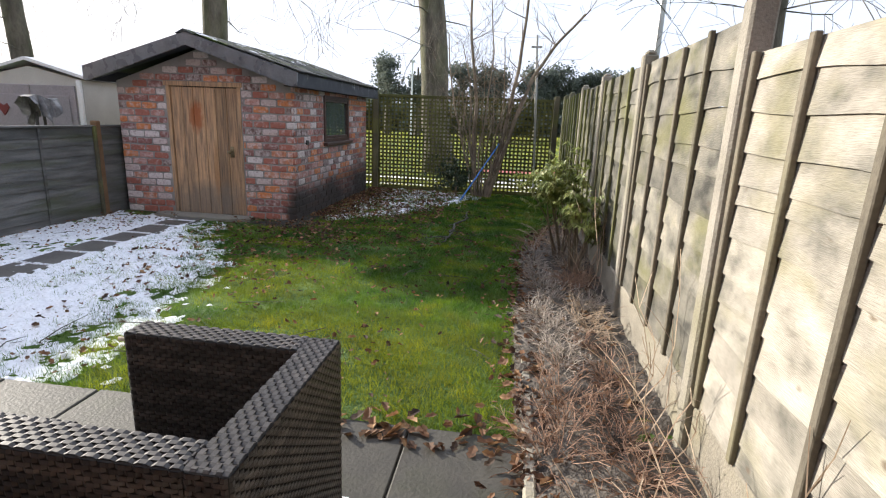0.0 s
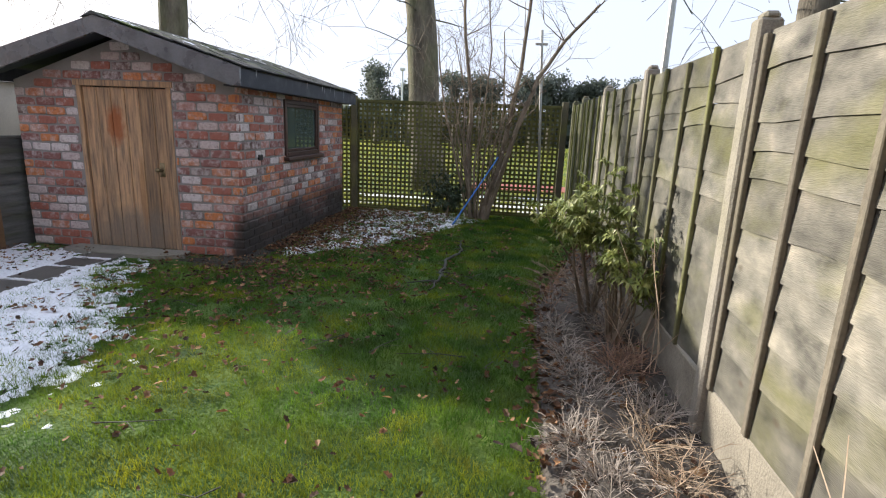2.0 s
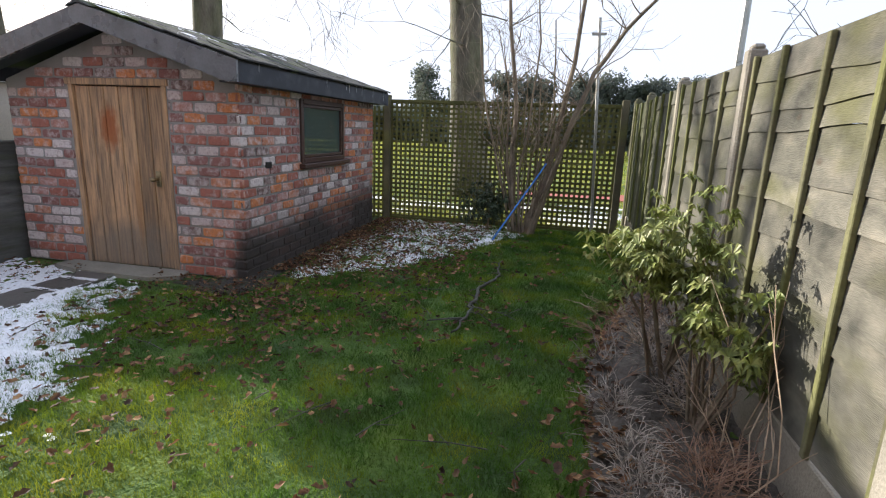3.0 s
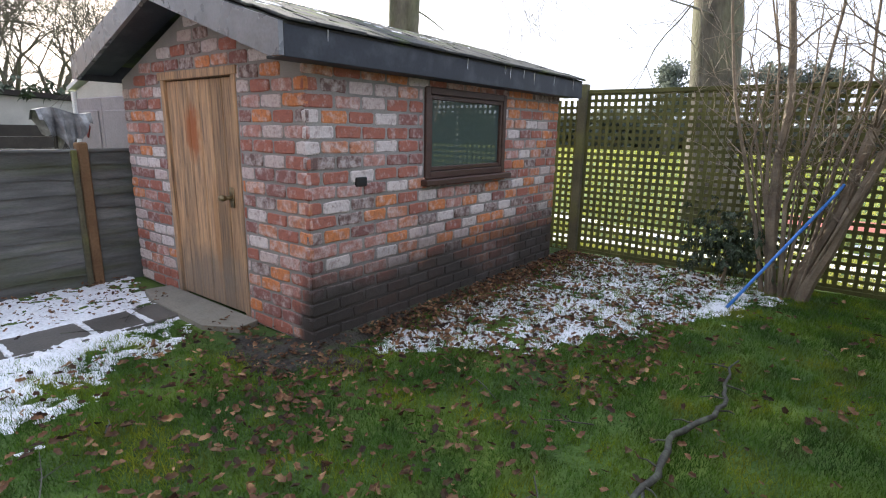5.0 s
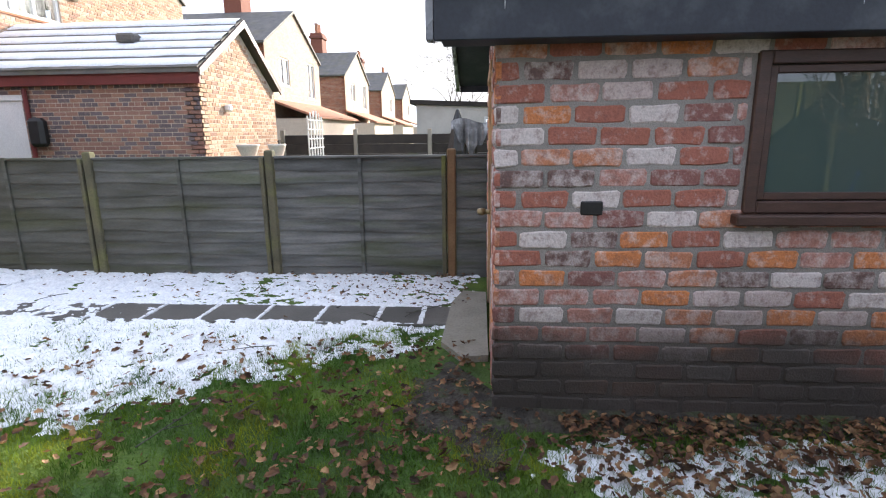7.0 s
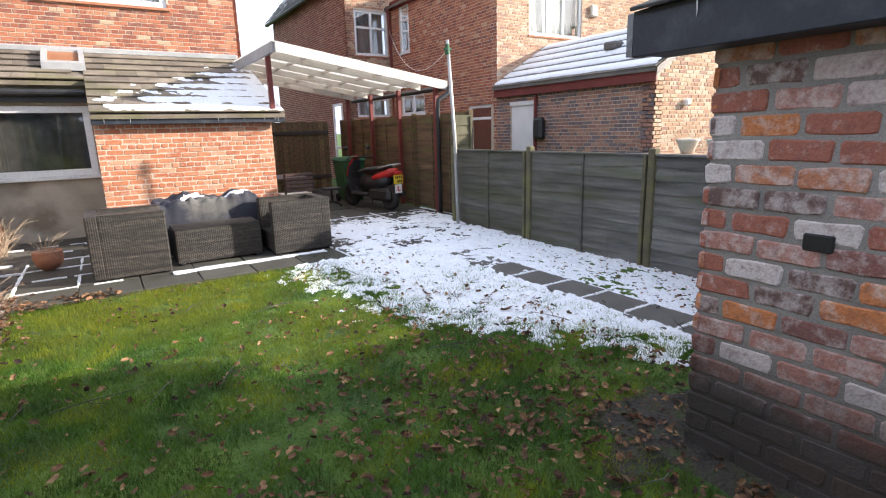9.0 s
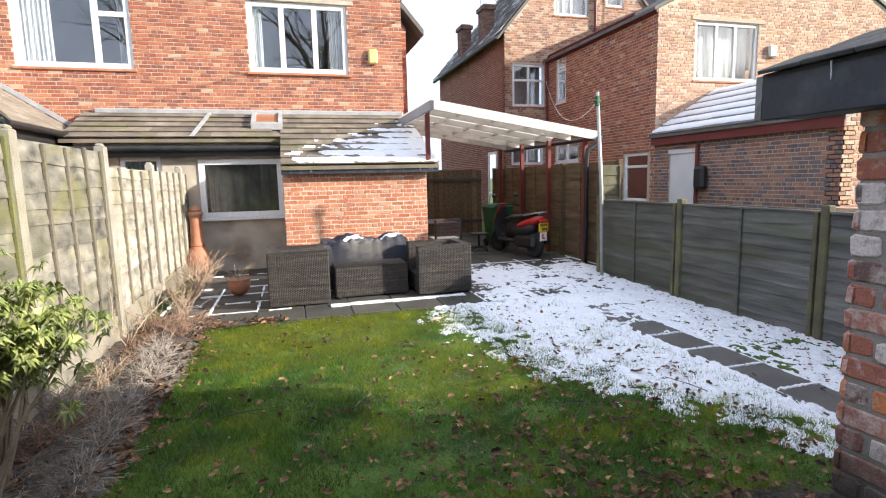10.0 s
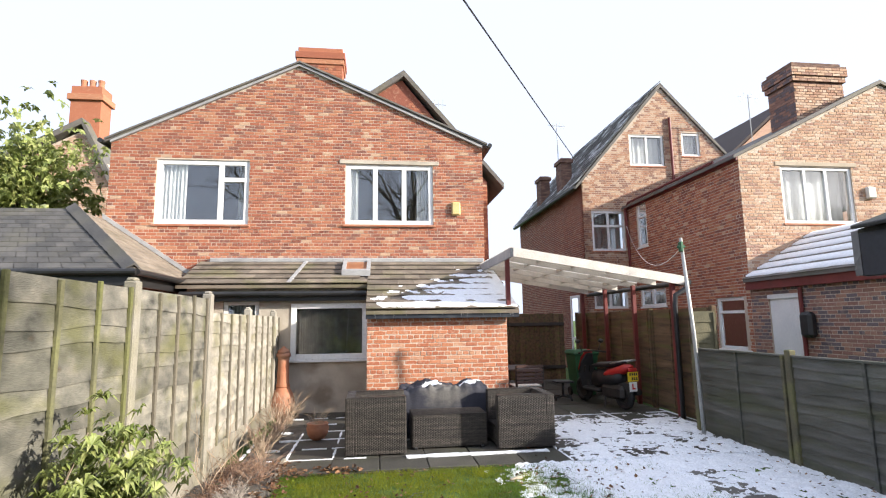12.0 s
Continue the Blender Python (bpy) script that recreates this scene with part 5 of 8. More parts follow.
# ---- the neighbour's house ----
def neighbour_house():
    h = thing("neighbour_house", (-13, -8, 0), "brick house with steep rear gable and white windows", "house")
    nx, ny = -9.6, -2.2
    # rear wing
    top = [(0, 5.6), (4.1, 7.6), (8.2, 5.6)]
    # u runs from the wing's far corner towards +x
    L = 8.2
    hole = (L - 3.0, L - 1.08, 3.98, 5.38)
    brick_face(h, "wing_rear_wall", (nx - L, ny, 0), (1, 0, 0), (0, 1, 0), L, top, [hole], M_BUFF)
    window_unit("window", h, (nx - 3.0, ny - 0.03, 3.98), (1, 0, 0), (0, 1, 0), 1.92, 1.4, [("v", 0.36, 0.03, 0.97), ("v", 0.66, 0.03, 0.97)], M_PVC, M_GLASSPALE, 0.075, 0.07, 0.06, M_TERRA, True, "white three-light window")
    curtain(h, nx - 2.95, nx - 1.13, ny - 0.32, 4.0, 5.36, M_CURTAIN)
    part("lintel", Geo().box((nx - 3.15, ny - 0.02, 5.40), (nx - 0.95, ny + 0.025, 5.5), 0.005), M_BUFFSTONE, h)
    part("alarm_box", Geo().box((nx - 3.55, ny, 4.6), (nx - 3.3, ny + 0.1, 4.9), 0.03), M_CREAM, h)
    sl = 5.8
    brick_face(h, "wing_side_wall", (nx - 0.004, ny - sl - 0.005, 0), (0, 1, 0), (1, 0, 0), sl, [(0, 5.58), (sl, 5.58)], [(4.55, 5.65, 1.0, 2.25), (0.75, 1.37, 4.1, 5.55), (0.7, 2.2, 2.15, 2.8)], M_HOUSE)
    part("eaves_board", Geo().box((nx, ny - sl, 5.5), (nx + 0.06, ny, 5.68), 0.01), M_MAROON, h)
    for (y0, w, z0, hh, bars) in ((-3.45, 1.1, 1.0, 1.25, [("h", 0.72, 0, 1)]), (-7.25, 0.62, 4.1, 1.45, [("h", 0.68, 0, 1)]), (-7.305, 1.5, 2.15, 0.65, [("v", 0.5, 0, 1)])):
        window_unit("window", h, (nx - 0.03, y0, z0), (0, 1, 0), (1, 0, 0), w, hh, bars, M_PVC, M_GLASSPALE, 0.075, 0.06, 0.05)
        part("blind", Geo().box((nx - 0.33, y0 - 0.05, z0 - 0.05), (nx - 0.31, y0 + w + 0.05, z0 + hh + 0.05)), M_NET, h)
    g = Geo()
    for s in (1, -1):
        g.prism([(nx - 4.1, ny + 0.06, 7.72), (nx - 4.1 + s * 4.25, ny + 0.06, 5.62), (nx - 4.1 + s * 4.25, ny + 0.06, 5.54), (nx - 4.1, ny + 0.06, 7.62)], (0, -sl - 4, 0))
    part("wing_roof", g, M_SLATE, h)
    c = part("wing_chimney", Geo().box((nx - 3.7, ny - 1.5, 5.5), (nx - 2.25, ny - 0.6, 8.45), 0.01).box((nx - 3.75, ny - 1.55, 7.9), (nx - 2.2, ny - 0.55, 8.05), 0.01).box((nx - 3.79, ny - 1.59, 8.05), (nx - 2.16, ny - 0.51, 8.33), 0.01), M_SOOT, h, "broad sooty brick chimney stack")
    # Buff on the lit front, painted-in shade on the side.
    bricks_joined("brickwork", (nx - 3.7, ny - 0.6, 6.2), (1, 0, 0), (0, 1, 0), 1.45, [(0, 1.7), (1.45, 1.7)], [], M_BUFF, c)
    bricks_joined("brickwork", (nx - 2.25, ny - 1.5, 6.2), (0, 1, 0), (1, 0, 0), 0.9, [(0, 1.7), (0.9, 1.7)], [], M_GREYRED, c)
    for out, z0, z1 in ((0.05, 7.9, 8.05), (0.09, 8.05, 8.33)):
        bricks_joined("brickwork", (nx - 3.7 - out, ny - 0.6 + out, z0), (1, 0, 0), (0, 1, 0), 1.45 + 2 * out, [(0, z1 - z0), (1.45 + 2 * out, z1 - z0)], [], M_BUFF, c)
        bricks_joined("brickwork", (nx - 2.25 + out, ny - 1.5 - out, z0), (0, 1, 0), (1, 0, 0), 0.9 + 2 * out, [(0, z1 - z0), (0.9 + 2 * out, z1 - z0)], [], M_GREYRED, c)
    # the roof of the next gable behind the wing
    part("far_gable_wall", Geo().prism([(-15.3, -9.9, 5), (-15.3, -9.9, 8.3), (-17.9, -9.9, 10.5), (-20.5, -9.9, 8.3), (-20.5, -9.9, 5)], (0, -0.25, 0)), M_PINKBRICK, h)
    for x, z in ((-14.9, 8.15), (-20.9, 8.15)):
        part("far_gable_roof", Geo().prism([(-17.9, -9.8, 10.75), (x, -9.8, z), (x, -9.8, z - 0.12), (-17.9, -9.8, 10.6)], (0, -6, 0)), M_DARKTILE, h, "dark brown tiled roof")
    # steep main gable behind
    gy = -8.0
    a, b = -14.6, -8.05
    L2 = b - a
    top2 = [(0, 6.6), (L2 - 3.15, 10.1), (L2, 6.55)]
    hol = [(-9.5 - a, -8.3 - a, 2.12, 2.74), (-9.55 - a, -8.35 - a, 4.1, 5.5), (-11.2 - a, -9.9 - a, 7.15, 8.3), (-12.6 - a, -11.9 - a, 7.55, 8.42)]
    brick_face(h, "main_gable_wall", (a, gy, 0), (1, 0, 0), (0, 1, 0), L2, top2, hol, M_GABLE)
    for (x0, w, z0, hh, bars) in ((-9.5, 1.2, 2.12, 0.62, [("v", 0.5, 0, 1)]), (-9.55, 1.2, 4.1, 1.4, [("v", 0.5, 0, 1), ("h", 0.62, 0, 1)]), (-11.2, 1.3, 7.15, 1.15, [("v", 0.5, 0, 1)]), (-12.6, 0.7, 7.55, 0.87, [])):
        window_unit("window", h, (x0, gy - 0.03, z0), (1, 0, 0), (0, 1, 0), w, hh, bars, M_PVC, M_GLASSPALE, 0.08, 0.07, 0.06, M_TERRA)
        curtain(h, x0 + 0.05, x0 + w - 0.05, gy - 0.32, z0 + 0.02, z0 + hh - 0.03, M_CURTAIN)
    brick_face(h, "main_side_wall", (b, gy - 8, 0), (0, 1, 0), (1, 0, 0), 8.0, [(0, 6.5), (8, 6.5)], [], M_DARKBRICK)
    g = Geo()
    ax = b - 3.15
    for x, z in ((b + 0.25, 6.35), (a - 0.2, 6.4)):
        g.prism([(ax, gy + 0.08, 10.28), (x, gy + 0.08, z), (x, gy + 0.08, z - 0.12), (ax, gy + 0.08, 10.12)], (0, -8.2, 0))
    part("main_roof", g, M_SLATE, h)
    tiled_slope(h, (b + 0.27, gy - 8.1, 6.38), (b + 0.27, gy + 0.1, 6.38), (ax - b - 0.27, 0, 3.93), 20, 24, M_SNOWYTILE, 0.025)
    part("main_gutter", Geo().tube([(b + 0.3, gy + 0.1, 6.3), (b + 0.3, gy - 8, 6.3)], 0.06, 8), M_BLACKPVC, h)
    for y in (gy - 2.2, gy - 4.8):
        part("side_chimney", Geo().box((b - 0.42, y - 0.3, 6.0), (b + 0.0, y + 0.3, 8.0), 0.01).box((b - 0.48, y - 0.36, 7.8), (b + 0.06, y + 0.36, 7.95), 0.01), M_SOOT, h)
    window_unit("side_door", h, (b + 0.05, gy - 1.5, 0.1), (0, 1, 0), (1, 0, 0), 0.85, 2.52, [("h", 0.4, 0, 1)], M_PVC, M_GLASSPALE, 0.09, 0.045, 0.0, None, True, "white glazed side door")
    part("soil_pipe", Geo().tube([(-11.45, gy + 0.07, 6.5), (-11.45, gy + 0.07, 8.95)], 0.05, 8), M_MAROON, h, "reddish soil pipe")
    part("soil_pipe", Geo().tube([(-9.72, gy + 0.08, 0.2), (-9.5, gy + 0.2, 5.55)], 0.05, 8).tube([(-9.52, gy + 0.2, 5.5), (-9.45, gy + 0.5, 5.68), (-9.5, gy + 5, 5.7)], 0.04, 8), M_MAROON, h)
    # outbuilding at the rear
    o = thing("neighbour_outbuilding", (-11, 0.1, 0), "brick outbuilding with a snow-covered tiled roof", "outbuilding")
    oy0, oy1, ox0, ox1 = ny + 0.02, 2.43, -13.0, nx
    dh = (0.53, 1.35, 0.1, 2.22)
    # Side wall takes the shade-darkened brick, the lit gable the buff one.
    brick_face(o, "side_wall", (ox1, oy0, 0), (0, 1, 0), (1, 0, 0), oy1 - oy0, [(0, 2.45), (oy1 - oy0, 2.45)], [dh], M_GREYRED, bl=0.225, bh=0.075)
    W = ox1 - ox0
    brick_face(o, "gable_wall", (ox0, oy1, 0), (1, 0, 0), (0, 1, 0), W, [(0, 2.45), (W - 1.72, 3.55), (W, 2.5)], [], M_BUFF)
    part("door", Geo().box((ox1 - 0.1, oy0 + 0.53, 0.1), (ox1 - 0.02, oy0 + 1.35, 2.22), 0.01).box((ox1 - 0.03, oy0 + 0.5, 2.15), (ox1 + 0.02, oy0 + 1.38, 2.25), 0.01), M_PVC, o, "white door")
    rx, rz = ox1 - 1.75, 3.74
    g = Geo()
    for x, z in ((ox1 + 0.18, 2.62), (ox0 - 0.1, 2.55)):
        g.prism([(rx, oy0, rz), (x, oy0, z), (x, oy0, z - 0.06), (rx, oy0, rz - 0.07)], (0, oy1 - oy0 + 0.12, 0))
    part("roof_deck", g, M_SLATE, o)
    part("eaves_board", Geo().box((ox1 + 0.08, oy0, 2.38), (ox1 + 0.13, oy1 + 0.1, 2.57), 0.006), M_MAROON, o, "maroon eaves board")
    for x, z in ((ox1 + 0.18, 2.62), (ox0 - 0.1, 2.55)):
        part("barge_board", Geo().prism([(rx, oy1 + 0.125, rz), (x, oy1 + 0.125, z), (x, oy1 + 0.125, z - 0.13), (rx, oy1 + 0.125, rz - 0.14)], (0, 0.03, 0)), M_BROWNWOOD, o)
    # snowy tile courses
    rows = 6
    up = Vector((rx - ox1 - 0.18, 0, rz - 2.62))
    n = up.normalized().cross(Vector((0, 1, 0)))
    n = n if n.z > 0 else -n
    for i in range(rows):
        p = Vector((ox1 + 0.18, oy0, 2.62)) + up * (i / rows) + n * 0.03
        q = up / rows
        g = Geo().prism([p, p + q * 1.06 - n * 0.025, p + q * 1.06 - n * 0.045, p - n * 0.025], (0, oy1 - oy0 + 0.12, 0))
        part("tile_course", g, M_SLATE, o)
        k = 30
        g = Geo()
        for j in range(k + 1):
            y = oy0 + (oy1 - oy0 + 0.1) * j / k
            lo = 0.20 + 0.16 * abs(fbm(y, i * 3.7, 1.3)) + 0.05 * abs(fbm(y, i * 2.1, 7.0))
            for s_, lift in ((lo, 0.003), (lo + 0.05, 0.03), (0.97, 0.03), (1.02, 0.0)):
                v = p + q * s_ + n * (lift - 0.02 * s_) + Vector((0, y - oy0, 0))
                g.v.append(tuple(v))
        for j in range(k):
            for c_ in range(3):
                A = 4 * j + c_
                g.f.append((A, A + 1, A + 5, A + 4))
        part("snow_cover", g, M_SNOW, o, "thin snow", True)
    part("roof_vent", Geo().box((ox1 - 0.95, 0.6, 3.2), (ox1 - 0.65, 0.95, 3.36), 0.04), M_SLATE, o)
    part("meter_box", Geo().box((ox1, oy0 + 1.5, 1.35), (ox1 + 0.2, oy0 + 1.8, 1.85), 0.06), M_BLACKPVC, o, "black hanging box")
    part("downpipe", Geo().tube([(ox1 + 0.06, oy0 + 1.48, 2.35), (ox1 + 0.06, oy0 + 1.48, 0.0)], 0.04, 8), M_MAROON, o)
    part("floodlight", Geo().box((-10.6, oy1, 1.95), (-10.45, oy1 + 0.12, 2.08), 0.03), M_PVC, o)


M_GLASSPALE = glass_material("pale_window_glass", (0.82, 0.87, 0.90), 0.0, 1.0)
M_BUFFSTONE = material("buff_stone", [(0.40, 0.33, 0.25), (0.5, 0.42, 0.33)], 4, 0.9, 0.3, 50)


# ---- houses further along the row ----
def row_houses():
    for i, (x, y) in enumerate(((-28.2, -2.2), (-42.2, -2.2), (-56.2, -2.2), (-70, -2.2))):
        h = thing("row_house", (x, y - 4, 0), "terraced brick house with pale sunlit gable and chimney", "house", "houses along the row")
        L = 8.0
        holes = [(1.0, 2.2, 3.4, 5.3), (5.0, 6.4, 3.8, 5.1)] if i < 2 else [(2.0, 3.2, 3.6, 5.0)]
        brick_face(h, "gable_wall", (x - L / 2, y, 0), (1, 0, 0), (0, 1, 0), L, [(0, 5.5), (L / 2, 7.4), (L, 5.5)], holes, M_PALEBRICK, 0.25)
        brick_face(h, "side_wall", (x + L / 2, y - 5, 0), (0, 1, 0), (1, 0, 0), 5, [(0, 5.4), (5, 5.4)], [], M_HOUSE, 0.25)
        for (u0, u1, z0, z1) in holes:
            window_unit("window", h, (x - L / 2 + u0, y - 0.03, z0), (1, 0, 0), (0, 1, 0), u1 - u0, z1 - z0, [("v", 0.5, 0, 1)], M_PVC, M_GLASSPALE, 0.08, 0.07, 0.06)
        g = Geo()
        for sg in (1, -1):
            g.prism([(x, y + 0.1, 7.55), (x + sg * (L / 2 + 0.2), y + 0.1, 5.5), (x + sg * (L / 2 + 0.2), y + 0.1, 5.4), (x, y + 0.1, 7.43)], (0, -9, 0))
        part("roof", g, M_SLATE, h)
        c = part("chimney", Geo().box((x - 1.2, y - 3.5, 6.5), (x + 0.0, y - 2.6, 9.0), 0.01).box((x - 1.28, y - 3.58, 8.6), (x + 0.08, y - 2.52, 8.8), 0.01), M_DARKBRICK, h)
        for k in range(4):
            part("chimney_pot", Geo().lathe((x - 1.02 + 0.28 * k, y - 3.05, 9.0), [(0.12, 0), (0.1, 0.3), (0.11, 0.6), (0.13, 0.7)], 10), M_TERRA, c)
        # lean-to at the back
        part("lean_to", Geo().box((x - L / 2, y + 0.005, 0), (x + L / 2, y + 2.0, 2.2)), M_PALEBRICK, h)
        g = Geo().prism([(x - L / 2 - 0.1, y + 0.01, 3.1), (x - L / 2 - 0.1, y + 2.2, 2.3), (x - L / 2 - 0.1, y + 2.2, 2.2), (x - L / 2 - 0.1, y + 0.01, 3.0)], (L + 0.2, 0, 0))
        part("lean_to_roof", g, M_TERRA, h)


# Brick colour raised so the glare of the sunlit gables is painted in.
M_PALEBRICK = brick_material("sunlit_pale_brick", [(0.0, (0.60, 0.48, 0.38)), (0.4, (0.65, 0.54, 0.44)), (0.75, (0.55, 0.42, 0.32))], False, (0.6, 0.5, 0.42), 0.4, 0.55, 0.65)


# ---- paving ----
def paving():
    p = thing("patio", (-3, 0, 0), "grey stone slab patio, damp with thin snow in the joints", "patio", kind="structure")
    part("bedding", Geo().box((-6.45, -9.0, -0.08), (0.72, 2.4, 0.004)), M_SOIL, p)
    shapes = [make_mesh("slab", Geo().box((0.006, 0.006, -0.03), (0.594, 0.594, 0.022 + 0.003 * k), 0.006), M_SLAB) for k in range(3)]
    for i in range(12):
        for j in range(14):
            x, y = -6.45 + 0.6 * i, 1.8 - 0.6 * j
            if x > -3.4 and y < -0.9 and x < -0.83:
                continue
            if y < -2.2 and x > -3.8:
                continue
            if x > 0.14:
                continue
            ob = piece("slab", shapes[rng.randrange(3)], (x, y + rng.uniform(-0.004, 0.004), rng.uniform(0, 0.004)), p)
            ob.rotation_euler = Euler((rng.uniform(-0.006, 0.006), rng.uniform(-0.006, 0.006), rng.uniform(-0.01, 0.01)))
    w = thing("garden_path", (-4.7, 4.6, 0), "narrow path of dark wet paving slabs", "path", kind="structure")
    s2 = [make_mesh("slab", Geo().box((-0.22, 0.008, -0.03), (0.22, 0.49, 0.02 + 0.003 * k), 0.007), M_SLABWET) for k in range(2)]
    for j in range(10):
        ob = piece("slab", s2[j % 2], (-4.71 + rng.uniform(-0.01, 0.01), 2.42 + 0.5 * j - 0.13 * (j > 8) , 0.0), w)
        ob.rotation_euler = Euler((0, 0, rng.uniform(-0.015, 0.015)))


M_SLABWET = material("wet_slab", [(0.075, 0.07, 0.062), (0.12, 0.112, 0.10)], 3, 0.45, 0.3, 60, spread=0.15)


# ---- flower bed ----
def bed_edge(y):
    return 0.08 + 0.03 * math.sin(y * 1.3) + (0.28 * max(0, y - 6.2) if y > 6.2 else 0)


def flower_bed():
    g = Geo()
    ys = [1.9 + 0.05 * i for i in range(146)]
    n = 18
    for y in ys:
        e = bed_edge(y)
        for i in range(n + 1):
            x = e + (0.95 - e) * i / n
            h = 0.045 * math.sin(math.pi * min(1, i / n * 1.3)) + 0.03 * fbm(x, y, 6.0, 5) + 0.03 * fbm(x, y, 17.0, 8)
            g.v.append((x, y, -0.03 if i == 0 else h + 0.02))
    for j in range(len(ys) - 1):
        for i in range(n):
            a = j * (n + 1) + i
            g.f.append((a, a + 1, a + n + 2, a + n + 1))
    solid("flower_bed", g, M_SOIL, "dark lumpy soil of the bed along the fence", "flower bed", "structure", smooth=True)
    k = thing("bed_edging", (0.17, 2.2, 0), "old stone edging strip beside the bed", "edging")
    for j in range(3):
        part("edging_stone", Geo().box((0.13, 1.75 + 0.55 * j, -0.05), (0.19, 2.28 + 0.55 * j, 0.06 - 0.01 * j), 0.012), M_CONCRETE, k)


def dead_plant(x, y, h, spread, n, mat_, lab, r0=0.003, seed=0, droop=0.3, twigs=2):
    r = random.Random(seed)
    g = Geo()
    for i in range(n):
        a = r.uniform(0, 6.28)
        tilt = r.uniform(0.1, 1.0) * spread
        hh = h * r.uniform(0.5, 1.0)
        p = Vector((x + r.gauss(0, 0.035), y + r.gauss(0, 0.06), 0.0))
        d = Vector((math.cos(a) * tilt, math.sin(a) * tilt, 1)).normalized()
        pts = [p]
        for k in range(4):
            d = (d + Vector((r.gauss(0, 0.3), r.gauss(0, 0.3), -droop * 0.3))).normalized()
            pts.append(pts[-1] + d * hh / 4)
        pts = [Vector((min(q.x, 0.92), q.y, max(q.z, 0.015))) for q in pts]
        g.tube(pts, [r0 * 1.3, r0 * 1.1, r0, r0 * 0.8, r0 * 0.5], 3, False)
        for _ in range(twigs):
            k = r.randrange(1, 4)
            q = pts[k]
            e = (d + Vector((r.gauss(0, 0.7), r.gauss(0, 0.7), r.uniform(-0.2, 0.5)))).normalized() * hh * r.uniform(0.12, 0.35)
            t = q + e
            g.tube([q, q + e * 0.5 + Vector((0, 0, 0.01)), Vector((min(t.x, 0.92), t.y, max(t.z, 0.012)))], [r0 * 0.7, r0 * 0.6, r0 * 0.4], 3, False)
    return solid("dead_plant", g, mat_, lab, "plant", group="plants in the bed")


M_STRAW = material("dry_stem", [(0.24, 0.17, 0.115), (0.36, 0.27, 0.19), (0.48, 0.39, 0.29)], 6, 0.8, 0.2, 60, island=0.35)
M_REDSTEM = material("reddish_stem", [(0.19, 0.11, 0.075), (0.31, 0.20, 0.14)], 6, 0.8, 0.2, 60, island=0.35)
M_GREYSTEM = material("grey_lavender", [(0.26, 0.22, 0.19), (0.42, 0.37, 0.32)], 6, 0.85, 0.2, 60, island=0.35)


def bed_plants():
    r = random.Random(21)
    sorts = [(M_STRAW, "dry straw-coloured dead stems in the bed"), (M_REDSTEM, "reddish-brown tangled dead stems in the bed"), (M_GREYSTEM, "grey withered lavender clump in the bed")]
    y = 2.2
    i = 0
    while y < 7.6:
        for x in (0.32, 0.66):
            k = (1 if y < 3.2 else 2 if x < 0.5 and y < 5.6 else r.choice((0, 1, 2)))
            n = {0: 44, 1: 62, 2: 95}[k]
            if y > 5.6 and x < 0.5:
                n = n // 3
            dead_plant(x + r.uniform(-0.08, 0.08), y + r.uniform(-0.1, 0.1), r.uniform(0.22, 0.5) if k != 2 else 0.30, 2.0, n, sorts[k][0], sorts[k][1], 0.0024, 100 + i, 0.55, 4)
            i += 1
        y += 0.34
    # long thin canes against the fence
    for j, (yy, hh) in enumerate(((1.6, 1.0), (2.4, 0.9), (2.9, 1.1), (5.1, 1.3), (5.4, 1.1), (6.0, 1.0))):
        dead_plant(0.8, yy, hh, 0.35, 5, M_STRAW, "long thin bramble canes leaning on the fence", 0.0035, 300 + j, 0.1, 3)


# ---- leafy shrub ----
def leaf_cluster(g, c, axis, n, ln_, wd, r):
    """A rosette of narrow drooping leaves."""
    c, axis = Vector(c), Vector(axis).normalized()
    for i in range(n):
        a = 6.283 * i / n + r.uniform(-0.3, 0.3)
        o = axis.orthogonal().normalized()
        d = (Matrix.Rotation(a, 3, axis) @ o)
        d = (d + axis * r.uniform(0.0, 0.7)).normalized()
        s = d.cross(axis).normalized() * wd
        l = ln_ * r.uniform(0.7, 1.15)
        m = c + d * l * 0.5 + Vector((0, 0, 0.012))
        t = c + d * l + Vector((0, 0, -l * r.uniform(0.15, 0.5)))
        u = axis * wd * 0.35
        g.add([c, m + s + u, t, m - s + u, m], [(0, 1, 4), (1, 2, 4), (0, 4, 3), (4, 2, 3)])


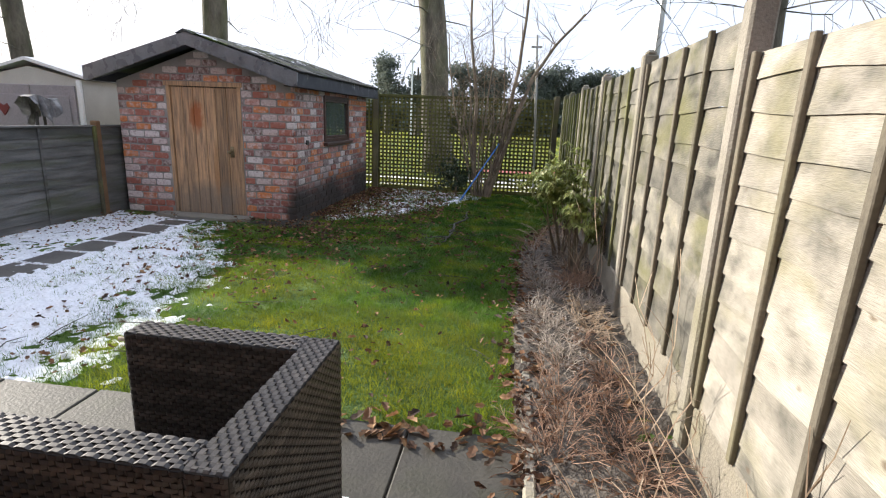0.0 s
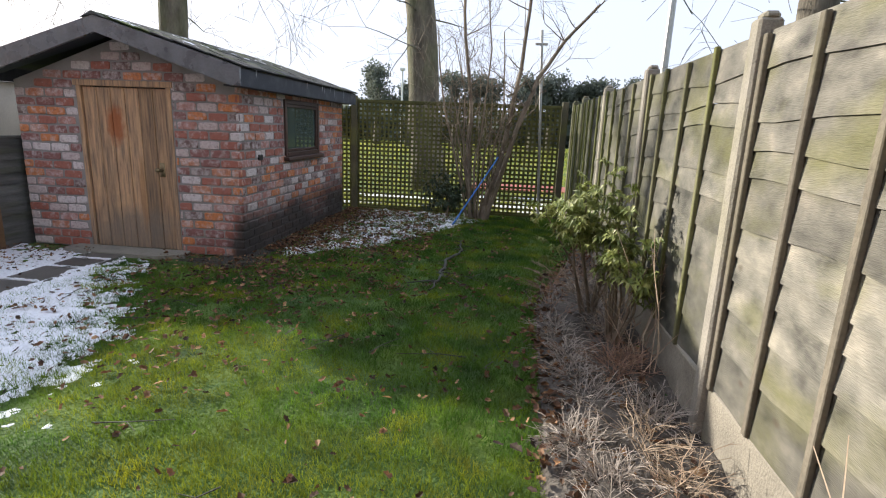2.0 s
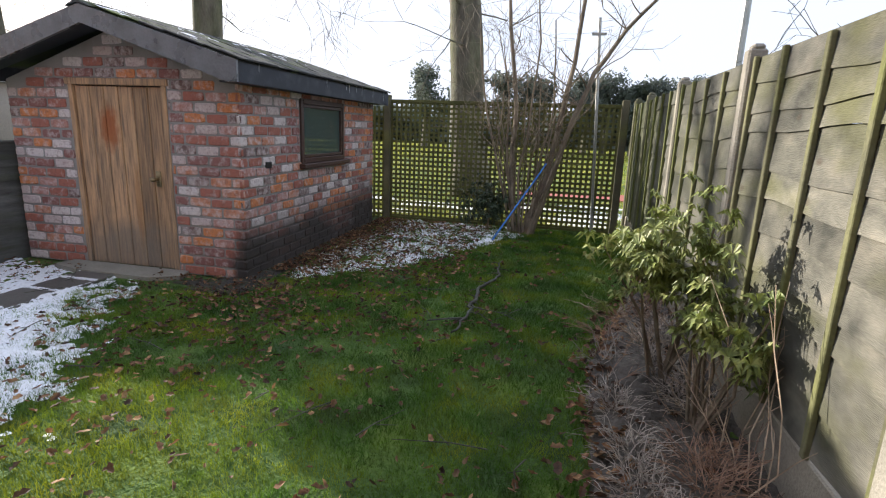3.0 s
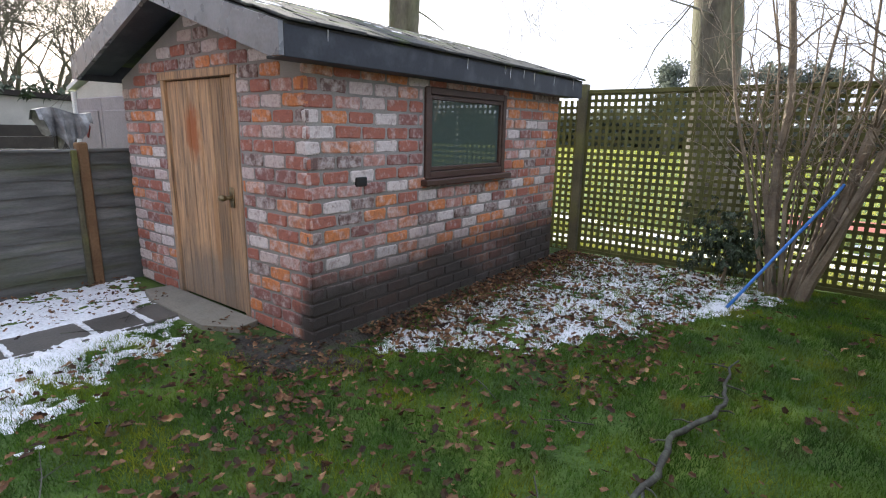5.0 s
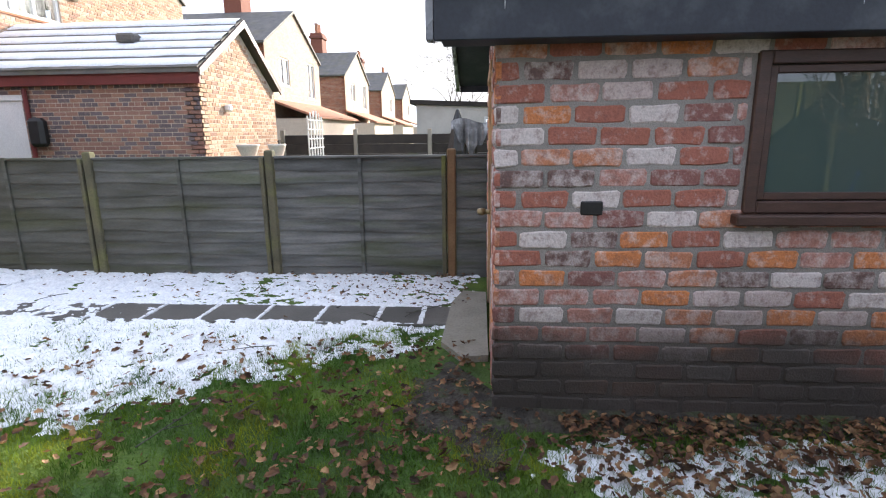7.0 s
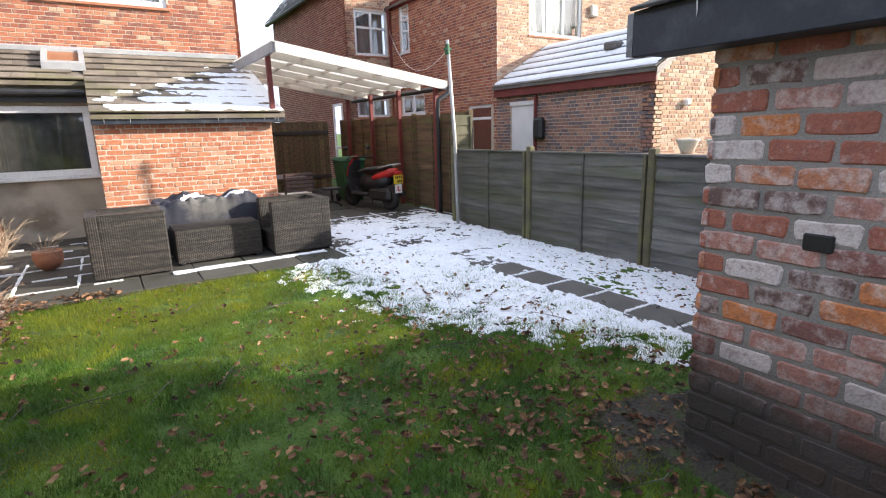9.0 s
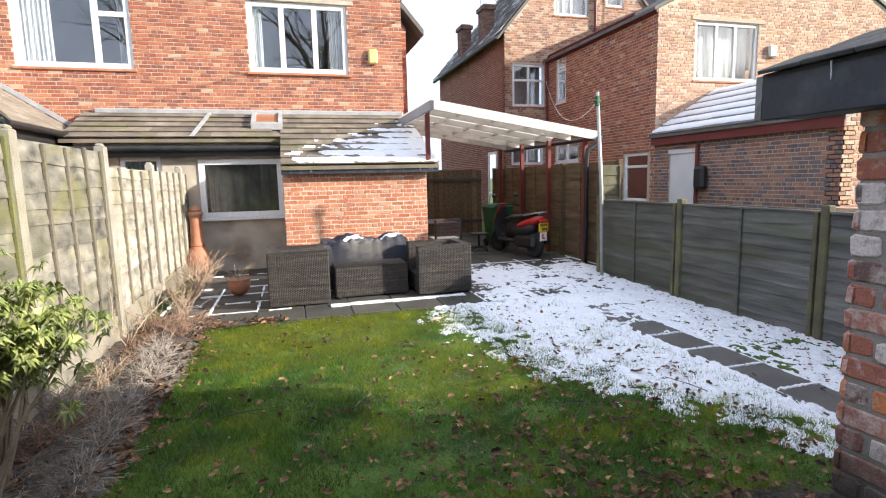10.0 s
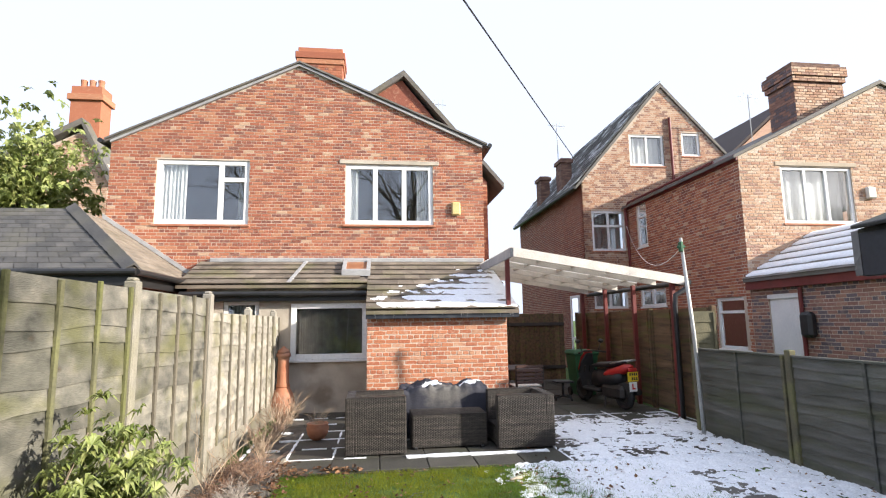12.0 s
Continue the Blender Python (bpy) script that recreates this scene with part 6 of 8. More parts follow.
def leafy_shrub(base, crown, height, spread, clusters, seed, lab):
    """Bare stems from the base to a crown of leaf rosettes about the point crown."""
    r = random.Random(seed)
    x, y, z = base
    s = thing("evergreen_shrub", base, lab, "shrub")
    gs, gl = Geo(), Geo()
    tips = []
    for i in range(10):
        a = r.uniform(0, 6.28)
        tip = Vector((crown[0] + math.cos(a) * spread * r.uniform(0.2, 1), crown[1] + math.sin(a) * spread * r.uniform(0.2, 1), z + height * r.uniform(0.66, 0.95)))
        tip.x = min(tip.x, 0.88)
        p0 = Vector((x + r.gauss(0, 0.03), y + r.gauss(0, 0.03), z - 0.02))
        mid = p0.lerp(tip, 0.5) + Vector((r.gauss(0, 0.05), r.gauss(0, 0.05), 0.05))
        gs.tube([p0, p0.lerp(mid, 0.5), mid, mid.lerp(tip, 0.5), tip], [0.013, 0.011, 0.009, 0.007, 0.004], 5)
        tips.append((mid, tip))
    for i in range(clusters):
        m, t = r.choice(tips)
        c = m.lerp(t, r.uniform(0.55, 1.08)) + Vector((r.gauss(0, spread * 0.2), r.gauss(0, spread * 0.22), r.gauss(0, height * 0.06)))
        c.x = min(c.x, 0.86)
        leaf_cluster(gl, c, (r.gauss(0, 0.5), r.gauss(0, 0.5), 1), r.randrange(9, 14), 0.085, 0.0125, r)
    part("stem", gs, M_TWIG, s)
    tagged(part("foliage", gl, M_EVERGREEN, s, "glossy pale-edged green leaves"), kind="stuff")


M_EVERGREEN = material("evergreen_leaf", [(0.09, 0.13, 0.03), (0.22, 0.26, 0.07), (0.46, 0.46, 0.19)], 9, 0.4, 0.2, 60, island=0.3)
M_DARKGREEN = material("dark_leaf", [(0.02, 0.035, 0.018), (0.045, 0.07, 0.03)], 5, 0.5, 0.2, 60, island=0.4)


def dark_clump():
    r = random.Random(5)
    g = Geo()
    for i in range(260):
        c = Vector((-1.25 + r.gauss(0, 0.2), 11.1 + r.gauss(0, 0.12), 0.12 + abs(r.gauss(0.28, 0.2))))
        leaf_cluster(g, c, (r.gauss(0, 1), r.gauss(0, 1), r.gauss(0.4, 1)), 5, 0.06, 0.018, r)
    s = thing("dark_bush", (-1.25, 11.1, 0), "low dark evergreen bush at the foot of the trellis", "bush")
    tagged(part("foliage", g, M_DARKGREEN, s), kind="stuff")
    part("stems", Geo().tube([(-1.25, 11.1, -0.02), (-1.22, 11.1, 0.3), (-1.3, 11.08, 0.5)], [0.02, 0.014, 0.006], 6), M_TWIG, s)


# ---- bare trees ----
def grow(g, p, d, ln_, r0, depth, r, spread=0.55, up=0.1, seg=6, split=(2, 3), min_r=0.003):
    pts, rad = [p], [r0]
    k = 4 if depth > 1 else 3
    for i in range(k):
        d = (d + Vector((r.gauss(0, 0.09), r.gauss(0, 0.09), r.gauss(0, 0.06) + up * 0.3))).normalized()
        pts.append(pts[-1] + d * ln_ / k)
        rad.append(max(min_r, r0 * (1 - 0.36 * (i + 1) / k)))
    g.tube(pts, rad, max(3, seg), depth == 0)
    if depth == 0:
        return
    for i in range(r.randint(*split)):
        a = d.orthogonal().normalized()
        e = (d + (Matrix.Rotation(r.uniform(0, 6.28), 3, d) @ a) * r.uniform(0.35, 1.0) * spread * 1.6).normalized()
        grow(g, pts[-1], e, ln_ * r.uniform(0.6, 0.85), max(min_r, rad[-1] * r.uniform(0.55, 0.8)), depth - 1, r, spread, up, seg - 1, split, min_r)
    for i in range(1, k):
        if r.random() < 0.55:
            a = d.orthogonal().normalized()
            e = (d * 0.5 + (Matrix.Rotation(r.uniform(0, 6.28), 3, d) @ a)).normalized()
            grow(g, pts[i], e, ln_ * r.uniform(0.35, 0.6), max(min_r, rad[i] * 0.4), max(0, depth - 2), r, spread, up, seg - 2, split, min_r)


def big_tree(name, x, y, radius, bole, seed, lab, depth=5, ln_=3.0, lean=(0, 0), mat_=None):
    r = random.Random(seed)
    t = thing(name, (x, y, 0), lab, "tree", "bare trees")
    g = Geo()
    pts, rad = [], []
    for i in range(9):
        f = i / 8
        pts.append((x + lean[0] * f + r.gauss(0, 0.03), y + lean[1] * f, -0.1 + bole * f))
        rad.append(radius * (1.35 - 0.3 * min(1, f * 6)) * (1 - 0.18 * f) * r.uniform(0.96, 1.04))
    g.tube(pts, rad, 14)
    part("trunk", g, mat_ or M_BARK, t, "", True)
    gc = Geo()
    top = Vector(pts[-1])
    for k in range(4):
        a = r.uniform(0, 6.28) + k * 1.6
        grow(gc, top, Vector((math.cos(a) * 0.6, math.sin(a) * 0.6, 1)).normalized(), ln_, radius * 0.5, depth, r, 0.5, 0.08, 6, (2, 3), 0.008)
    for k in range(7):
        q = Vector(pts[r.randrange(4, 8)])
        a = r.uniform(0, 6.28)
        grow(gc, q, Vector((math.cos(a), math.sin(a), 0.15)).normalized(), ln_ * 0.7, radius * 0.06, 3, r, 0.7, -0.2, 5, (2, 3), 0.004)
    part("crown", gc, mat_ or M_BARK, t)
    return t


def pine(x, y, h, seed):
    r = random.Random(seed)
    t = thing("pine_tree", (x, y, 0), "dark green spreading pine behind the field", "tree", "pines behind the field")
    g = Geo().tube([(x, y, -0.1), (x + 0.1, y, h * 0.4), (x, y, h * 0.9)], [0.3, 0.22, 0.06], 7)
    part("trunk", g, M_BARK, t)
    gc = Geo()
    blobs = [(x + r.gauss(0, h * 0.105), y + r.gauss(0, h * 0.11), h * r.uniform(0.42, 0.89), h * r.uniform(0.08, 0.15)) for _ in range(18)]
    for bx, by, bz, br in blobs:
        for _ in range(260):
            v = Vector((r.gauss(0, 1), r.gauss(0, 1), r.gauss(0, 0.75))).normalized() * br * r.uniform(0.25, 1.08)
            c = Vector((bx, by, bz)) + v
            s = r.uniform(0.10, 0.24)
            a = Vector((r.gauss(0, 1), r.gauss(0, 1), r.gauss(0, 1))).normalized() * s
            b = Vector((r.gauss(0, 1), r.gauss(0, 1), r.gauss(0, 1))).normalized() * s
            gc.add([c - a * 0.5, c + a * 0.5 + b * 0.2, c + b, c - a * 0.7 + b * 0.7], [(0, 1, 2, 3)])
    tagged(part("crown", gc, M_PINE, t), kind="stuff")
    return t


def shrub_tree():
    """The many-stemmed bare shrub in front of the trellis."""
    r = random.Random(12)
    t = thing("bare_shrub", (-0.68, 11.05, 0), "tall many-stemmed bare shrub before the trellis", "shrub")
    stems = [((-0.80, 11.05), [(-0.92, 11.05, 1.05), (-0.88, 11.05, 1.9), (-1.05, 11.0, 3.1), (-1.1, 11.0, 4.2)], 0.07),
             ((-0.66, 11.1), [(-0.40, 11.1, 0.8), (-0.24, 11.1, 1.6), (-0.08, 11.1, 2.6), (0.02, 11.1, 4.0)], 0.085),
             ((-0.55, 11.0), [(-0.34, 11.0, 0.75), (-0.05, 11.0, 1.75), (0.22, 11.0, 2.45), (0.6, 11.0, 3.05), (1.1, 10.9, 3.6)], 0.075),
             ((-0.88, 11.1), [(-1.05, 11.1, 0.8), (-1.28, 11.1, 1.6), (-1.45, 11.1, 2.4), (-1.5, 11.0, 3.2)], 0.035),
             ((-0.72, 11.0), [(-0.78, 10.98, 0.9), (-0.66, 10.98, 1.8), (-0.6, 11.0, 2.9), (-0.7, 11.0, 4.0)], 0.032),
             ((-0.75, 11.15), [(-1.0, 11.1, 0.7), (-1.15, 11.1, 1.4), (-1.1, 11.1, 2.2)], 0.018),
             ((-0.62, 11.15), [(-0.5, 11.1, 1.0), (-0.32, 11.1, 2.0), (-0.4, 11.1, 3.2)], 0.022),
             ((-0.6, 11.05), [(-0.3, 10.9, 0.9), (-0.12, 10.85, 1.5), (0.15, 10.8, 2.1)], 0.016)]
    for k in range(9):
        a, top = r.uniform(-1, 1), r.uniform(1.6, 3.2)
        stems.append(((-0.72 + 0.12 * a, 11.05 + r.uniform(-0.08, 0.08)), [(-0.72 + 0.30 * a, 11.05, top * 0.35), (-0.72 + 0.5 * a + r.gauss(0, 0.06), 11.05, top * 0.7), (-0.72 + 0.75 * a + r.gauss(0, 0.1), 11.0, top)], r.uniform(0.010, 0.017)))
    for (bx, by), path, r0 in stems:
        r0 *= 0.72 if r0 > 0.03 else 1.0
        g = Geo()
        pts = [Vector((bx, by, -0.03))] + [Vector(p) for p in path]
        fine = []
        for a, b in zip(pts, pts[1:]):
            for k in range(3):
                fine.append(a.lerp(b, k / 3) + Vector((r.gauss(0, 0.008), r.gauss(0, 0.008), 0)))
        fine.append(pts[-1])
        n = len(fine)
        g.tube(fine, [r0 * (1 - 0.65 * i / n) for i in range(n)], 7)
        for i in range(3, n):
            for _ in range(2 if r0 > 0.02 else 1):
                if r.random() < 0.75:
                    a = r.uniform(0, 6.28)
                    d = Vector((math.cos(a), math.sin(a) * 0.6, r.uniform(0.3, 1.1))).normalized()
                    grow(g, fine[i], d, r.uniform(0.25, 0.6), max(0.004, r0 * 0.22), 2, r, 0.6, 0.12, 4, (1, 3), 0.0022)
        part("stem", g, M_TWIG, t)


# ---- leaves, twigs, grass ----
def leaf_litter():
    r = random.Random(33)
    g = Geo()
    def leaf(x, y, z, s):
        a = r.uniform(0, 6.28)
        m = Matrix.Translation((x, y, z)) @ Euler((r.gauss(0, 0.5), r.gauss(0, 0.5), a)).to_matrix().to_4x4()
        c = r.uniform(0.1, 0.5) * s
        pts = [(-0.5, 0, 0), (-0.2, 0.26, 1), (0.05, 0.2, 0.6), (0.22, 0.3, 0.8), (0.55, 0, 0.2), (0.22, -0.3, 0.9), (0.05, -0.2, 0.5), (-0.2, -0.26, 1), (0, 0, -0.1)]
        vs = [m @ Vector((px * s, py * s, pz * c * 0.5)) for px, py, pz in pts]
        vs = [Vector((v.x, v.y, max(v.z, z - 0.003))) for v in vs]
        g.add(vs, [(0, 8, 1), (1, 8, 2), (2, 8, 3), (3, 8, 4), (4, 8, 5), (5, 8, 6), (6, 8, 7), (7, 8, 0)])
    n = 0
    while n < 2700:  # lawn, denser towards the shed's corner
        x, y = r.uniform(-4.2, 0.05), r.uniform(2.5, 11.2)
        near = math.exp(-((x + 2.6) ** 2 + (y - 6.6) ** 2) / 2.2)
        clump = max(0, fbm(x, y, 1.6, 20)) * 0.9
        if r.random() < 0.03 + 0.75 * near + clump * 0.6 and not (x < -3.2 and y > 7.3):
            leaf(x, y, 0.022 + r.uniform(0, 0.014), r.uniform(0.02, 0.072))
            n += 1
    for _ in range(1700):  # along the shed wall, on the snow
        y = r.uniform(7.7, 11.4)
        x = -3.17 + abs(r.gauss(0, 0.34))
        leaf(x, y, 0.03, r.uniform(0.028, 0.06))
    for _ in range(1900):  # scattered on the snow beside the shed
        x, y = r.uniform(-3.1, -1.2), r.uniform(7.8, 11.4)
        leaf(x, y, 0.032, r.uniform(0.03, 0.07))
    for _ in range(1100):  # in and beside the bed
        y = r.uniform(1.9, 9.5)
        x = bed_edge(y) + (r.gauss(0.08, 0.12) if r.random() < 0.6 else r.uniform(0, 0.75))
        leaf(x, y, 0.05, r.uniform(0.04, 0.09))
    for _ in range(420):  # on the snow and path
        x, y = r.uniform(-6.0, -2.9), r.uniform(1.5, 7.2)
        if r.random() < 0.25 + 0.75 * (x < -5.0):
            leaf(x, y, 0.035, r.uniform(0.02, 0.055))
    for _ in range(420):  # under the low fence near the shed
        leaf(r.uniform(-6.0, -4.95), 7.2 - abs(r.gauss(0, 1.3)), 0.035, r.uniform(0.015, 0.05))
    for _ in range(160):  # on the mud at the corner
        leaf(-3.1 + r.gauss(0, 0.4), 7.15 + r.gauss(0, 0.25), 0.035, r.uniform(0.015, 0.05))
    for _ in range(60):
        leaf(r.gauss(-0.35, 0.25), r.gauss(2.35, 0.1), 0.035, r.uniform(0.05, 0.1))
    solid("fallen_leaves", g, M_LEAF, "curled brown fallen leaves scattered over lawn and snow", "leaves", "stuff")


def twigs():
    r = random.Random(44)
    b = thing("fallen_branch", (-0.82, 7.6, 0), "long dark mossy fallen branch on the lawn", "branch")
    pts = [(-0.87, 6.5, 0.03), (-0.82, 6.85, 0.035), (-0.84, 7.15, 0.045), (-0.83, 7.41, 0.035), (-0.86, 7.76, 0.04), (-0.74, 8.05, 0.05), (-0.72, 8.3, 0.04), (-0.77, 8.6, 0.045), (-0.76, 9.0, 0.03)]
    bent = []
    for a, c in zip(pts, pts[1:]):
        for k in range(4):
            bent.append(Vector(a).lerp(Vector(c), k / 4) + Vector((r.gauss(0, 0.010), r.gauss(0, 0.010), r.uniform(0, 0.010))))
    bent.append(Vector(pts[-1]))
    m = len(bent)
    part("limb", Geo().tube(bent, [0.006 + 0.011 * math.sin(math.pi * min(1, (q + 2) / m)) * r.uniform(0.8, 1.15) for q in range(m)], 7), M_WETBARK, b, "", True)
    for q in range(3, m, 3):
        d = Vector((r.choice((-1, 1)) * r.uniform(0.05, 0.16), -r.uniform(0.03, 0.14), r.uniform(0.0, 0.05)))
        part("side_twig", Geo().tube([bent[q], bent[q] + d * 0.6 + Vector((0, 0, 0.012)), bent[q] + d], [0.006, 0.0045, 0.002], 5), M_WETBARK, b)
    part("side_limb", Geo().tube([(-0.82, 6.85, 0.035), (-0.95, 6.74, 0.06), (-1.13, 6.72, 0.03)], [0.012, 0.009, 0.005], 5), M_WETBARK, b)
    part("side_limb", Geo().tube([(-0.84, 7.2, 0.04), (-0.78, 7.0, 0.09), (-0.66, 6.9, 0.11)], [0.009, 0.006, 0.003], 5), M_WETBARK, b)
    for i in range(46):
        x, y = r.uniform(-5.4, 0.0), r.uniform(2.6, 10.5)
        if x < -3.1 and y > 7.2:
            continue
        a = r.uniform(0, 6.28)
        l = r.uniform(0.12, 0.5)
        p = Vector((x, y, 0.035))
        d = Vector((math.cos(a), math.sin(a), 0))
        g = Geo().tube([p, p + d * l * 0.4 + Vector((r.gauss(0, 0.02), r.gauss(0, 0.02), 0.012)), p + d * l], [0.004, 0.0035, 0.002], 4)
        g.tube([p + d * l * 0.4, p + d * l * 0.6 + Vector((d.y, -d.x, 0.05)) * l * 0.25], [0.003, 0.0015], 4)
        solid("fallen_twig", g, M_WETBARK, "thin dark fallen twig on the ground", "twig", group="twigs on the lawn")
    solid("chewed_bone", Geo().tube([(-2.62, 3.0, 0.035), (-2.55, 3.02, 0.035), (-2.48, 3.06, 0.03)], [0.018, 0.013, 0.017], 8), M_BUFFSTONE, "small pale stub of wood on the lawn", "stub", smooth=True)


M_WETBARK = material("wet_bark", [(0.035, 0.033, 0.028), (0.085, 0.085, 0.07)], 9, 0.8, 0.6, 50, stain=(0.17, 0.2, 0.13), stain_scale=12, stain_amount=0.5)


def grass():
    rs = np.random.RandomState(3)
    n = 420000
    x = rs.uniform(-4.5, 0.93, n)
    y = rs.uniform(2.4, 11.5, n)
    keep = np.ones(n, bool)
    keep &= ~((x < -3.15) & (y > 7.1))
    keep &= ~((x < -3.0) & (y > 6.95) & (y < 8.2))
    keep &= x < np.array([bed_edge(v) + 0.03 for v in np.linspace(2.4, 11.5, 400)])[np.clip(((y - 2.4) / 9.1 * 399).astype(int), 0, 399)]
    gx, gy = np.round(x * 16).astype(int), np.round(y * 16).astype(int)
    cache = {}
    dens = np.empty(n)
    tall = np.empty(n)
    for i in range(n):
        k = (gx[i], gy[i])
        v = cache.get(k)
        if v is None:
            a, b = k[0] / 16, k[1] / 16
            v = cache[k] = (1.0 - max(0.0, min(0.93, snow_depth(a, b) * 1.7 + 0.25)) if snow_depth(a, b) > -0.1 else 1.0, 1.0 + 0.7 * fbm(a, b, 1.4, 11) + 0.7 * fbm(a, b, 6.5, 12), fbm(a, b, 2.2, 31))
        dens[i] = v[0] * (0.35 if v[2] < -0.38 else 1.0)
        tall[i] = v[1]
    keep &= rs.rand(n) < dens
    x, y, tall = x[keep], y[keep], np.clip(tall[keep], 0.5, 1.9)
    n = len(x)
    a = rs.uniform(0, 6.283, n)
    h = rs.uniform(0.014, 0.036, n) * tall
    w = rs.uniform(0.0014, 0.0026, n)
    lean = rs.uniform(0.2, 1.3, n) * h
    la = rs.uniform(0, 6.283, n)
    z0 = -0.008
    v = np.empty((n, 3, 3))
    v[:, 0] = np.stack([x - np.cos(a) * w, y - np.sin(a) * w, np.full(n, z0)], 1)
    v[:, 1] = np.stack([x + np.cos(a) * w, y + np.sin(a) * w, np.full(n, z0)], 1)
    v[:, 2] = np.stack([x + np.cos(la) * lean, y + np.sin(la) * lean, z0 + 0.012 + h], 1)
    me = bpy.data.meshes.new("grass")
    me.vertices.add(3 * n)
    me.loops.add(3 * n)
    me.polygons.add(n)
    me.vertices.foreach_set("co", v.ravel())
    me.loops.foreach_set("vertex_index", np.arange(3 * n))
    me.polygons.foreach_set("loop_start", np.arange(0, 3 * n, 3))
    me.update()
    me.validate()
    me.materials.append(M_GRASS)
    tagged(new("grass", me), "short damp mossy lawn grass", "grass", kind="stuff")


# ---- rattan furniture ----
def weave(g, o, u, v, n, w, h, tw=0.046, th=0.0155, bulge=0.0055):
    """A woven face: short bulging strands in rows, staggered."""
    o, u, v, n = Vector(o), Vector(u), Vector(v), Vector(n)
    rows = max(1, int(round(h / th)))
    th = h / rows
    flip = u.cross(v).dot(n) < 0
    for j in range(rows):
        s = -tw / 2 if j % 2 else 0.0
        while s < w:
            a, b = max(0, s), min(w, s + tw)
            s += tw
            if b - a < 0.006:
                continue
            p0, p1 = o + u * (a + 0.001) + v * (j * th + 0.0008), o + u * (b - 0.001) + v * (j * th + 0.0008)
            q = v * (th - 0.0016)
            m0, m1 = p0.lerp(p1, 0.25), p0.lerp(p1, 0.75)
            vs = [p0, p0 + q, m0 + n * bulge, m0 + q + n * bulge, m1 + n * bulge, m1 + q + n * bulge, p1, p1 + q]
            fs = [(0, 2, 3, 1), (2, 4, 5, 3), (4, 6, 7, 5)]
            if flip:
                fs = [tuple(reversed(f)) for f in fs]
            g.add(vs, fs)


def woven_box(name, a, b, parent, lab="", top=True, sides="xXyY"):
    x0, y0, z0 = a
    x1, y1, z1 = b
    core = part(name, Geo().box(a, b, 0.004), M_RATTANCORE, parent, lab)
    g = Geo()
    e = 0.001
    W, D, H = x1 - x0, y1 - y0, z1 - z0
    if "x" in sides:
        weave(g, (x0 - e, y0, z0), (0, 1, 0), (0, 0, 1), (-1, 0, 0), D, H)
    if "X" in sides:
        weave(g, (x1 + e, y0, z0), (0, 1, 0), (0, 0, 1), (1, 0, 0), D, H)
    if "y" in sides:
        weave(g, (x0, y0 - e, z0), (1, 0, 0), (0, 0, 1), (0, -1, 0), W, H)
    if "Y" in sides:
        weave(g, (x0, y1 + e, z0), (1, 0, 0), (0, 0, 1), (0, 1, 0), W, H)
    if top:
        if W > D:
            weave(g, (x0, y0, z1 + e), (1, 0, 0), (0, 1, 0), (0, 0, 1), W, D)
        else:
            weave(g, (x0, y0, z1 + e), (0, 1, 0), (1, 0, 0), (0, 0, 1), D, W)
    tagged(part("weave", g, M_RATTAN, core), kind="stuff")
    return core


M_RATTANCORE = material("rattan_core", [(0.012, 0.011, 0.011), (0.02, 0.019, 0.018)], 20, 0.6, 0.2, 100)


def armchair(x0, x1, y0, y1, h, open_side):
    t = 0.115
    c = thing("rattan_armchair", ((x0 + x1) / 2, (y0 + y1) / 2, 0.025), "dark brown woven rattan armchair without cushions on the patio", "armchair", "rattan garden set")
    z0 = 0.05
    if open_side < 0:
        bx0, bx1, ax0, ax1 = x1 - t, x1, x0, x1 - t
    else:
        bx0, bx1, ax0, ax1 = x0, x0 + t, x0 + t, x1
    woven_box("backrest", (bx0, y0, z0), (bx1, y1, h), c)
    woven_box("armrest", (ax0, y0, z0), (ax1, y0 + t, h), c)
    woven_box("armrest", (ax0, y1 - t, z0), (ax1, y1, h), c)
    woven_box("seat", (ax0 + 0.02, y0 + t, z0 + 0.02), (ax1, y1 - t, 0.31), c, "", True, "xX")
    for x in (x0 + 0.05, x1 - 0.05):
        for y in (y0 + 0.05, y1 - 0.05):
            part("foot", Geo().box((x - 0.025, y - 0.025, 0.024), (x + 0.025, y + 0.025, 0.06), 0.006), M_BLACKPVC, c)


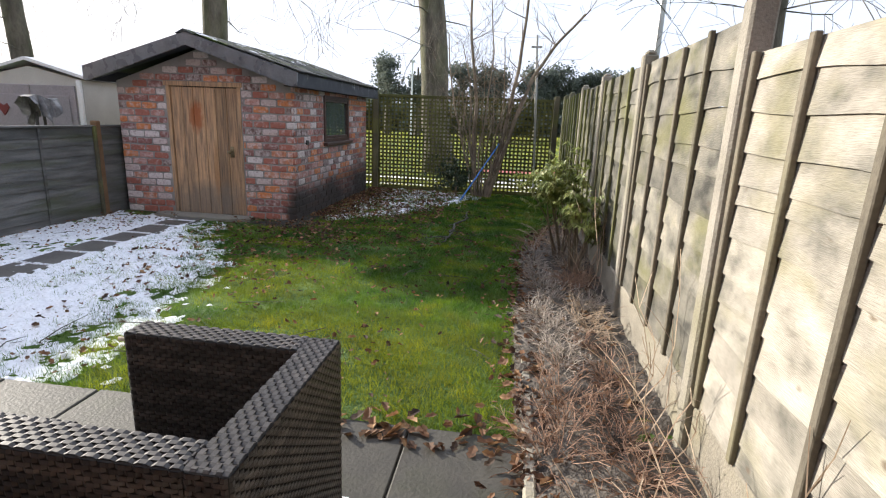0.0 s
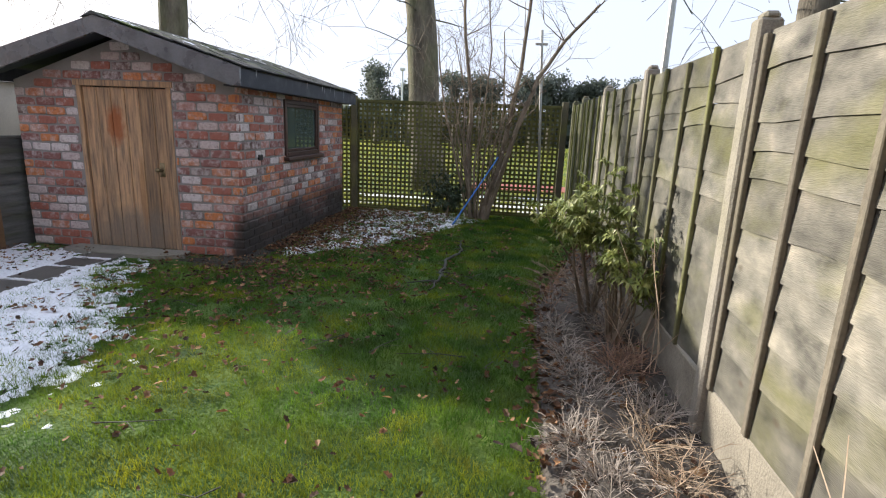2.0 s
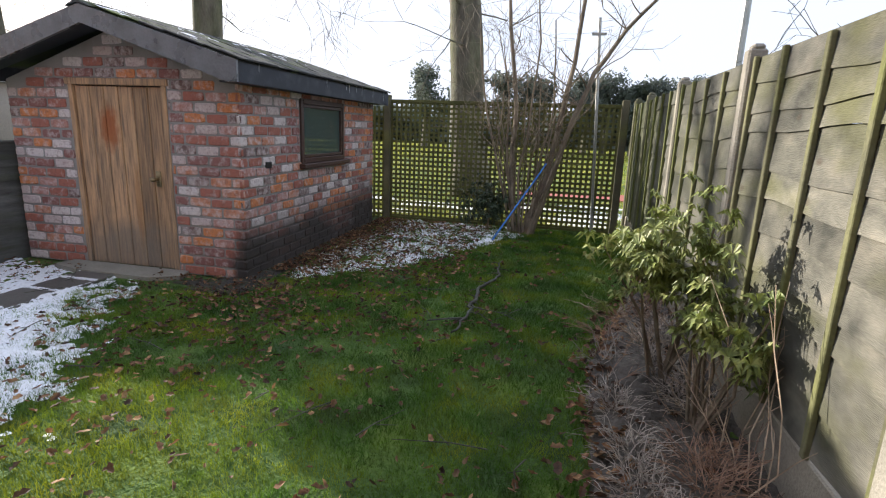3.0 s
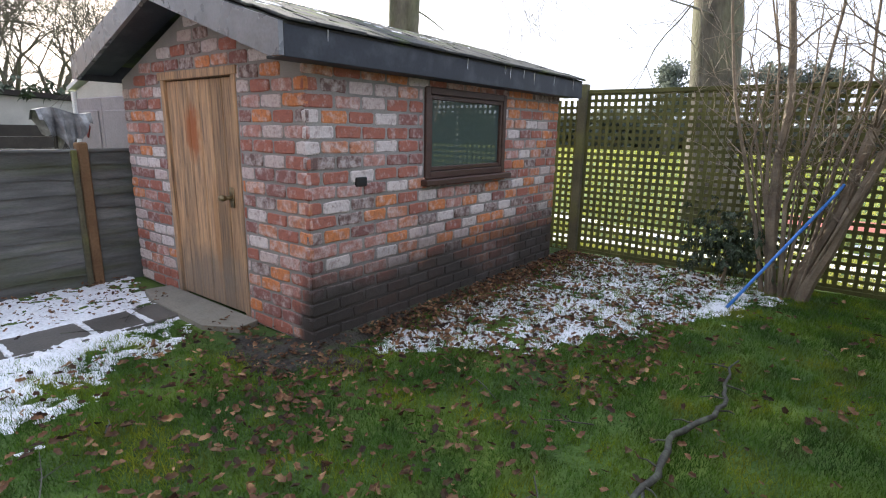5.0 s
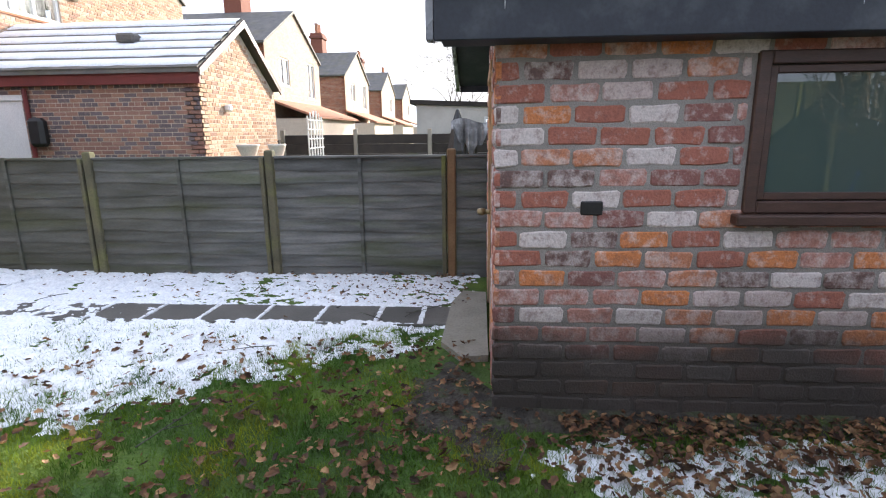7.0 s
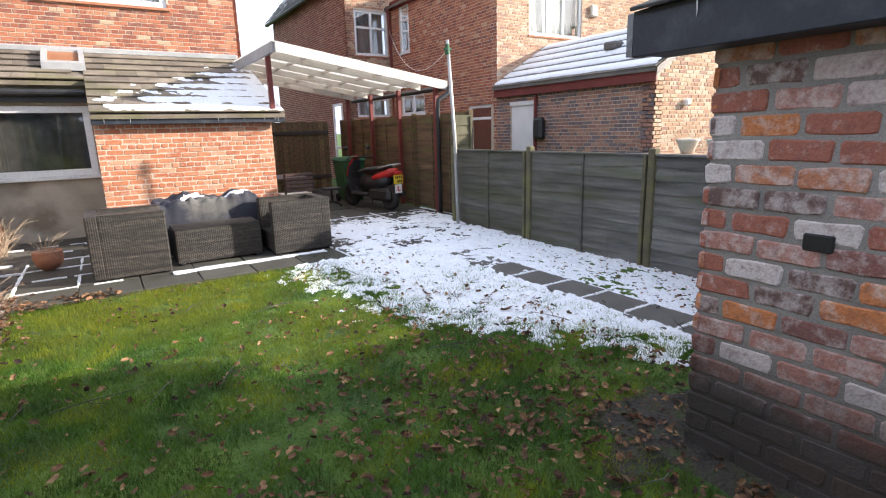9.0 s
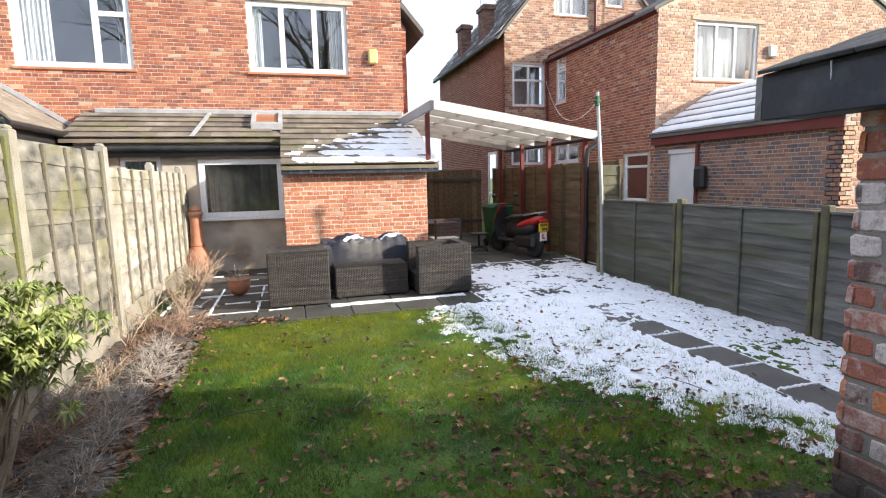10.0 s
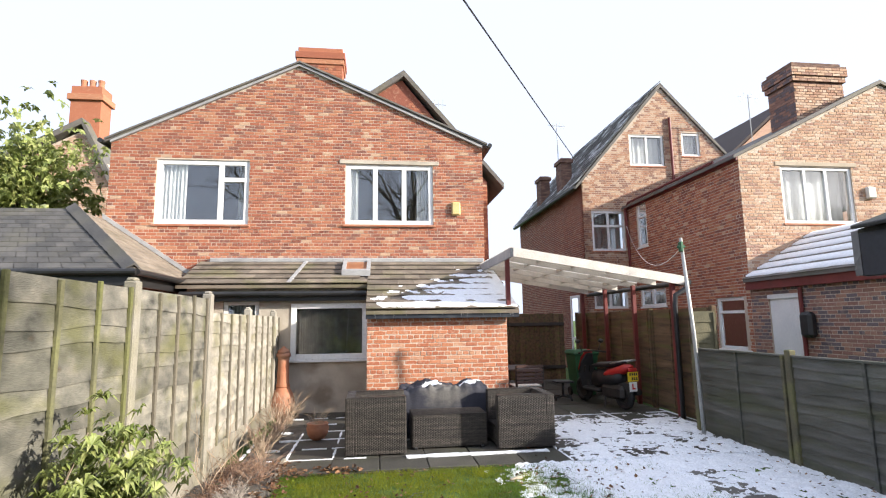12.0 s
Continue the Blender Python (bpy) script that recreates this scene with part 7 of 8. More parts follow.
def furniture():
    armchair(-1.40, -0.605, 0.965, 1.745, 0.775, -1)
    armchair(-3.46, -2.66, 0.93, 1.71, 0.745, 1)
    t = thing("rattan_table", (-2.0, 1.3, 0.025), "low dark woven rattan coffee table on the patio", "table")
    woven_box("table_body", (-2.55, 0.95, 0.05), (-1.50, 1.48, 0.48), t)
    for x in (-2.48, -1.55):
        for y in (1.03, 1.5):
            part("foot", Geo().box((x - 0.025, y - 0.025, 0.024), (x + 0.025, y + 0.025, 0.06), 0.006), M_BLACKPVC, t)
    # draped cover over the stacked furniture behind
    c = thing("furniture_cover", (-2.05, 0.5, 0), "crumpled navy and grey rain cover over stacked furniture, snow on top", "cover")
    g, gs = Geo(), Geo()
    nx, ny = 84, 40
    def cz(i, j):
        u, v = i / nx, j / ny
        x, y = -2.85 + 1.62 * u, 0.1 + 0.8 * v
        e = min(u, 1 - u, v, 1 - v)
        top = 0.79 + 0.04 * math.sin(u * 5.5 + 0.8) * (1 - abs(2 * v - 1)) + 0.07 * fbm(x, y, 2.4, 2)
        fold = abs(math.sin(u * 12 + 2.2 * math.sin(v * 3 + u * 4)))
        top -= 0.04 * (1 - fold) ** 2 + 0.018 * abs(math.sin(u * 27 - v * 9))
        side = 0.05 + (top - 0.05) * min(1, (e / 0.09)) ** 0.45
        return x, y, side + 0.03 * fbm(x * 2, y * 2, 3.0, 7)
    for i in range(nx + 1):
        for j in range(ny + 1):
            g.v.append(cz(i, j))
    for i in range(nx):
        for j in range(ny):
            a = i * (ny + 1) + j
            g.f.append((a, a + ny + 1, a + ny + 2, a + 1))
    part("sheet", g, M_COVER, c, "", True)
    ids = {}
    for i in range(nx + 1):
        for j in range(ny + 1):
            x, y, z = cz(i, j)
            k = -0.1 - 3.0 * abs(j / ny - 0.42) + 1.3 * fbm(x, y, 3.4, 40)
            ids[i, j] = len(gs.v)
            gs.v.append((x, y, z + 0.02 * max(-1, min(1, k))))
    for i in range(nx):
        for j in range(ny):
            if min(i, nx - 1 - i) < 5:
                continue
            gs.f.append((ids[i, j], ids[i + 1, j], ids[i + 1, j + 1], ids[i, j + 1]))
    part("snow", gs, M_SNOW, c, "", True)


M_GREYCOVER = material("grey_plastic_sheet", [(0.07, 0.07, 0.072), (0.16, 0.16, 0.165), (0.34, 0.34, 0.34)], 7, 0.3, 0.3, 40)
M_COVER = material("rain_cover", [(0.014, 0.015, 0.024), (0.028, 0.029, 0.043)], 1.9, 0.7, 0.2, 40)
add_stain_or_light(M_COVER, (-2.05, 0.74, 0.72), (0.40, 0.36, 0.32), (0.115, 0.108, 0.10), 0.9)


def field_grass():
    """Longer tufts on the field beyond the trellis."""
    rs = np.random.RandomState(9)
    n = 90000
    y = 11.8 + 45 * rs.rand(n) ** 1.8
    x = rs.uniform(-1, 1, n) * (6 + 0.9 * (y - 11)) - 1.5
    keep = ~((y > 15.9) & (y < 17.5) & (x > -1.3))
    x, y = x[keep], y[keep]
    n = len(x)
    s = 1 + (y - 11.8) * 0.12
    a, la = rs.uniform(0, 6.283, n), rs.uniform(0, 6.283, n)
    h, w = rs.uniform(0.03, 0.07, n) * s ** 0.5, rs.uniform(0.006, 0.012, n) * s
    v = np.empty((n, 3, 3))
    v[:, 0] = np.stack([x - np.cos(a) * w, y - np.sin(a) * w, np.full(n, -0.01)], 1)
    v[:, 1] = np.stack([x + np.cos(a) * w, y + np.sin(a) * w, np.full(n, -0.01)], 1)
    v[:, 2] = np.stack([x + np.cos(la) * h * 0.5, y + np.sin(la) * h * 0.5, h], 1)
    me = bpy.data.meshes.new("field_grass")
    me.vertices.add(3 * n)
    me.loops.add(3 * n)
    me.polygons.add(n)
    me.vertices.foreach_set("co", v.ravel())
    me.loops.foreach_set("vertex_index", np.arange(3 * n))
    me.polygons.foreach_set("loop_start", np.arange(0, 3 * n, 3))
    me.update()
    me.validate()
    me.materials.append(M_FIELD)
    tagged(new("field_grass", me), "yellow-green sunlit grass of the field", "grass", kind="stuff")


M_FIELD = material("field_grass", [(0.22, 0.26, 0.03), (0.36, 0.38, 0.06), (0.50, 0.47, 0.12)], 0.5, 0.7, 0.1, 20, island=0.3)
let_light_through(M_FIELD, 0.4)
let_light_through(M_EVERGREEN, 0.25)


# ---- things by the house ----
def torus(g, c, axis, R, r, seg=28, ring=10):
    c, axis = Vector(c), Vector(axis).normalized()
    a = axis.orthogonal().normalized()
    b = axis.cross(a)
    n0 = len(g.v)
    for i in range(seg):
        t = 6.2832 * i / seg
        d = a * math.cos(t) + b * math.sin(t)
        for k in range(ring):
            s = 6.2832 * k / ring
            g.v.append(tuple(c + d * (R + r * math.cos(s)) + axis * r * math.sin(s)))
    for i in range(seg):
        for k in range(ring):
            p, q = n0 + i * ring, n0 + (i + 1) % seg * ring
            g.f.append((p + k, q + k, q + (k + 1) % ring, p + (k + 1) % ring))
    return g


def loft(g, sections):
    """Closed rings of equal count joined in order, with end caps."""
    n = len(sections[0])
    n0 = len(g.v)
    for s in sections:
        g.v += [tuple(p) for p in s]
    for i in range(len(sections) - 1):
        for k in range(n):
            a, b = n0 + i * n + k, n0 + i * n + (k + 1) % n
            g.f.append((a, b, b + n, a + n))
    g.f.append(tuple(n0 + k for k in reversed(range(n))))
    g.f.append(tuple(n0 + (len(sections) - 1) * n + k for k in range(n)))
    return g


def oval(y, z, w, h, x, n=12, tilt=0.0):
    return [(x + w * math.cos(6.2832 * k / n), y + tilt * math.sin(6.2832 * k / n), z + h * math.sin(6.2832 * k / n)) for k in range(n)]


M_REDPLASTIC = material("red_bodywork", [(0.42, 0.022, 0.02), (0.52, 0.03, 0.028)], 5, 0.25, 0.05, 40)
M_BLACKPLASTIC = material("black_plastic", [(0.015, 0.015, 0.016), (0.03, 0.03, 0.032)], 6, 0.45, 0.1, 60)
M_RUBBER = material("tyre_rubber", [(0.014, 0.014, 0.014), (0.028, 0.027, 0.026)], 12, 0.8, 0.3, 80)
M_GREENBIN = material("green_bin_plastic", [(0.012, 0.085, 0.035), (0.02, 0.12, 0.05)], 4, 0.5, 0.1, 60)
M_PLATE = material("plate_yellow", [(0.70, 0.48, 0.02), (0.76, 0.54, 0.03)], 4, 0.4, 0.02, 40)
M_WHITE = material("white_plastic", [(0.72, 0.72, 0.70), (0.8, 0.8, 0.79)], 4, 0.4, 0.02, 40)
M_REDTRIM = material("red_lettering", [(0.5, 0.02, 0.02), (0.6, 0.03, 0.03)], 4, 0.5, 0.02, 40)
M_CHARCOAL = material("dark_steel", [(0.03, 0.03, 0.03), (0.06, 0.055, 0.05)], 8, 0.5, 0.2, 60, metal=0.5)


def scooter():
    s = thing("motor_scooter", (-5.75, -1.5, 0.026), "red and black motor scooter with yellow number plate, parked", "scooter")
    x, z0 = -5.82, 0.026
    for y, nm in ((-0.95, "rear_wheel"), (-2.2, "front_wheel")):
        w = part(nm, torus(Geo(), (x, y, z0 + 0.25), (1, 0, 0), 0.185, 0.062), M_RUBBER, s, "", True)
        part("rim", Geo().tube([(x - 0.045, y, z0 + 0.25), (x + 0.045, y, z0 + 0.25)], 0.135, 20), M_CHARCOAL, w)
    part("rear_body", loft(Geo(), [oval(-1.42, 0.62, 0.12, 0.05, x), oval(-1.3, 0.66, 0.16, 0.08, x), oval(-1.12, 0.70, 0.165, 0.09, x), oval(-0.92, 0.76, 0.13, 0.09, x), oval(-0.72, 0.82, 0.05, 0.04, x)]), M_REDPLASTIC, s, "glossy red rear bodywork", True)
    part("seat", loft(Geo(), [oval(-1.85, 0.76, 0.07, 0.03, x), oval(-1.6, 0.80, 0.15, 0.055, x), oval(-1.25, 0.83, 0.16, 0.055, x), oval(-0.98, 0.87, 0.12, 0.045, x)]), M_BLACKPLASTIC, s, "black seat", True)
    part("grab_rail", Geo().tube([(x - 0.13, -1.15, 0.85), (x - 0.13, -0.75, 0.93), (x, -0.68, 0.94), (x + 0.13, -0.75, 0.93), (x + 0.13, -1.15, 0.85)], 0.013, 8), M_GALV, s, "", True)
    part("under_seat", loft(Geo(), [oval(-1.8, 0.52, 0.10, 0.16, x), oval(-1.5, 0.56, 0.15, 0.19, x), oval(-1.2, 0.58, 0.15, 0.15, x), oval(-0.95, 0.62, 0.11, 0.1, x)]), M_BLACKPLASTIC, s, "", True)
    part("engine", Geo().box((x - 0.13, -1.5, 0.2), (x + 0.14, -0.85, 0.46), 0.06).tube([(x - 0.17, -1.4, 0.3), (x - 0.17, -0.75, 0.36)], [0.05, 0.065], 12), M_CHARCOAL, s)
    part("footboard", Geo().box((x - 0.17, -2.05, 0.28), (x + 0.17, -1.5, 0.36), 0.03), M_BLACKPLASTIC, s)
    part("leg_shield", loft(Geo(), [oval(-2.02, 0.34, 0.18, 0.03, x), oval(-2.08, 0.6, 0.21, 0.03, x), oval(-2.06, 0.85, 0.15, 0.03, x), oval(-1.98, 0.98, 0.09, 0.03, x)]), M_BLACKPLASTIC, s, "", True)
    part("front_apron", loft(Geo(), [oval(-2.2, 0.5, 0.10, 0.03, x), oval(-2.19, 0.7, 0.13, 0.03, x), oval(-2.12, 0.92, 0.11, 0.03, x), oval(-2.0, 1.03, 0.1, 0.05, x)]), M_REDPLASTIC, s, "red front apron", True)
    part("fork", Geo().tube([(x - 0.07, -2.2, 0.26), (x - 0.06, -2.05, 0.75)], 0.022, 8).tube([(x + 0.07, -2.2, 0.26), (x + 0.06, -2.05, 0.75)], 0.022, 8), M_CHARCOAL, s)
    hb = part("handlebar", Geo().tube([(x - 0.33, -1.85, 1.02), (x - 0.12, -1.97, 1.05), (x + 0.12, -1.97, 1.05), (x + 0.33, -1.85, 1.02)], 0.018, 8), M_CHARCOAL, s, "", True)
    for sg in (-1, 1):
        part("mirror", Geo().tube([(x + sg * 0.2, -1.93, 1.05), (x + sg * 0.27, -1.95, 1.22)], 0.008, 6).lathe((x + sg * 0.28, -1.95, 1.2), [(0.01, 0), (0.055, 0.03), (0.055, 0.06), (0.01, 0.09)], 12), M_BLACKPLASTIC, hb, "", True)
    part("tail_light", Geo().box((x - 0.09, -0.73, 0.73), (x + 0.09, -0.66, 0.80), 0.02), M_REDPLASTIC, s)
    part("mudguard", Geo().box((x - 0.08, -0.74, 0.42), (x + 0.08, -0.7, 0.74), 0.01), M_BLACKPLASTIC, s)
    pl = part("number_plate", Geo().box((x - 0.115, -0.695, 0.56), (x + 0.115, -0.683, 0.73), 0.004), M_PLATE, s, "yellow number plate")
    g = Geo()
    for row, n in ((0.665, 4), (0.585, 3)):
        for k in range(n):
            g.box((x - 0.09 + 0.047 * k, -0.6825, row), (x - 0.06 + 0.047 * k, -0.6805, row + 0.05))
    part("plate_marking", g, M_BLACKPLASTIC, pl)
    lp = part("learner_plate", Geo().box((x - 0.085, -0.70, 0.38), (x + 0.085, -0.69, 0.55), 0.004), M_WHITE, s, "white learner plate with red letter")
    part("letter", Geo().box((x + 0.0, -0.6895, 0.42), (x + 0.03, -0.6875, 0.52)).box((x - 0.045, -0.6895, 0.42), (x - 0.001, -0.6875, 0.445)), M_REDTRIM, lp)
    s.location, s.rotation_euler, s.scale = (-5.58, -1.50, 0.026), Euler((0, 0, radians(13))), (1.05, 1.05, 1.05)
    part("stand", Geo().tube([(x - 0.12, -1.35, 0.25), (x - 0.2, -1.3, 0.04)], 0.015, 6).tube([(x + 0.12, -1.35, 0.25), (x + 0.2, -1.3, 0.04)], 0.015, 6), M_CHARCOAL, s)


def swivel_stand():
    x, y = -5.08, -2.45
    s = thing("swivel_stand", (x, y, 0.026), "black flat-topped stand on a four-armed castor base", "stand")
    part("top", Geo().box((x - 0.2, y - 0.17, 0.40), (x + 0.2, y + 0.17, 0.44), 0.012), M_BLACKPLASTIC, s)
    part("stem", Geo().tube([(x, y, 0.09), (x, y, 0.40)], 0.028, 12), M_CHARCOAL, s, "", True)
    for k in range(4):
        a = 0.5 + 1.5708 * k
        ex, ey = x + 0.24 * math.cos(a), y + 0.24 * math.sin(a)
        arm = part("arm", Geo().tube([(x, y, 0.12), (ex, ey, 0.085)], [0.026, 0.018], 8), M_BLACKPLASTIC, s, "", True)
        part("castor", Geo().tube([(ex - 0.015, ey, 0.053), (ex + 0.015, ey, 0.053)], 0.028, 12), M_RUBBER, arm)


def wheelie_bin():
    b = thing("wheelie_bin", (-5.9, -2.85, 0.026), "dark green plastic wheelie bin with lid closed", "bin")
    g = Geo()
    x, y = -5.72, -2.9
    lo = [(x - 0.2, y - 0.24, 0.08), (x + 0.2, y - 0.24, 0.08), (x + 0.2, y + 0.24, 0.08), (x - 0.2, y + 0.24, 0.08)]
    hi = [(x - 0.27, y - 0.3, 1.0), (x + 0.27, y - 0.3, 1.0), (x + 0.27, y + 0.3, 1.0), (x - 0.27, y + 0.3, 1.0)]
    loft(g, [lo, hi])
    part("body", g, M_GREENBIN, b)
    part("rim", Geo().box((x - 0.29, y - 0.32, 0.96), (x + 0.29, y + 0.32, 1.01), 0.015), M_GREENBIN, b)
    part("lid", loft(Geo(), [[(x - 0.3, y - 0.34, 1.012), (x + 0.3, y - 0.34, 1.012), (x + 0.3, y + 0.34, 1.012), (x - 0.3, y + 0.34, 1.012)], [(x - 0.25, y - 0.28, 1.075), (x + 0.25, y - 0.28, 1.075), (x + 0.25, y + 0.28, 1.075), (x - 0.25, y + 0.28, 1.075)]]), M_GREENBIN, b)
    for sg in (-1, 1):
        part("wheel", Geo().tube([(x + sg * 0.2, y - 0.22, 0.125), (x + sg * 0.25, y - 0.22, 0.125)], 0.1, 16), M_RUBBER, b)
    part("handle", Geo().tube([(x - 0.2, y - 0.36, 1.0), (x + 0.2, y - 0.36, 1.0)], 0.016, 8), M_GREENBIN, b)


def slatted_chair():
    c = thing("slatted_chair", (-4.0, -1.5, 0.026), "dark slatted metal and wood garden chair", "chair")
    x0, x1, y0, y1 = -4.25, -3.72, -1.75, -1.25
    for x in (x0, x1):
        for y in (y0, y1):
            part("leg", Geo().box((x - 0.02, y - 0.02, 0.026), (x + 0.02, y + 0.02, 0.88 if y == y1 else 0.45), 0.004), M_CHARCOAL, c)
    for k in range(6):
        y = y0 + (y1 - y0) * k / 5
        part("seat_slat", Geo().box((x0 - 0.02, y - 0.035, 0.45), (x1 + 0.02, y + 0.035, 0.47), 0.004), M_BROWNWOOD, c)
    for k in range(5):
        z = 0.54 + 0.075 * k
        part("back_slat", Geo().box((x0, y1 + 0.022, z), (x1, y1 + 0.04, z + 0.055), 0.004), M_BROWNWOOD, c)
    part("snow", Geo().box((x0 - 0.01, y0 - 0.03, 0.472), (x1 + 0.01, y1 - 0.05, 0.49), 0.008), M_SNOW, c, "thin snow on the seat")
    t = thing("outdoor_table", (-4.1, -2.7, 0.026), "dark garden table with snow on its top", "table")
    part("tabletop", Geo().box((-4.5, -3.3, 0.70), (-3.7, -2.1, 0.74), 0.01), M_BROWNWOOD, t)
    for x in (-4.42, -3.78):
        for y in (-3.2, -2.2):
            part("leg", Geo().box((x - 0.03, y - 0.03, 0.026), (x + 0.03, y + 0.03, 0.699), 0.004), M_BROWNWOOD, t)


def side_gate():
    g_ = thing("side_gate", (-5, -6.5, 0), "dark weathered boarded side gate between the houses", "gate")
    for k in range(20):
        x = -6.55 + 0.152 * k
        part("board", Geo().box((x, -6.3, 0.04), (x + 0.147, -6.27, 1.95 + 0.01 * (k % 3)), 0.004), M_CEDAR, g_)
    for z in (0.35, 1.6):
        part("rail", Geo().box((-6.55, -6.268, z), (-3.55, -6.23, z + 0.1), 0.004), M_DARKFENCE, g_)


def pots():
    c = thing("chimenea", (0.76, -1.5, 0), "tall terracotta chimenea beside the fence", "chimenea")
    part("bowl", Geo().lathe((0.76, -1.5, 0.02), [(0.10, 0), (0.13, 0.03), (0.20, 0.14), (0.235, 0.28), (0.20, 0.42), (0.14, 0.52), (0.12, 0.56)], 24), M_TERRA, c, "", True)
    part("neck", Geo().lathe((0.76, -1.5, 0.58), [(0.125, 0), (0.135, 0.02), (0.11, 0.08), (0.10, 0.5), (0.105, 0.55), (0.135, 0.57), (0.135, 0.62), (0.10, 0.64)], 24), M_TERRA, c, "", True)
    part("cap", Geo().lathe((0.76, -1.5, 1.22), [(0.12, 0), (0.10, 0.05), (0.05, 0.08), (0.03, 0.11), (0.01, 0.12)], 20), M_TERRA, c, "", True)
    p = thing("plant_pot", (-0.12, 0.55, 0.026), "round terracotta pot with straggly withered plant", "plant pot")
    part("pot", Geo().lathe((-0.12, 0.55, 0.026), [(0.09, 0), (0.15, 0.08), (0.17, 0.17), (0.155, 0.22), (0.165, 0.24), (0.14, 0.24), (0.13, 0.2)], 22), M_TERRA, p, "", True)
    r = random.Random(9)
    g = Geo()
    for i in range(26):
        a, b = r.uniform(0, 6.28), Vector((-0.12 + r.gauss(0, 0.05), 0.55 + r.gauss(0, 0.05), 0.22))
        d = Vector((math.cos(a) * 0.6, math.sin(a) * 0.6, 1)).normalized() * r.uniform(0.15, 0.36)
        g.tube([b, b + d * 0.6, b + d + Vector((math.cos(a) * 0.06, math.sin(a) * 0.06, -0.05))], [0.003, 0.003, 0.0015], 3, False)
    tagged(part("stems", g, M_STRAW, p), kind="stuff")
    for j, (x, y) in enumerate(((0.55, 0.35), (0.6, -0.3), (0.55, -0.9), (0.62, 1.0), (0.5, 1.5))):
        dead_plant(x, y, 0.75 if y < 0.5 else 0.5, 0.6, 40, M_REDSTEM if j % 2 else M_STRAW, "reddish dry shrub stems beside the patio", 0.003, 400 + j, 0.15, 3)


def washing_pole():
    w = thing("washing_line_pole", (-5.88, 1.35, 0), "leaning galvanised washing-line pole with green bracket", "pole")
    top = Vector((-5.76, 1.35, 3.02))
    part("pole", Geo().tube([(-5.9, 1.35, 0.0), (-5.86, 1.35, 1.5), top], [0.03, 0.03, 0.026], 10), M_GALV, w, "", True)
    part("bracket", Geo().box((top.x - 0.06, 1.32, 2.86), (top.x + 0.06, 1.38, 2.9), 0.01).box((top.x - 0.02, 1.31, 2.8), (top.x + 0.03, 1.39, 2.96), 0.01), M_GREENBIN, w)
    pts = []
    a, b = Vector((-9.45, -7.7, 4.9)), Vector((-5.78, 1.33, 2.88))
    for k in range(13):
        t = k / 12
        p = a.lerp(b, t)
        p.z -= 0.9 * 4 * t * (1 - t) * 0.8
        pts.append(p)
    solid("washing_line", Geo().tube(pts, 0.006, 5), M_WHITE, "slack pale washing line strung to the pole", "line")
    p1, p2 = Vector((-8.24, -7.9, 6.64)), Vector((-1.84, 4.0, 5.18))
    d = (p2 - p1)
    solid("overhead_cable", Geo().tube([p1, p1 + d * 0.5, p2, p2 + d * 0.8], 0.011, 6), M_BLACKPVC, "thin dark overhead cable running to the house", "cable")


def blue_pole():
    solid("blue_pole", Geo().tube([(-1.06, 10.3, 0.0), (-0.42, 11.0, 1.04), (-0.38, 11.05, 1.12)], [0.014, 0.014, 0.014], 10), M_BLUE, "bright blue metal pole leaning on the shrub", "pole")
    s = thing("slender_post", (0.42, 11.47, 0), "slender grey metal post standing before the trellis", "post")
    part("shaft", Geo().tube([(0.42, 11.47, -0.05), (0.33, 11.47, 1.7), (0.24, 11.47, 3.3)], 0.024, 8), M_GALV, s)
    part("cross_arm", Geo().box((0.14, 11.45, 3.05), (0.36, 11.49, 3.09), 0.005), M_GALV, s)


M_BLUE = material("blue_paint", [(0.03, 0.16, 0.55), (0.05, 0.22, 0.65)], 5, 0.4, 0.05, 40)


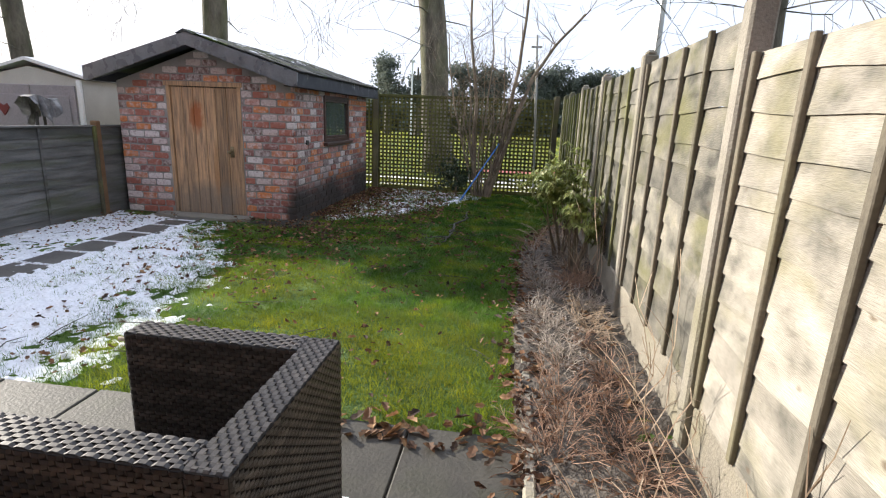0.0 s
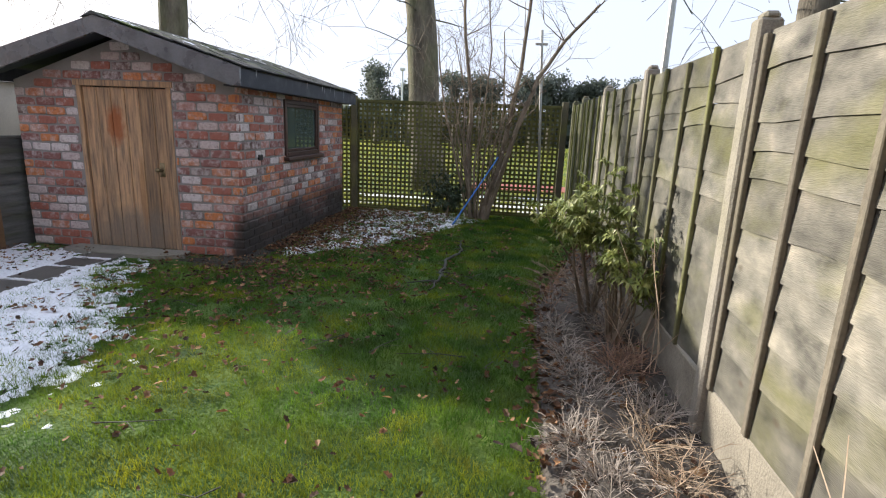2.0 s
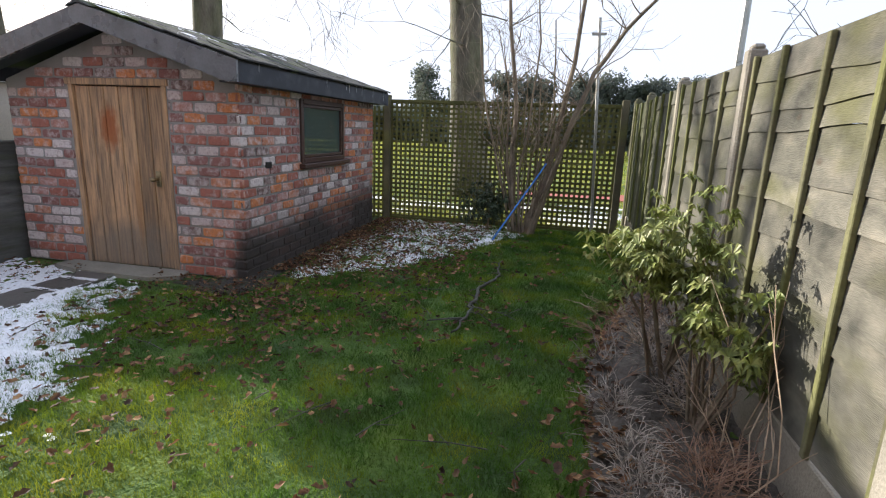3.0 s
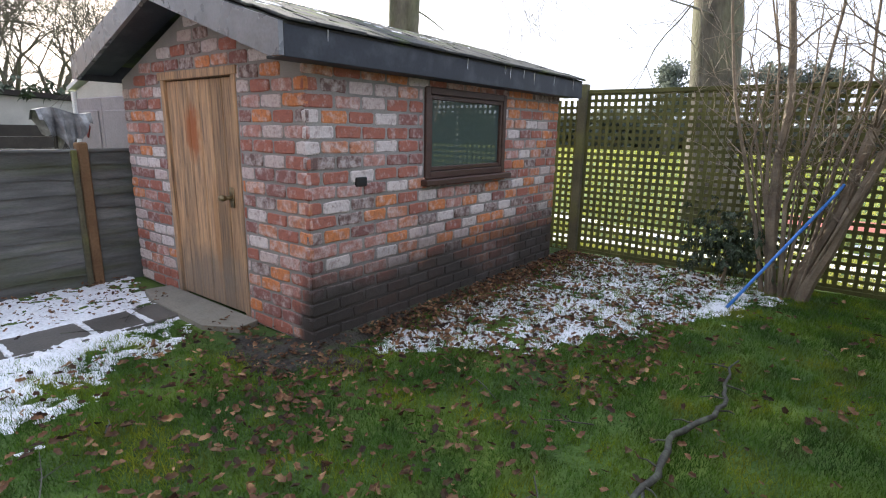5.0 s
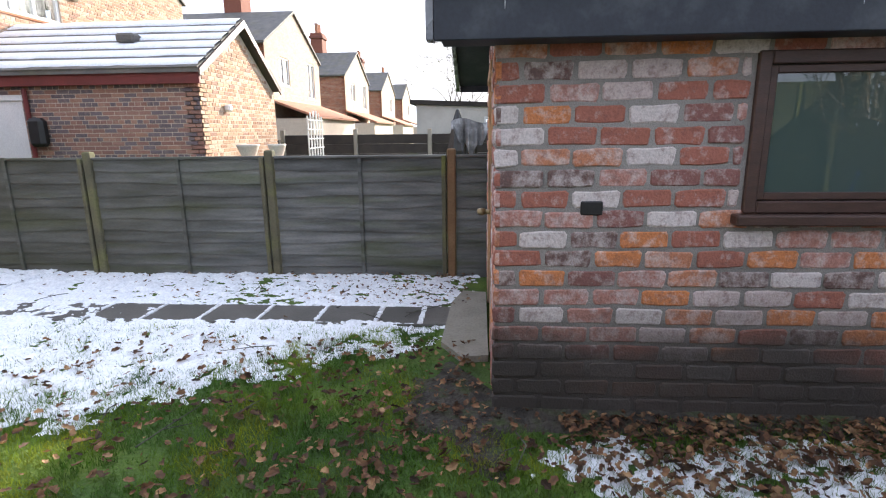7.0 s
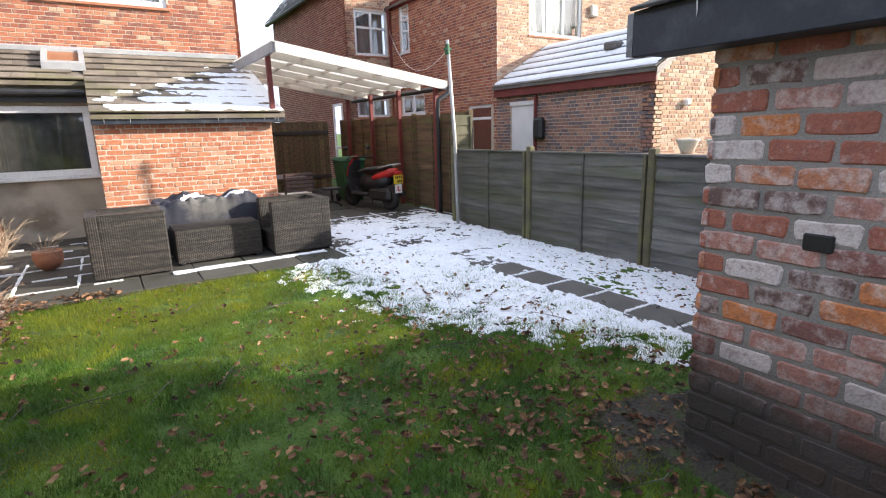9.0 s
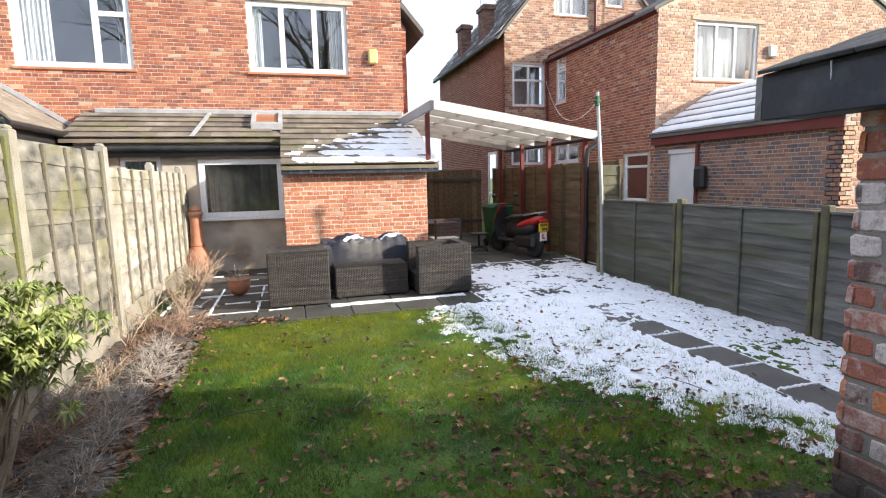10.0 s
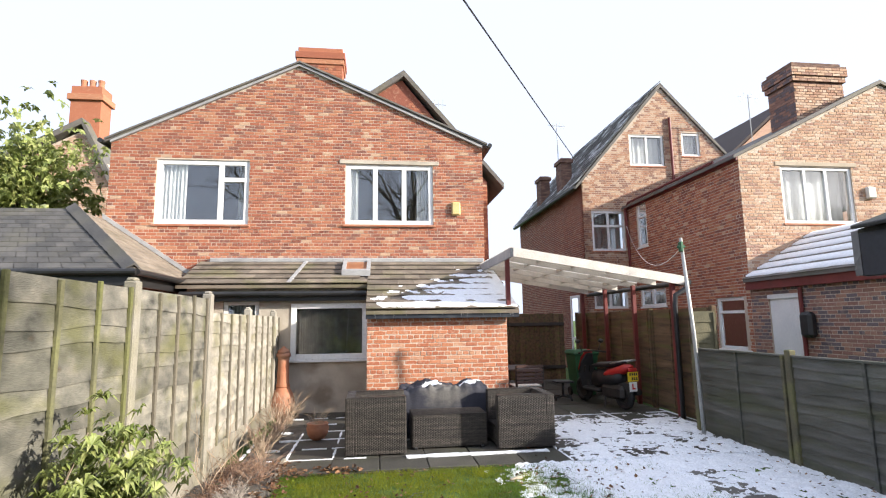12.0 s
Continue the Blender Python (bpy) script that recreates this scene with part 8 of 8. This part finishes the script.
# ---- beyond the garden ----
def beyond():
    # pale flat-roofed garage
    g_ = thing("flat_roof_garage", (-20, 9, 0), "low pale rendered garage with a dark flat roof edge", "garage")
    part("walls", wall_geo((-18, 5.2, 0), (0, 1, 0), (1, 0, 0), 12.0, [(0, 2.4), (12, 1.85)], [(2.2, 3.0, 1.5, 2.0), (6.0, 7.2, 1.3, 1.85)], 4.0), M_GREYLIGHT, g_)
    part("roof_edge", Geo().prism([(-17.9, 5.0, 2.42), (-17.9, 17.4, 1.86), (-17.9, 17.4, 2.0), (-17.9, 5.0, 2.56)], (-4.4, 0, 0)), M_DARKFENCE, g_)
    for y, w, z, h in ((7.4, 0.8, 1.5, 0.5), (11.2, 1.2, 1.3, 0.55)):
        window_unit("window", g_, (-18.02, y, z), (0, 1, 0), (1, 0, 0), w, h, [], M_PVC, M_GLASS, 0.06, 0.06)
    r = random.Random(3)
    g = Geo()
    for i in range(500):
        leaf_cluster(g, (-19 + r.gauss(0, 0.8), r.uniform(8, 17), 2.1 + abs(r.gauss(0, 0.22))), (r.gauss(0, 1), r.gauss(0, 1), 1), 5, 0.16, 0.05, r)
    solid("ivy", g, M_DARKGREEN, "ivy growing over the garage roof edge", "ivy", "stuff")
    # dark fences of the gardens behind
    d = thing("dark_fence", (-14, 5, 0), "dark brown close-board fence with posts", "fence")
    for k in range(7):
        y = 2.2 + 1.9 * k
        part("post", Geo().box((-14.06, y - 0.05, 0), (-13.94, y + 0.05, 1.62), 0.01), M_CONCRETE, d)
        for j in range(6):
            part("board", Geo().box((-14.03, y + 0.055, 0.05 + 0.24 * j), (-13.99 + 0.01 * (j % 2), y + 1.845, 0.285 + 0.24 * j), 0.004), M_DARKFENCE, d)
    e = thing("dark_fence", (-17, 2.0, 0), "dark brown close-board fence far off", "fence")
    for j in range(6):
        part("board", Geo().box((-40, 2.0, 0.05 + 0.22 * j), (-14.1, 2.04, 0.265 + 0.22 * j), 0.004), M_DARKFENCE, e)
    # closed parasol
    u = thing("closed_parasol", (-13.0, 6.75, 0), "closed dark garden parasol", "parasol")
    part("pole", Geo().tube([(-13, 6.75, 0), (-13, 6.75, 2.05)], 0.02, 8), M_GALV, u)
    prof = [(0.20, 0.95), (0.22, 1.1), (0.17, 1.4), (0.10, 1.8), (0.03, 2.03)]
    g = Geo()
    for i, (rr, z) in enumerate(prof):
        for k in range(16):
            q = rr * (1 + 0.18 * (k % 2))
            g.v.append((-13 + q * math.cos(k * 0.3927), 6.75 + q * math.sin(k * 0.3927), z))
    for i in range(4):
        for k in range(16):
            g.f.append((i * 16 + k, i * 16 + (k + 1) % 16, i * 16 + 16 + (k + 1) % 16, i * 16 + 16 + k))
    part("canopy", g, M_BLACKPLASTIC, u)
    # covered barbecue behind the low fence
    b = thing("covered_barbecue", (-7.1, 7.15, 0), "barbecue under a pale grey sheet", "barbecue")
    g = Geo()
    n = 16
    for side in (0, 1):
        for i in range(n + 1):
            u = i / n
            y = 6.92 + 0.5 * u
            fold = 0.05 * math.sin(u * 17) + 0.03 * math.sin(u * 31 + 1)
            top = 1.66 + 0.03 * math.sin(u * 6)
            low = 1.56 - 0.30 * (1 - abs(2 * u - 1)) + 0.04 * math.sin(u * 23)
            for k in range(4):
                f = k / 3
                g.v.append((-7.02 - 0.16 * side + fold * f * (1 - 2 * side) + 0.07 * f * (1 - 2 * side), y, top + (low - top) * f))
    for side in (0, 1):
        o = side * (n + 1) * 4
        for i in range(n):
            for k in range(3):
                q = o + i * 4 + k
                g.f.append((q, q + 4, q + 5, q + 1))
    for i in range(n):
        g.f.append((i * 4, i * 4 + 4, (n + 1) * 4 + i * 4 + 4, (n + 1) * 4 + i * 4))
    part("sheet", g, M_GREYCOVER, b)
    for sg in (-0.12, 0.12):
        part("leg", Geo().tube([(-7.1, 7.15 + sg, 0), (-7.1, 7.15 + sg * 0.5, 1.45)], 0.02, 6), M_CHARCOAL, b)
    # plastic garden shed of the neighbours
    s = thing("plastic_shed", (SUMX, SUMY, 0), "grey plastic garden shed with white trim", "shed")
    x0, x1, y0, y1 = SUMX - 0.95, SUMX + 0.95, SUMY, SUMY + 1.1
    part("body", wall_geo((x0, y0, 0), (1, 0, 0), (0, -1, 0), 1.9, [(0, 1.95), (0.95, 2.15), (1.9, 1.95)], [], 1.1), M_GREYLIGHT, s)
    part("roof", Geo().prism([(x0 - 0.1, y0 - 0.06, 1.96), ((x0 + x1) / 2, y0 - 0.06, 2.24), (x1 + 0.1, y0 - 0.06, 1.96), (x1 + 0.1, y0 - 0.06, 2.01), ((x0 + x1) / 2, y0 - 0.06, 2.29), (x0 - 0.1, y0 - 0.06, 2.01)], (0, 1.2, 0)), M_PVC, s, "white trimmed roof")
    for q in (0, 1):
        dx = x0 + 0.12 + 0.83 * q
        dd = part("door", Geo().box((dx, y0 - 0.03, 0.05), (dx + 0.82, y0 - 0.002, 1.86), 0.01), M_MAUVE, s, "grey-mauve door")
        part("door_panel", Geo().box((dx + 0.1, y0 - 0.045, 0.2), (dx + 0.72, y0 - 0.031, 1.7), 0.01), M_MAUVE, dd)
    for x in (x0, x1 - 0.08):
        part("corner_trim", Geo().box((x, y0 - 0.05, 0), (x + 0.08, y0 - 0.003, 1.95), 0.008), M_PVC, s)
    hx = SUMX - 0.5
    part("ornament", Geo().prism([(hx, y0 - 0.06, 1.35), (hx + 0.1, y0 - 0.06, 1.48), (hx + 0.07, y0 - 0.06, 1.55), (hx, y0 - 0.06, 1.51), (hx - 0.07, y0 - 0.06, 1.55), (hx - 0.1, y0 - 0.06, 1.48)], (0, 0.014, 0)), M_MAROON, s, "dark red heart ornament")
    # red strip and snow on the field
    solid("field_strip", Geo().box((-1.2, 16.0, -0.05), (14, 17.4, 0.03)), M_REDSTRIP, "reddish gravel strip across the field", "strip", "structure")
    g = Geo()
    rr = random.Random(8)
    for i in range(46):
        cx, cy = rr.uniform(-7, 3.5), rr.uniform(12.0, 14.6)
        n = 12
        rad = rr.uniform(0.15, 0.6)
        ring = [(cx + rad * rr.uniform(0.6, 1.2) * 1.6 * math.cos(6.283 * k / n), cy + rad * rr.uniform(0.5, 1.0) * 0.6 * math.sin(6.283 * k / n), 0.004) for k in range(n)]
        g.add([(cx, cy, 0.03)] + ring, [(0, 1 + k, 1 + (k + 1) % n) for k in range(n)])
    solid("snow", g, M_SNOW, "thin snow patches on the field beyond the trellis", "snow", "stuff", smooth=True)
    # lamp pole
    p = thing("lamp_pole", (4.34, 19.3, 0), "tall grey timber lamp pole beyond the fence", "pole")
    part("shaft", Geo().tube([(4.34, 19.3, -0.05), (4.4, 19.3, 9.0)], [0.12, 0.09], 10), M_GALV, p)
    p = thing("lamp_pole", (-9.0, 43, 0), "thin pale floodlight pole beyond the field", "pole")
    part("shaft", Geo().tube([(-8.3, 41, -0.05), (-8.3, 41, 5.6)], 0.07, 8), M_WHITE, p)
    part("head", Geo().box((-8.5, 40.9, 5.55), (-8.1, 41.1, 5.75), 0.03), M_WHITE, p)
    # far hedge along the field
    r = random.Random(17)
    g = Geo()
    for i in range(15000):
        x = r.uniform(-75, 60)
        top = 3.1 + 0.5 * math.sin(x * 0.21) + 0.3 * math.sin(x * 0.57 + 1)
        c = Vector((x, 62 + r.gauss(0, 1.2), r.uniform(0, 1) ** 0.8 * top))
        s_ = r.uniform(0.4, 0.95)
        a = Vector((r.gauss(0, 1), r.gauss(0, 1), r.gauss(0, 1))).normalized() * s_
        b_ = Vector((r.gauss(0, 1), r.gauss(0, 1), r.gauss(0, 1))).normalized() * s_
        g.add([c - a, c - b_ * 0.6, c + a, c + b_], [(0, 1, 2, 3)])
    solid("far_hedge", g, M_PINE, "dark belt of hedge and trees along the field", "hedge", "stuff")
    for i, (x, y, h) in enumerate(((-11.5, 46, 6.9), (-8.8, 46, 6.3), (-5.0, 47, 6.5), (-2.4, 46, 6.4), (1.4, 46, 6.2), (2.9, 47, 6.3), (5.0, 46, 5.8), (6.5, 45, 6.0), (9.8, 46, 6.5), (14.0, 47, 5.8), (18.0, 47, 6.0))):
        pine(x, y, h, 500 + i)
    # bare trees
    big_tree("bare_tree", -8.0, 13.6, 0.33, 6.5, 61, "large grey-barked bare tree behind the shed", 4, 2.4)
    big_tree("bare_tree", -2.2, 15.4, 0.40, 7.0, 62, "large bare tree with mossy trunk behind the trellis", 4, 2.4, (-0.7, 0))
    big_tree("bare_tree", -13.2, 13.1, 0.26, 6.0, 63, "bare leaning tree beyond the neighbours' gardens", 4, 2.4, (-0.3, 0))
    big_tree("bare_tree", 4.3, 10.8, 0.28, 6.0, 64, "bare tree close behind the fence", 4, 2.2)
    t = big_tree("bare_tree", -33, 8.5, 0.22, 2.4, 65, "twiggy bare tree far behind the gardens", 5, 2.2)
    for k, (x, y, s_, a) in enumerate(((-34, 11.5, 1.1, 1.2), (-32, 14.5, 1.0, 2.5), (-36, 17.5, 1.15, 4.0), (-34, 21, 1.05, 5.1), (-38, 6.0, 0.8, 0.7), (-40, 26, 1.2, 3.1), (-30, 9.8, 0.95, 2.0), (-31, 12.6, 1.0, 5.6), (-29, 16.0, 0.9, 0.3), (-33, 19.0, 1.1, 1.9), (-37, 13.5, 1.2, 3.6), (-42, 10.5, 1.25, 4.4))):
        c = copy_thing(t, Matrix.Translation((x, y, 0)) @ Matrix.Rotation(a, 4, "Z") @ Matrix.Scale(s_, 4))
    # house and evergreen beyond the extension
    h = thing("gable_house", (10, -14, 0), "brick house with dark gable and tall chimney", "house")
    brick_face(h, "gable_wall", (9.3, -12, 0), (1, 0, 0), (0, 1, 0), 6.0, [(0, 7.9), (1.0, 9.3), (6.0, 6.6)], [], M_BUFF)
    brick_face(h, "side_wall", (9.3, -18, 0), (0, 1, 0), (-1, 0, 0), 6.0, [(0, 6.6), (6, 6.6)], [], M_DARKBRICK)
    g = Geo().prism([(8.95, -11.8, 7.2), (10.3, -11.8, 9.75), (10.3, -11.8, 9.5), (9.2, -11.8, 7.2)], (0, -6, 0))
    g.prism([(10.3, -11.8, 9.75), (15.6, -11.8, 6.7), (15.6, -11.8, 6.5), (10.3, -11.8, 9.5)], (0, -6, 0))
    part("roof", g, M_SLATE, h)
    c = part("chimney", Geo().box((9.95, -13.2, 8.0), (11.1, -12.4, 11.3), 0.01).box((9.85, -13.3, 10.7), (11.2, -12.3, 10.95), 0.01), M_HOUSE, h, "tall red chimney")
    for k in range(3):
        part("chimney_pot", Geo().lathe((10.2 + 0.33 * k, -12.8, 11.3), [(0.13, 0), (0.11, 0.2), (0.13, 0.4)], 10), M_TERRA, c)
    e = thing("evergreen_tree", (7.6, -4.3, 0), "leafy yellow-green evergreen behind the extension", "tree")
    part("trunk", Geo().tube([(7.6, -4.3, 0), (7.5, -4.3, 3), (7.4, -4.3, 5)], [0.15, 0.12, 0.05], 8), M_BARK, e)
    g = Geo()
    r = random.Random(77)
    for i in range(1500):
        c = Vector((7.5 + r.gauss(0, 0.75), -4.3 + r.gauss(0, 0.6), 5.0 + r.gauss(0, 0.75)))
        if c.x < 5.6:
            continue
        leaf_cluster(g, c, (r.gauss(0, 1), r.gauss(0, 1), 1), 5, 0.16, 0.05, r)
    tagged(part("crown", g, M_EVERGREEN, e), kind="stuff")


M_MAUVE = material("mauve_plastic", [(0.26, 0.235, 0.25), (0.33, 0.30, 0.315)], 3, 0.6, 0.1, 50)
M_REDSTRIP = material("red_gravel", [(0.28, 0.07, 0.05), (0.38, 0.12, 0.09)], 4, 0.9, 0.4, 50)
SUMX, SUMY = -7.95, 7.9


# ---- snow on roofs ----
def roof_snow(name, parent, origin, u, v, nrm, w, h, want, seed, step=0.04, amp=0.016):
    """Patchy snow on a slope; want(s, t) says how much."""
    o, u, v, nrm = Vector(origin), Vector(u), Vector(v), Vector(nrm)
    nu, nv = int(w / step), int(h / step)
    g = Geo()
    ids, hs = {}, {}
    for i in range(nu + 1):
        for j in range(nv + 1):
            s, t = i * step, j * step
            k = want(s / w, t / h) + 0.8 * fbm(s, t, 3.0, seed) + 0.5 * fbm(s, t, 11.0, seed + 1)
            hs[i, j] = amp * max(-1, min(1, k))
    for i in range(nu):
        for j in range(nv):
            ring = ((i, j), (i + 1, j), (i + 1, j + 1), (i, j + 1))
            if max(hs[k] for k in ring) < 0:
                continue
            f = []
            for k in ring:
                if k not in ids:
                    ids[k] = len(g.v)
                    g.v.append(tuple(o + u * (k[0] * step) + v * (k[1] * step) + nrm * (hs[k] + 0.024)))
                f.append(ids[k])
            g.f.append(tuple(f))
    part(name, g, M_SNOW, parent, "thin patchy snow", True)


def roof_snows():
    sh = bpy.data.objects["garden_shed"]
    v = Vector((-4.6 + 3.0, 0, 2.6 - 2.12)).normalized()
    n = v.cross(Vector((0, 1, 0)))
    n = n if n.z > 0 else -n
    roof_snow("roof_snow", sh, (-3.0, 7.1, 2.12), (0, 1, 0), v, n, 4.0, 1.62, lambda s, t: -0.75 + 0.95 * t - 0.3 * s, 3)
    hs_ = bpy.data.objects["brick_house"]
    v = Vector((0, -2.7, 1.18)).normalized()
    n = Vector((0, v.z, -v.y))
    roof_snow("roof_snow", hs_, (-3.6, -0.5, 1.99), (1, 0, 0), v, n, 2.75, 2.5, lambda s, t: min(0.9, 2.8 * (0.86 - 0.86 * s - 0.84 * t)), 9)


def joint_snow():
    """Snow left lying in the joints of the patio slabs."""
    r = random.Random(14)
    g = Geo()
    for i in range(13):
        x = -6.45 + 0.6 * i
        for k in range(150):
            y = -1.5 + 3.9 * k / 150
            if not (x > -0.8 and 0.1 < y < 1.9 or x < -3.4 and y > -0.9):
                continue
            if fbm(x, y, 2.5, 50) > -0.15:
                w = 0.012 + 0.02 * max(0, fbm(x, y, 6, 51))
                g.box((x - w, y, 0.01), (x + w, y + 0.03, 0.034 + 0.004 * r.random()))
    for j in range(7):
        y = 2.4 - 0.6 * j
        for k in range(270):
            x = -6.4 + 6.9 * k / 270
            if not (x > -0.9 and y < 1.9 or x < -3.4 and y > -0.9):
                continue
            if fbm(x, y, 2.5, 52) > -0.2 and x < 0.6:
                w = 0.012 + 0.02 * max(0, fbm(x, y, 6, 53))
                g.box((x, y - w, 0.01), (x + 0.03, y + w, 0.034 + 0.004 * r.random()))
    for k in range(90):
        x = -3.3 + 1.9 * k / 90
        w = 0.05 + 0.05 * fbm(x, 1.7, 4, 54)
        if w > 0.01:
            g.box((x, 1.86 - w, 0.02), (x + 0.025, 1.88 + w, 0.04 + 0.003 * r.random()))
    for j in range(1, 10):
        y = 2.42 + 0.5 * j - 0.13 * (j > 8)
        for k in range(14):
            x = -4.92 + 0.42 * k / 14
            if r.random() < 0.85:
                w = r.uniform(0.008, 0.024)
                g.box((x, y - w, 0.0), (x + 0.032, y + w, 0.031))
    solid("snow", g, M_SNOW, "thin lines of snow in the paving joints", "snow", "stuff")


def soil_patch():
    g = Geo()
    n = 40
    for ring in range(6):
        f = ring / 5
        for k in range(n):
            a = 6.283 * k / n
            rx, ry = (0.55 + 0.12 * math.sin(3 * a) + 0.08 * math.sin(5 * a + 1)) * f, (0.30 + 0.06 * math.sin(4 * a)) * f
            x, y = -3.25 + rx * math.cos(a) + 0.0, 7.12 + ry * math.sin(a) + 0.25 * (rx * math.cos(a))
            g.v.append((x, y, 0.022 * (1 - f * f) + 0.012 * fbm(x, y, 9, 3) - (0.02 if ring == 5 else 0)))
    for ring in range(5):
        for k in range(n):
            a, b = ring * n + k, ring * n + (k + 1) % n
            g.f.append((a, b, b + n, a + n))
    solid("soil_patch", g, M_MUD, "bare muddy soil at the corner of the shed", "soil", "structure", smooth=True)
    g = Geo()
    for k in range(61):
        y = 7.3 + 4.1 * k / 60
        w = 0.20 + 0.05 * fbm(y, 0, 2.0, 8)
        for i in range(5):
            x = -3.2 + w * i / 4
            g.v.append((x, y, 0.03 * (1 - i / 4) + 0.01 * fbm(x, y, 14, 4) - (0.02 if i == 4 else 0)))
    for k in range(60):
        for i in range(4):
            a = k * 5 + i
            g.f.append((a, a + 1, a + 6, a + 5))
    solid("soil_strip", g, M_MUD, "damp soil strip along the foot of the shed wall", "soil", "structure", smooth=True)


def small_things():
    """Aerials, a drain cover and the neighbours' odds and ends."""
    for x, y, z, h in ((-8.9, -12.5, 8.4, 2.0), (-3.0, -8.6, 7.6, 1.9), (-13.9, -7.0, 7.8, 1.7)):
        a = thing("roof_aerial", (x, y, z), "thin metal television aerial on a roof", "aerial", "roof aerials")
        part("mast", Geo().tube([(x, y, z - 0.4), (x, y, z + h)], 0.018, 6), M_GALV, a)
        part("boom", Geo().tube([(x - 0.4, y, z + h - 0.1), (x + 0.4, y, z + h - 0.05)], 0.012, 5), M_GALV, a)
        for k in range(5):
            part("rod", Geo().tube([(x - 0.3 + 0.15 * k, y, z + h - 0.25), (x - 0.3 + 0.15 * k, y, z + h + 0.1)], 0.007, 4), M_GALV, a)
    d = thing("drain_cover", (-4.5, 2.2, 0.028), "square metal drain cover set in the paving", "drain cover")
    part("frame", Geo().box((-4.8, 1.95, 0.0), (-4.2, 2.38, 0.034), 0.006), M_CONCRETE, d)
    part("lid", Geo().box((-4.75, 2.0, 0.034), (-4.25, 2.33, 0.04), 0.004), M_CHARCOAL, d)
    for k, (y, r) in enumerate(((3.35, 0.2), (3.85, 0.16))):
        p = thing("stone_pot", (-9.3, y, 1.12), "pale stone garden pot on a wall", "plant pot", "pots on the wall")
        part("pot", Geo().lathe((-9.3, y, 1.12), [(r * 0.5, 0), (r * 0.6, 0.05), (r * 0.9, 0.2), (r, 0.24), (r * 0.8, 0.24)], 16), M_CREAM, p, "", True)
    solid("garden_wall", Geo().box((-9.45, 2.6, 0), (-9.15, 4.3, 1.115), 0.01), M_BUFF, "low brick garden wall behind the fence", "wall")
    w = thing("ornate_trellis", (-12.2, 3.6, 0), "white ornamental trellis panel", "trellis")
    for k in range(6):
        part("upright", Geo().box((-12.8 + 0.2 * k, 3.58, 0), (-12.77 + 0.2 * k, 3.61, 1.9 + 0.12 * math.sin(k * 0.63)), 0.004), M_WHITE, w)
    for k in range(9):
        part("cross_bar", Geo().box((-12.82, 3.611, 0.2 + 0.2 * k), (-11.75, 3.625, 0.225 + 0.2 * k), 0.003), M_WHITE, w)


# ---- assemble ----
paving()
flower_bed()
right_fence()
left_fence()
tall_fence()
trellis()
our_house()
hipped_extension()
carport()
neighbour_house()
row_houses()
shed()
roof_snows()
icicles()
beyond()
shrub_tree()
furniture()
scooter()
swivel_stand()
wheelie_bin()
slatted_chair()
side_gate()
pots()
washing_pole()
blue_pole()
small_things()
leafy_shrub((0.60, 6.15, 0.0), (0.42, 5.75), 1.24, 0.34, 190, 15, "evergreen shrub with pale-edged narrow leaves in the bed")
leafy_shrub((0.70, 5.6, 0.0), (0.66, 5.3), 0.92, 0.24, 80, 16, "small evergreen shrub with narrow leaves in the bed")
dark_clump()
bed_plants()
snow_mesh("snow", -6.3, -2.2, -0.6, 7.3, 0.025, 0.004, "thin melting snow over lawn and path")
snow_mesh("snow", -3.2, -0.6, 7.5, 11.5, 0.025, 0.004, "thin patchy snow beside the shed")
joint_snow()
soil_patch()
leaf_litter()
twigs()
grass()
field_grass()
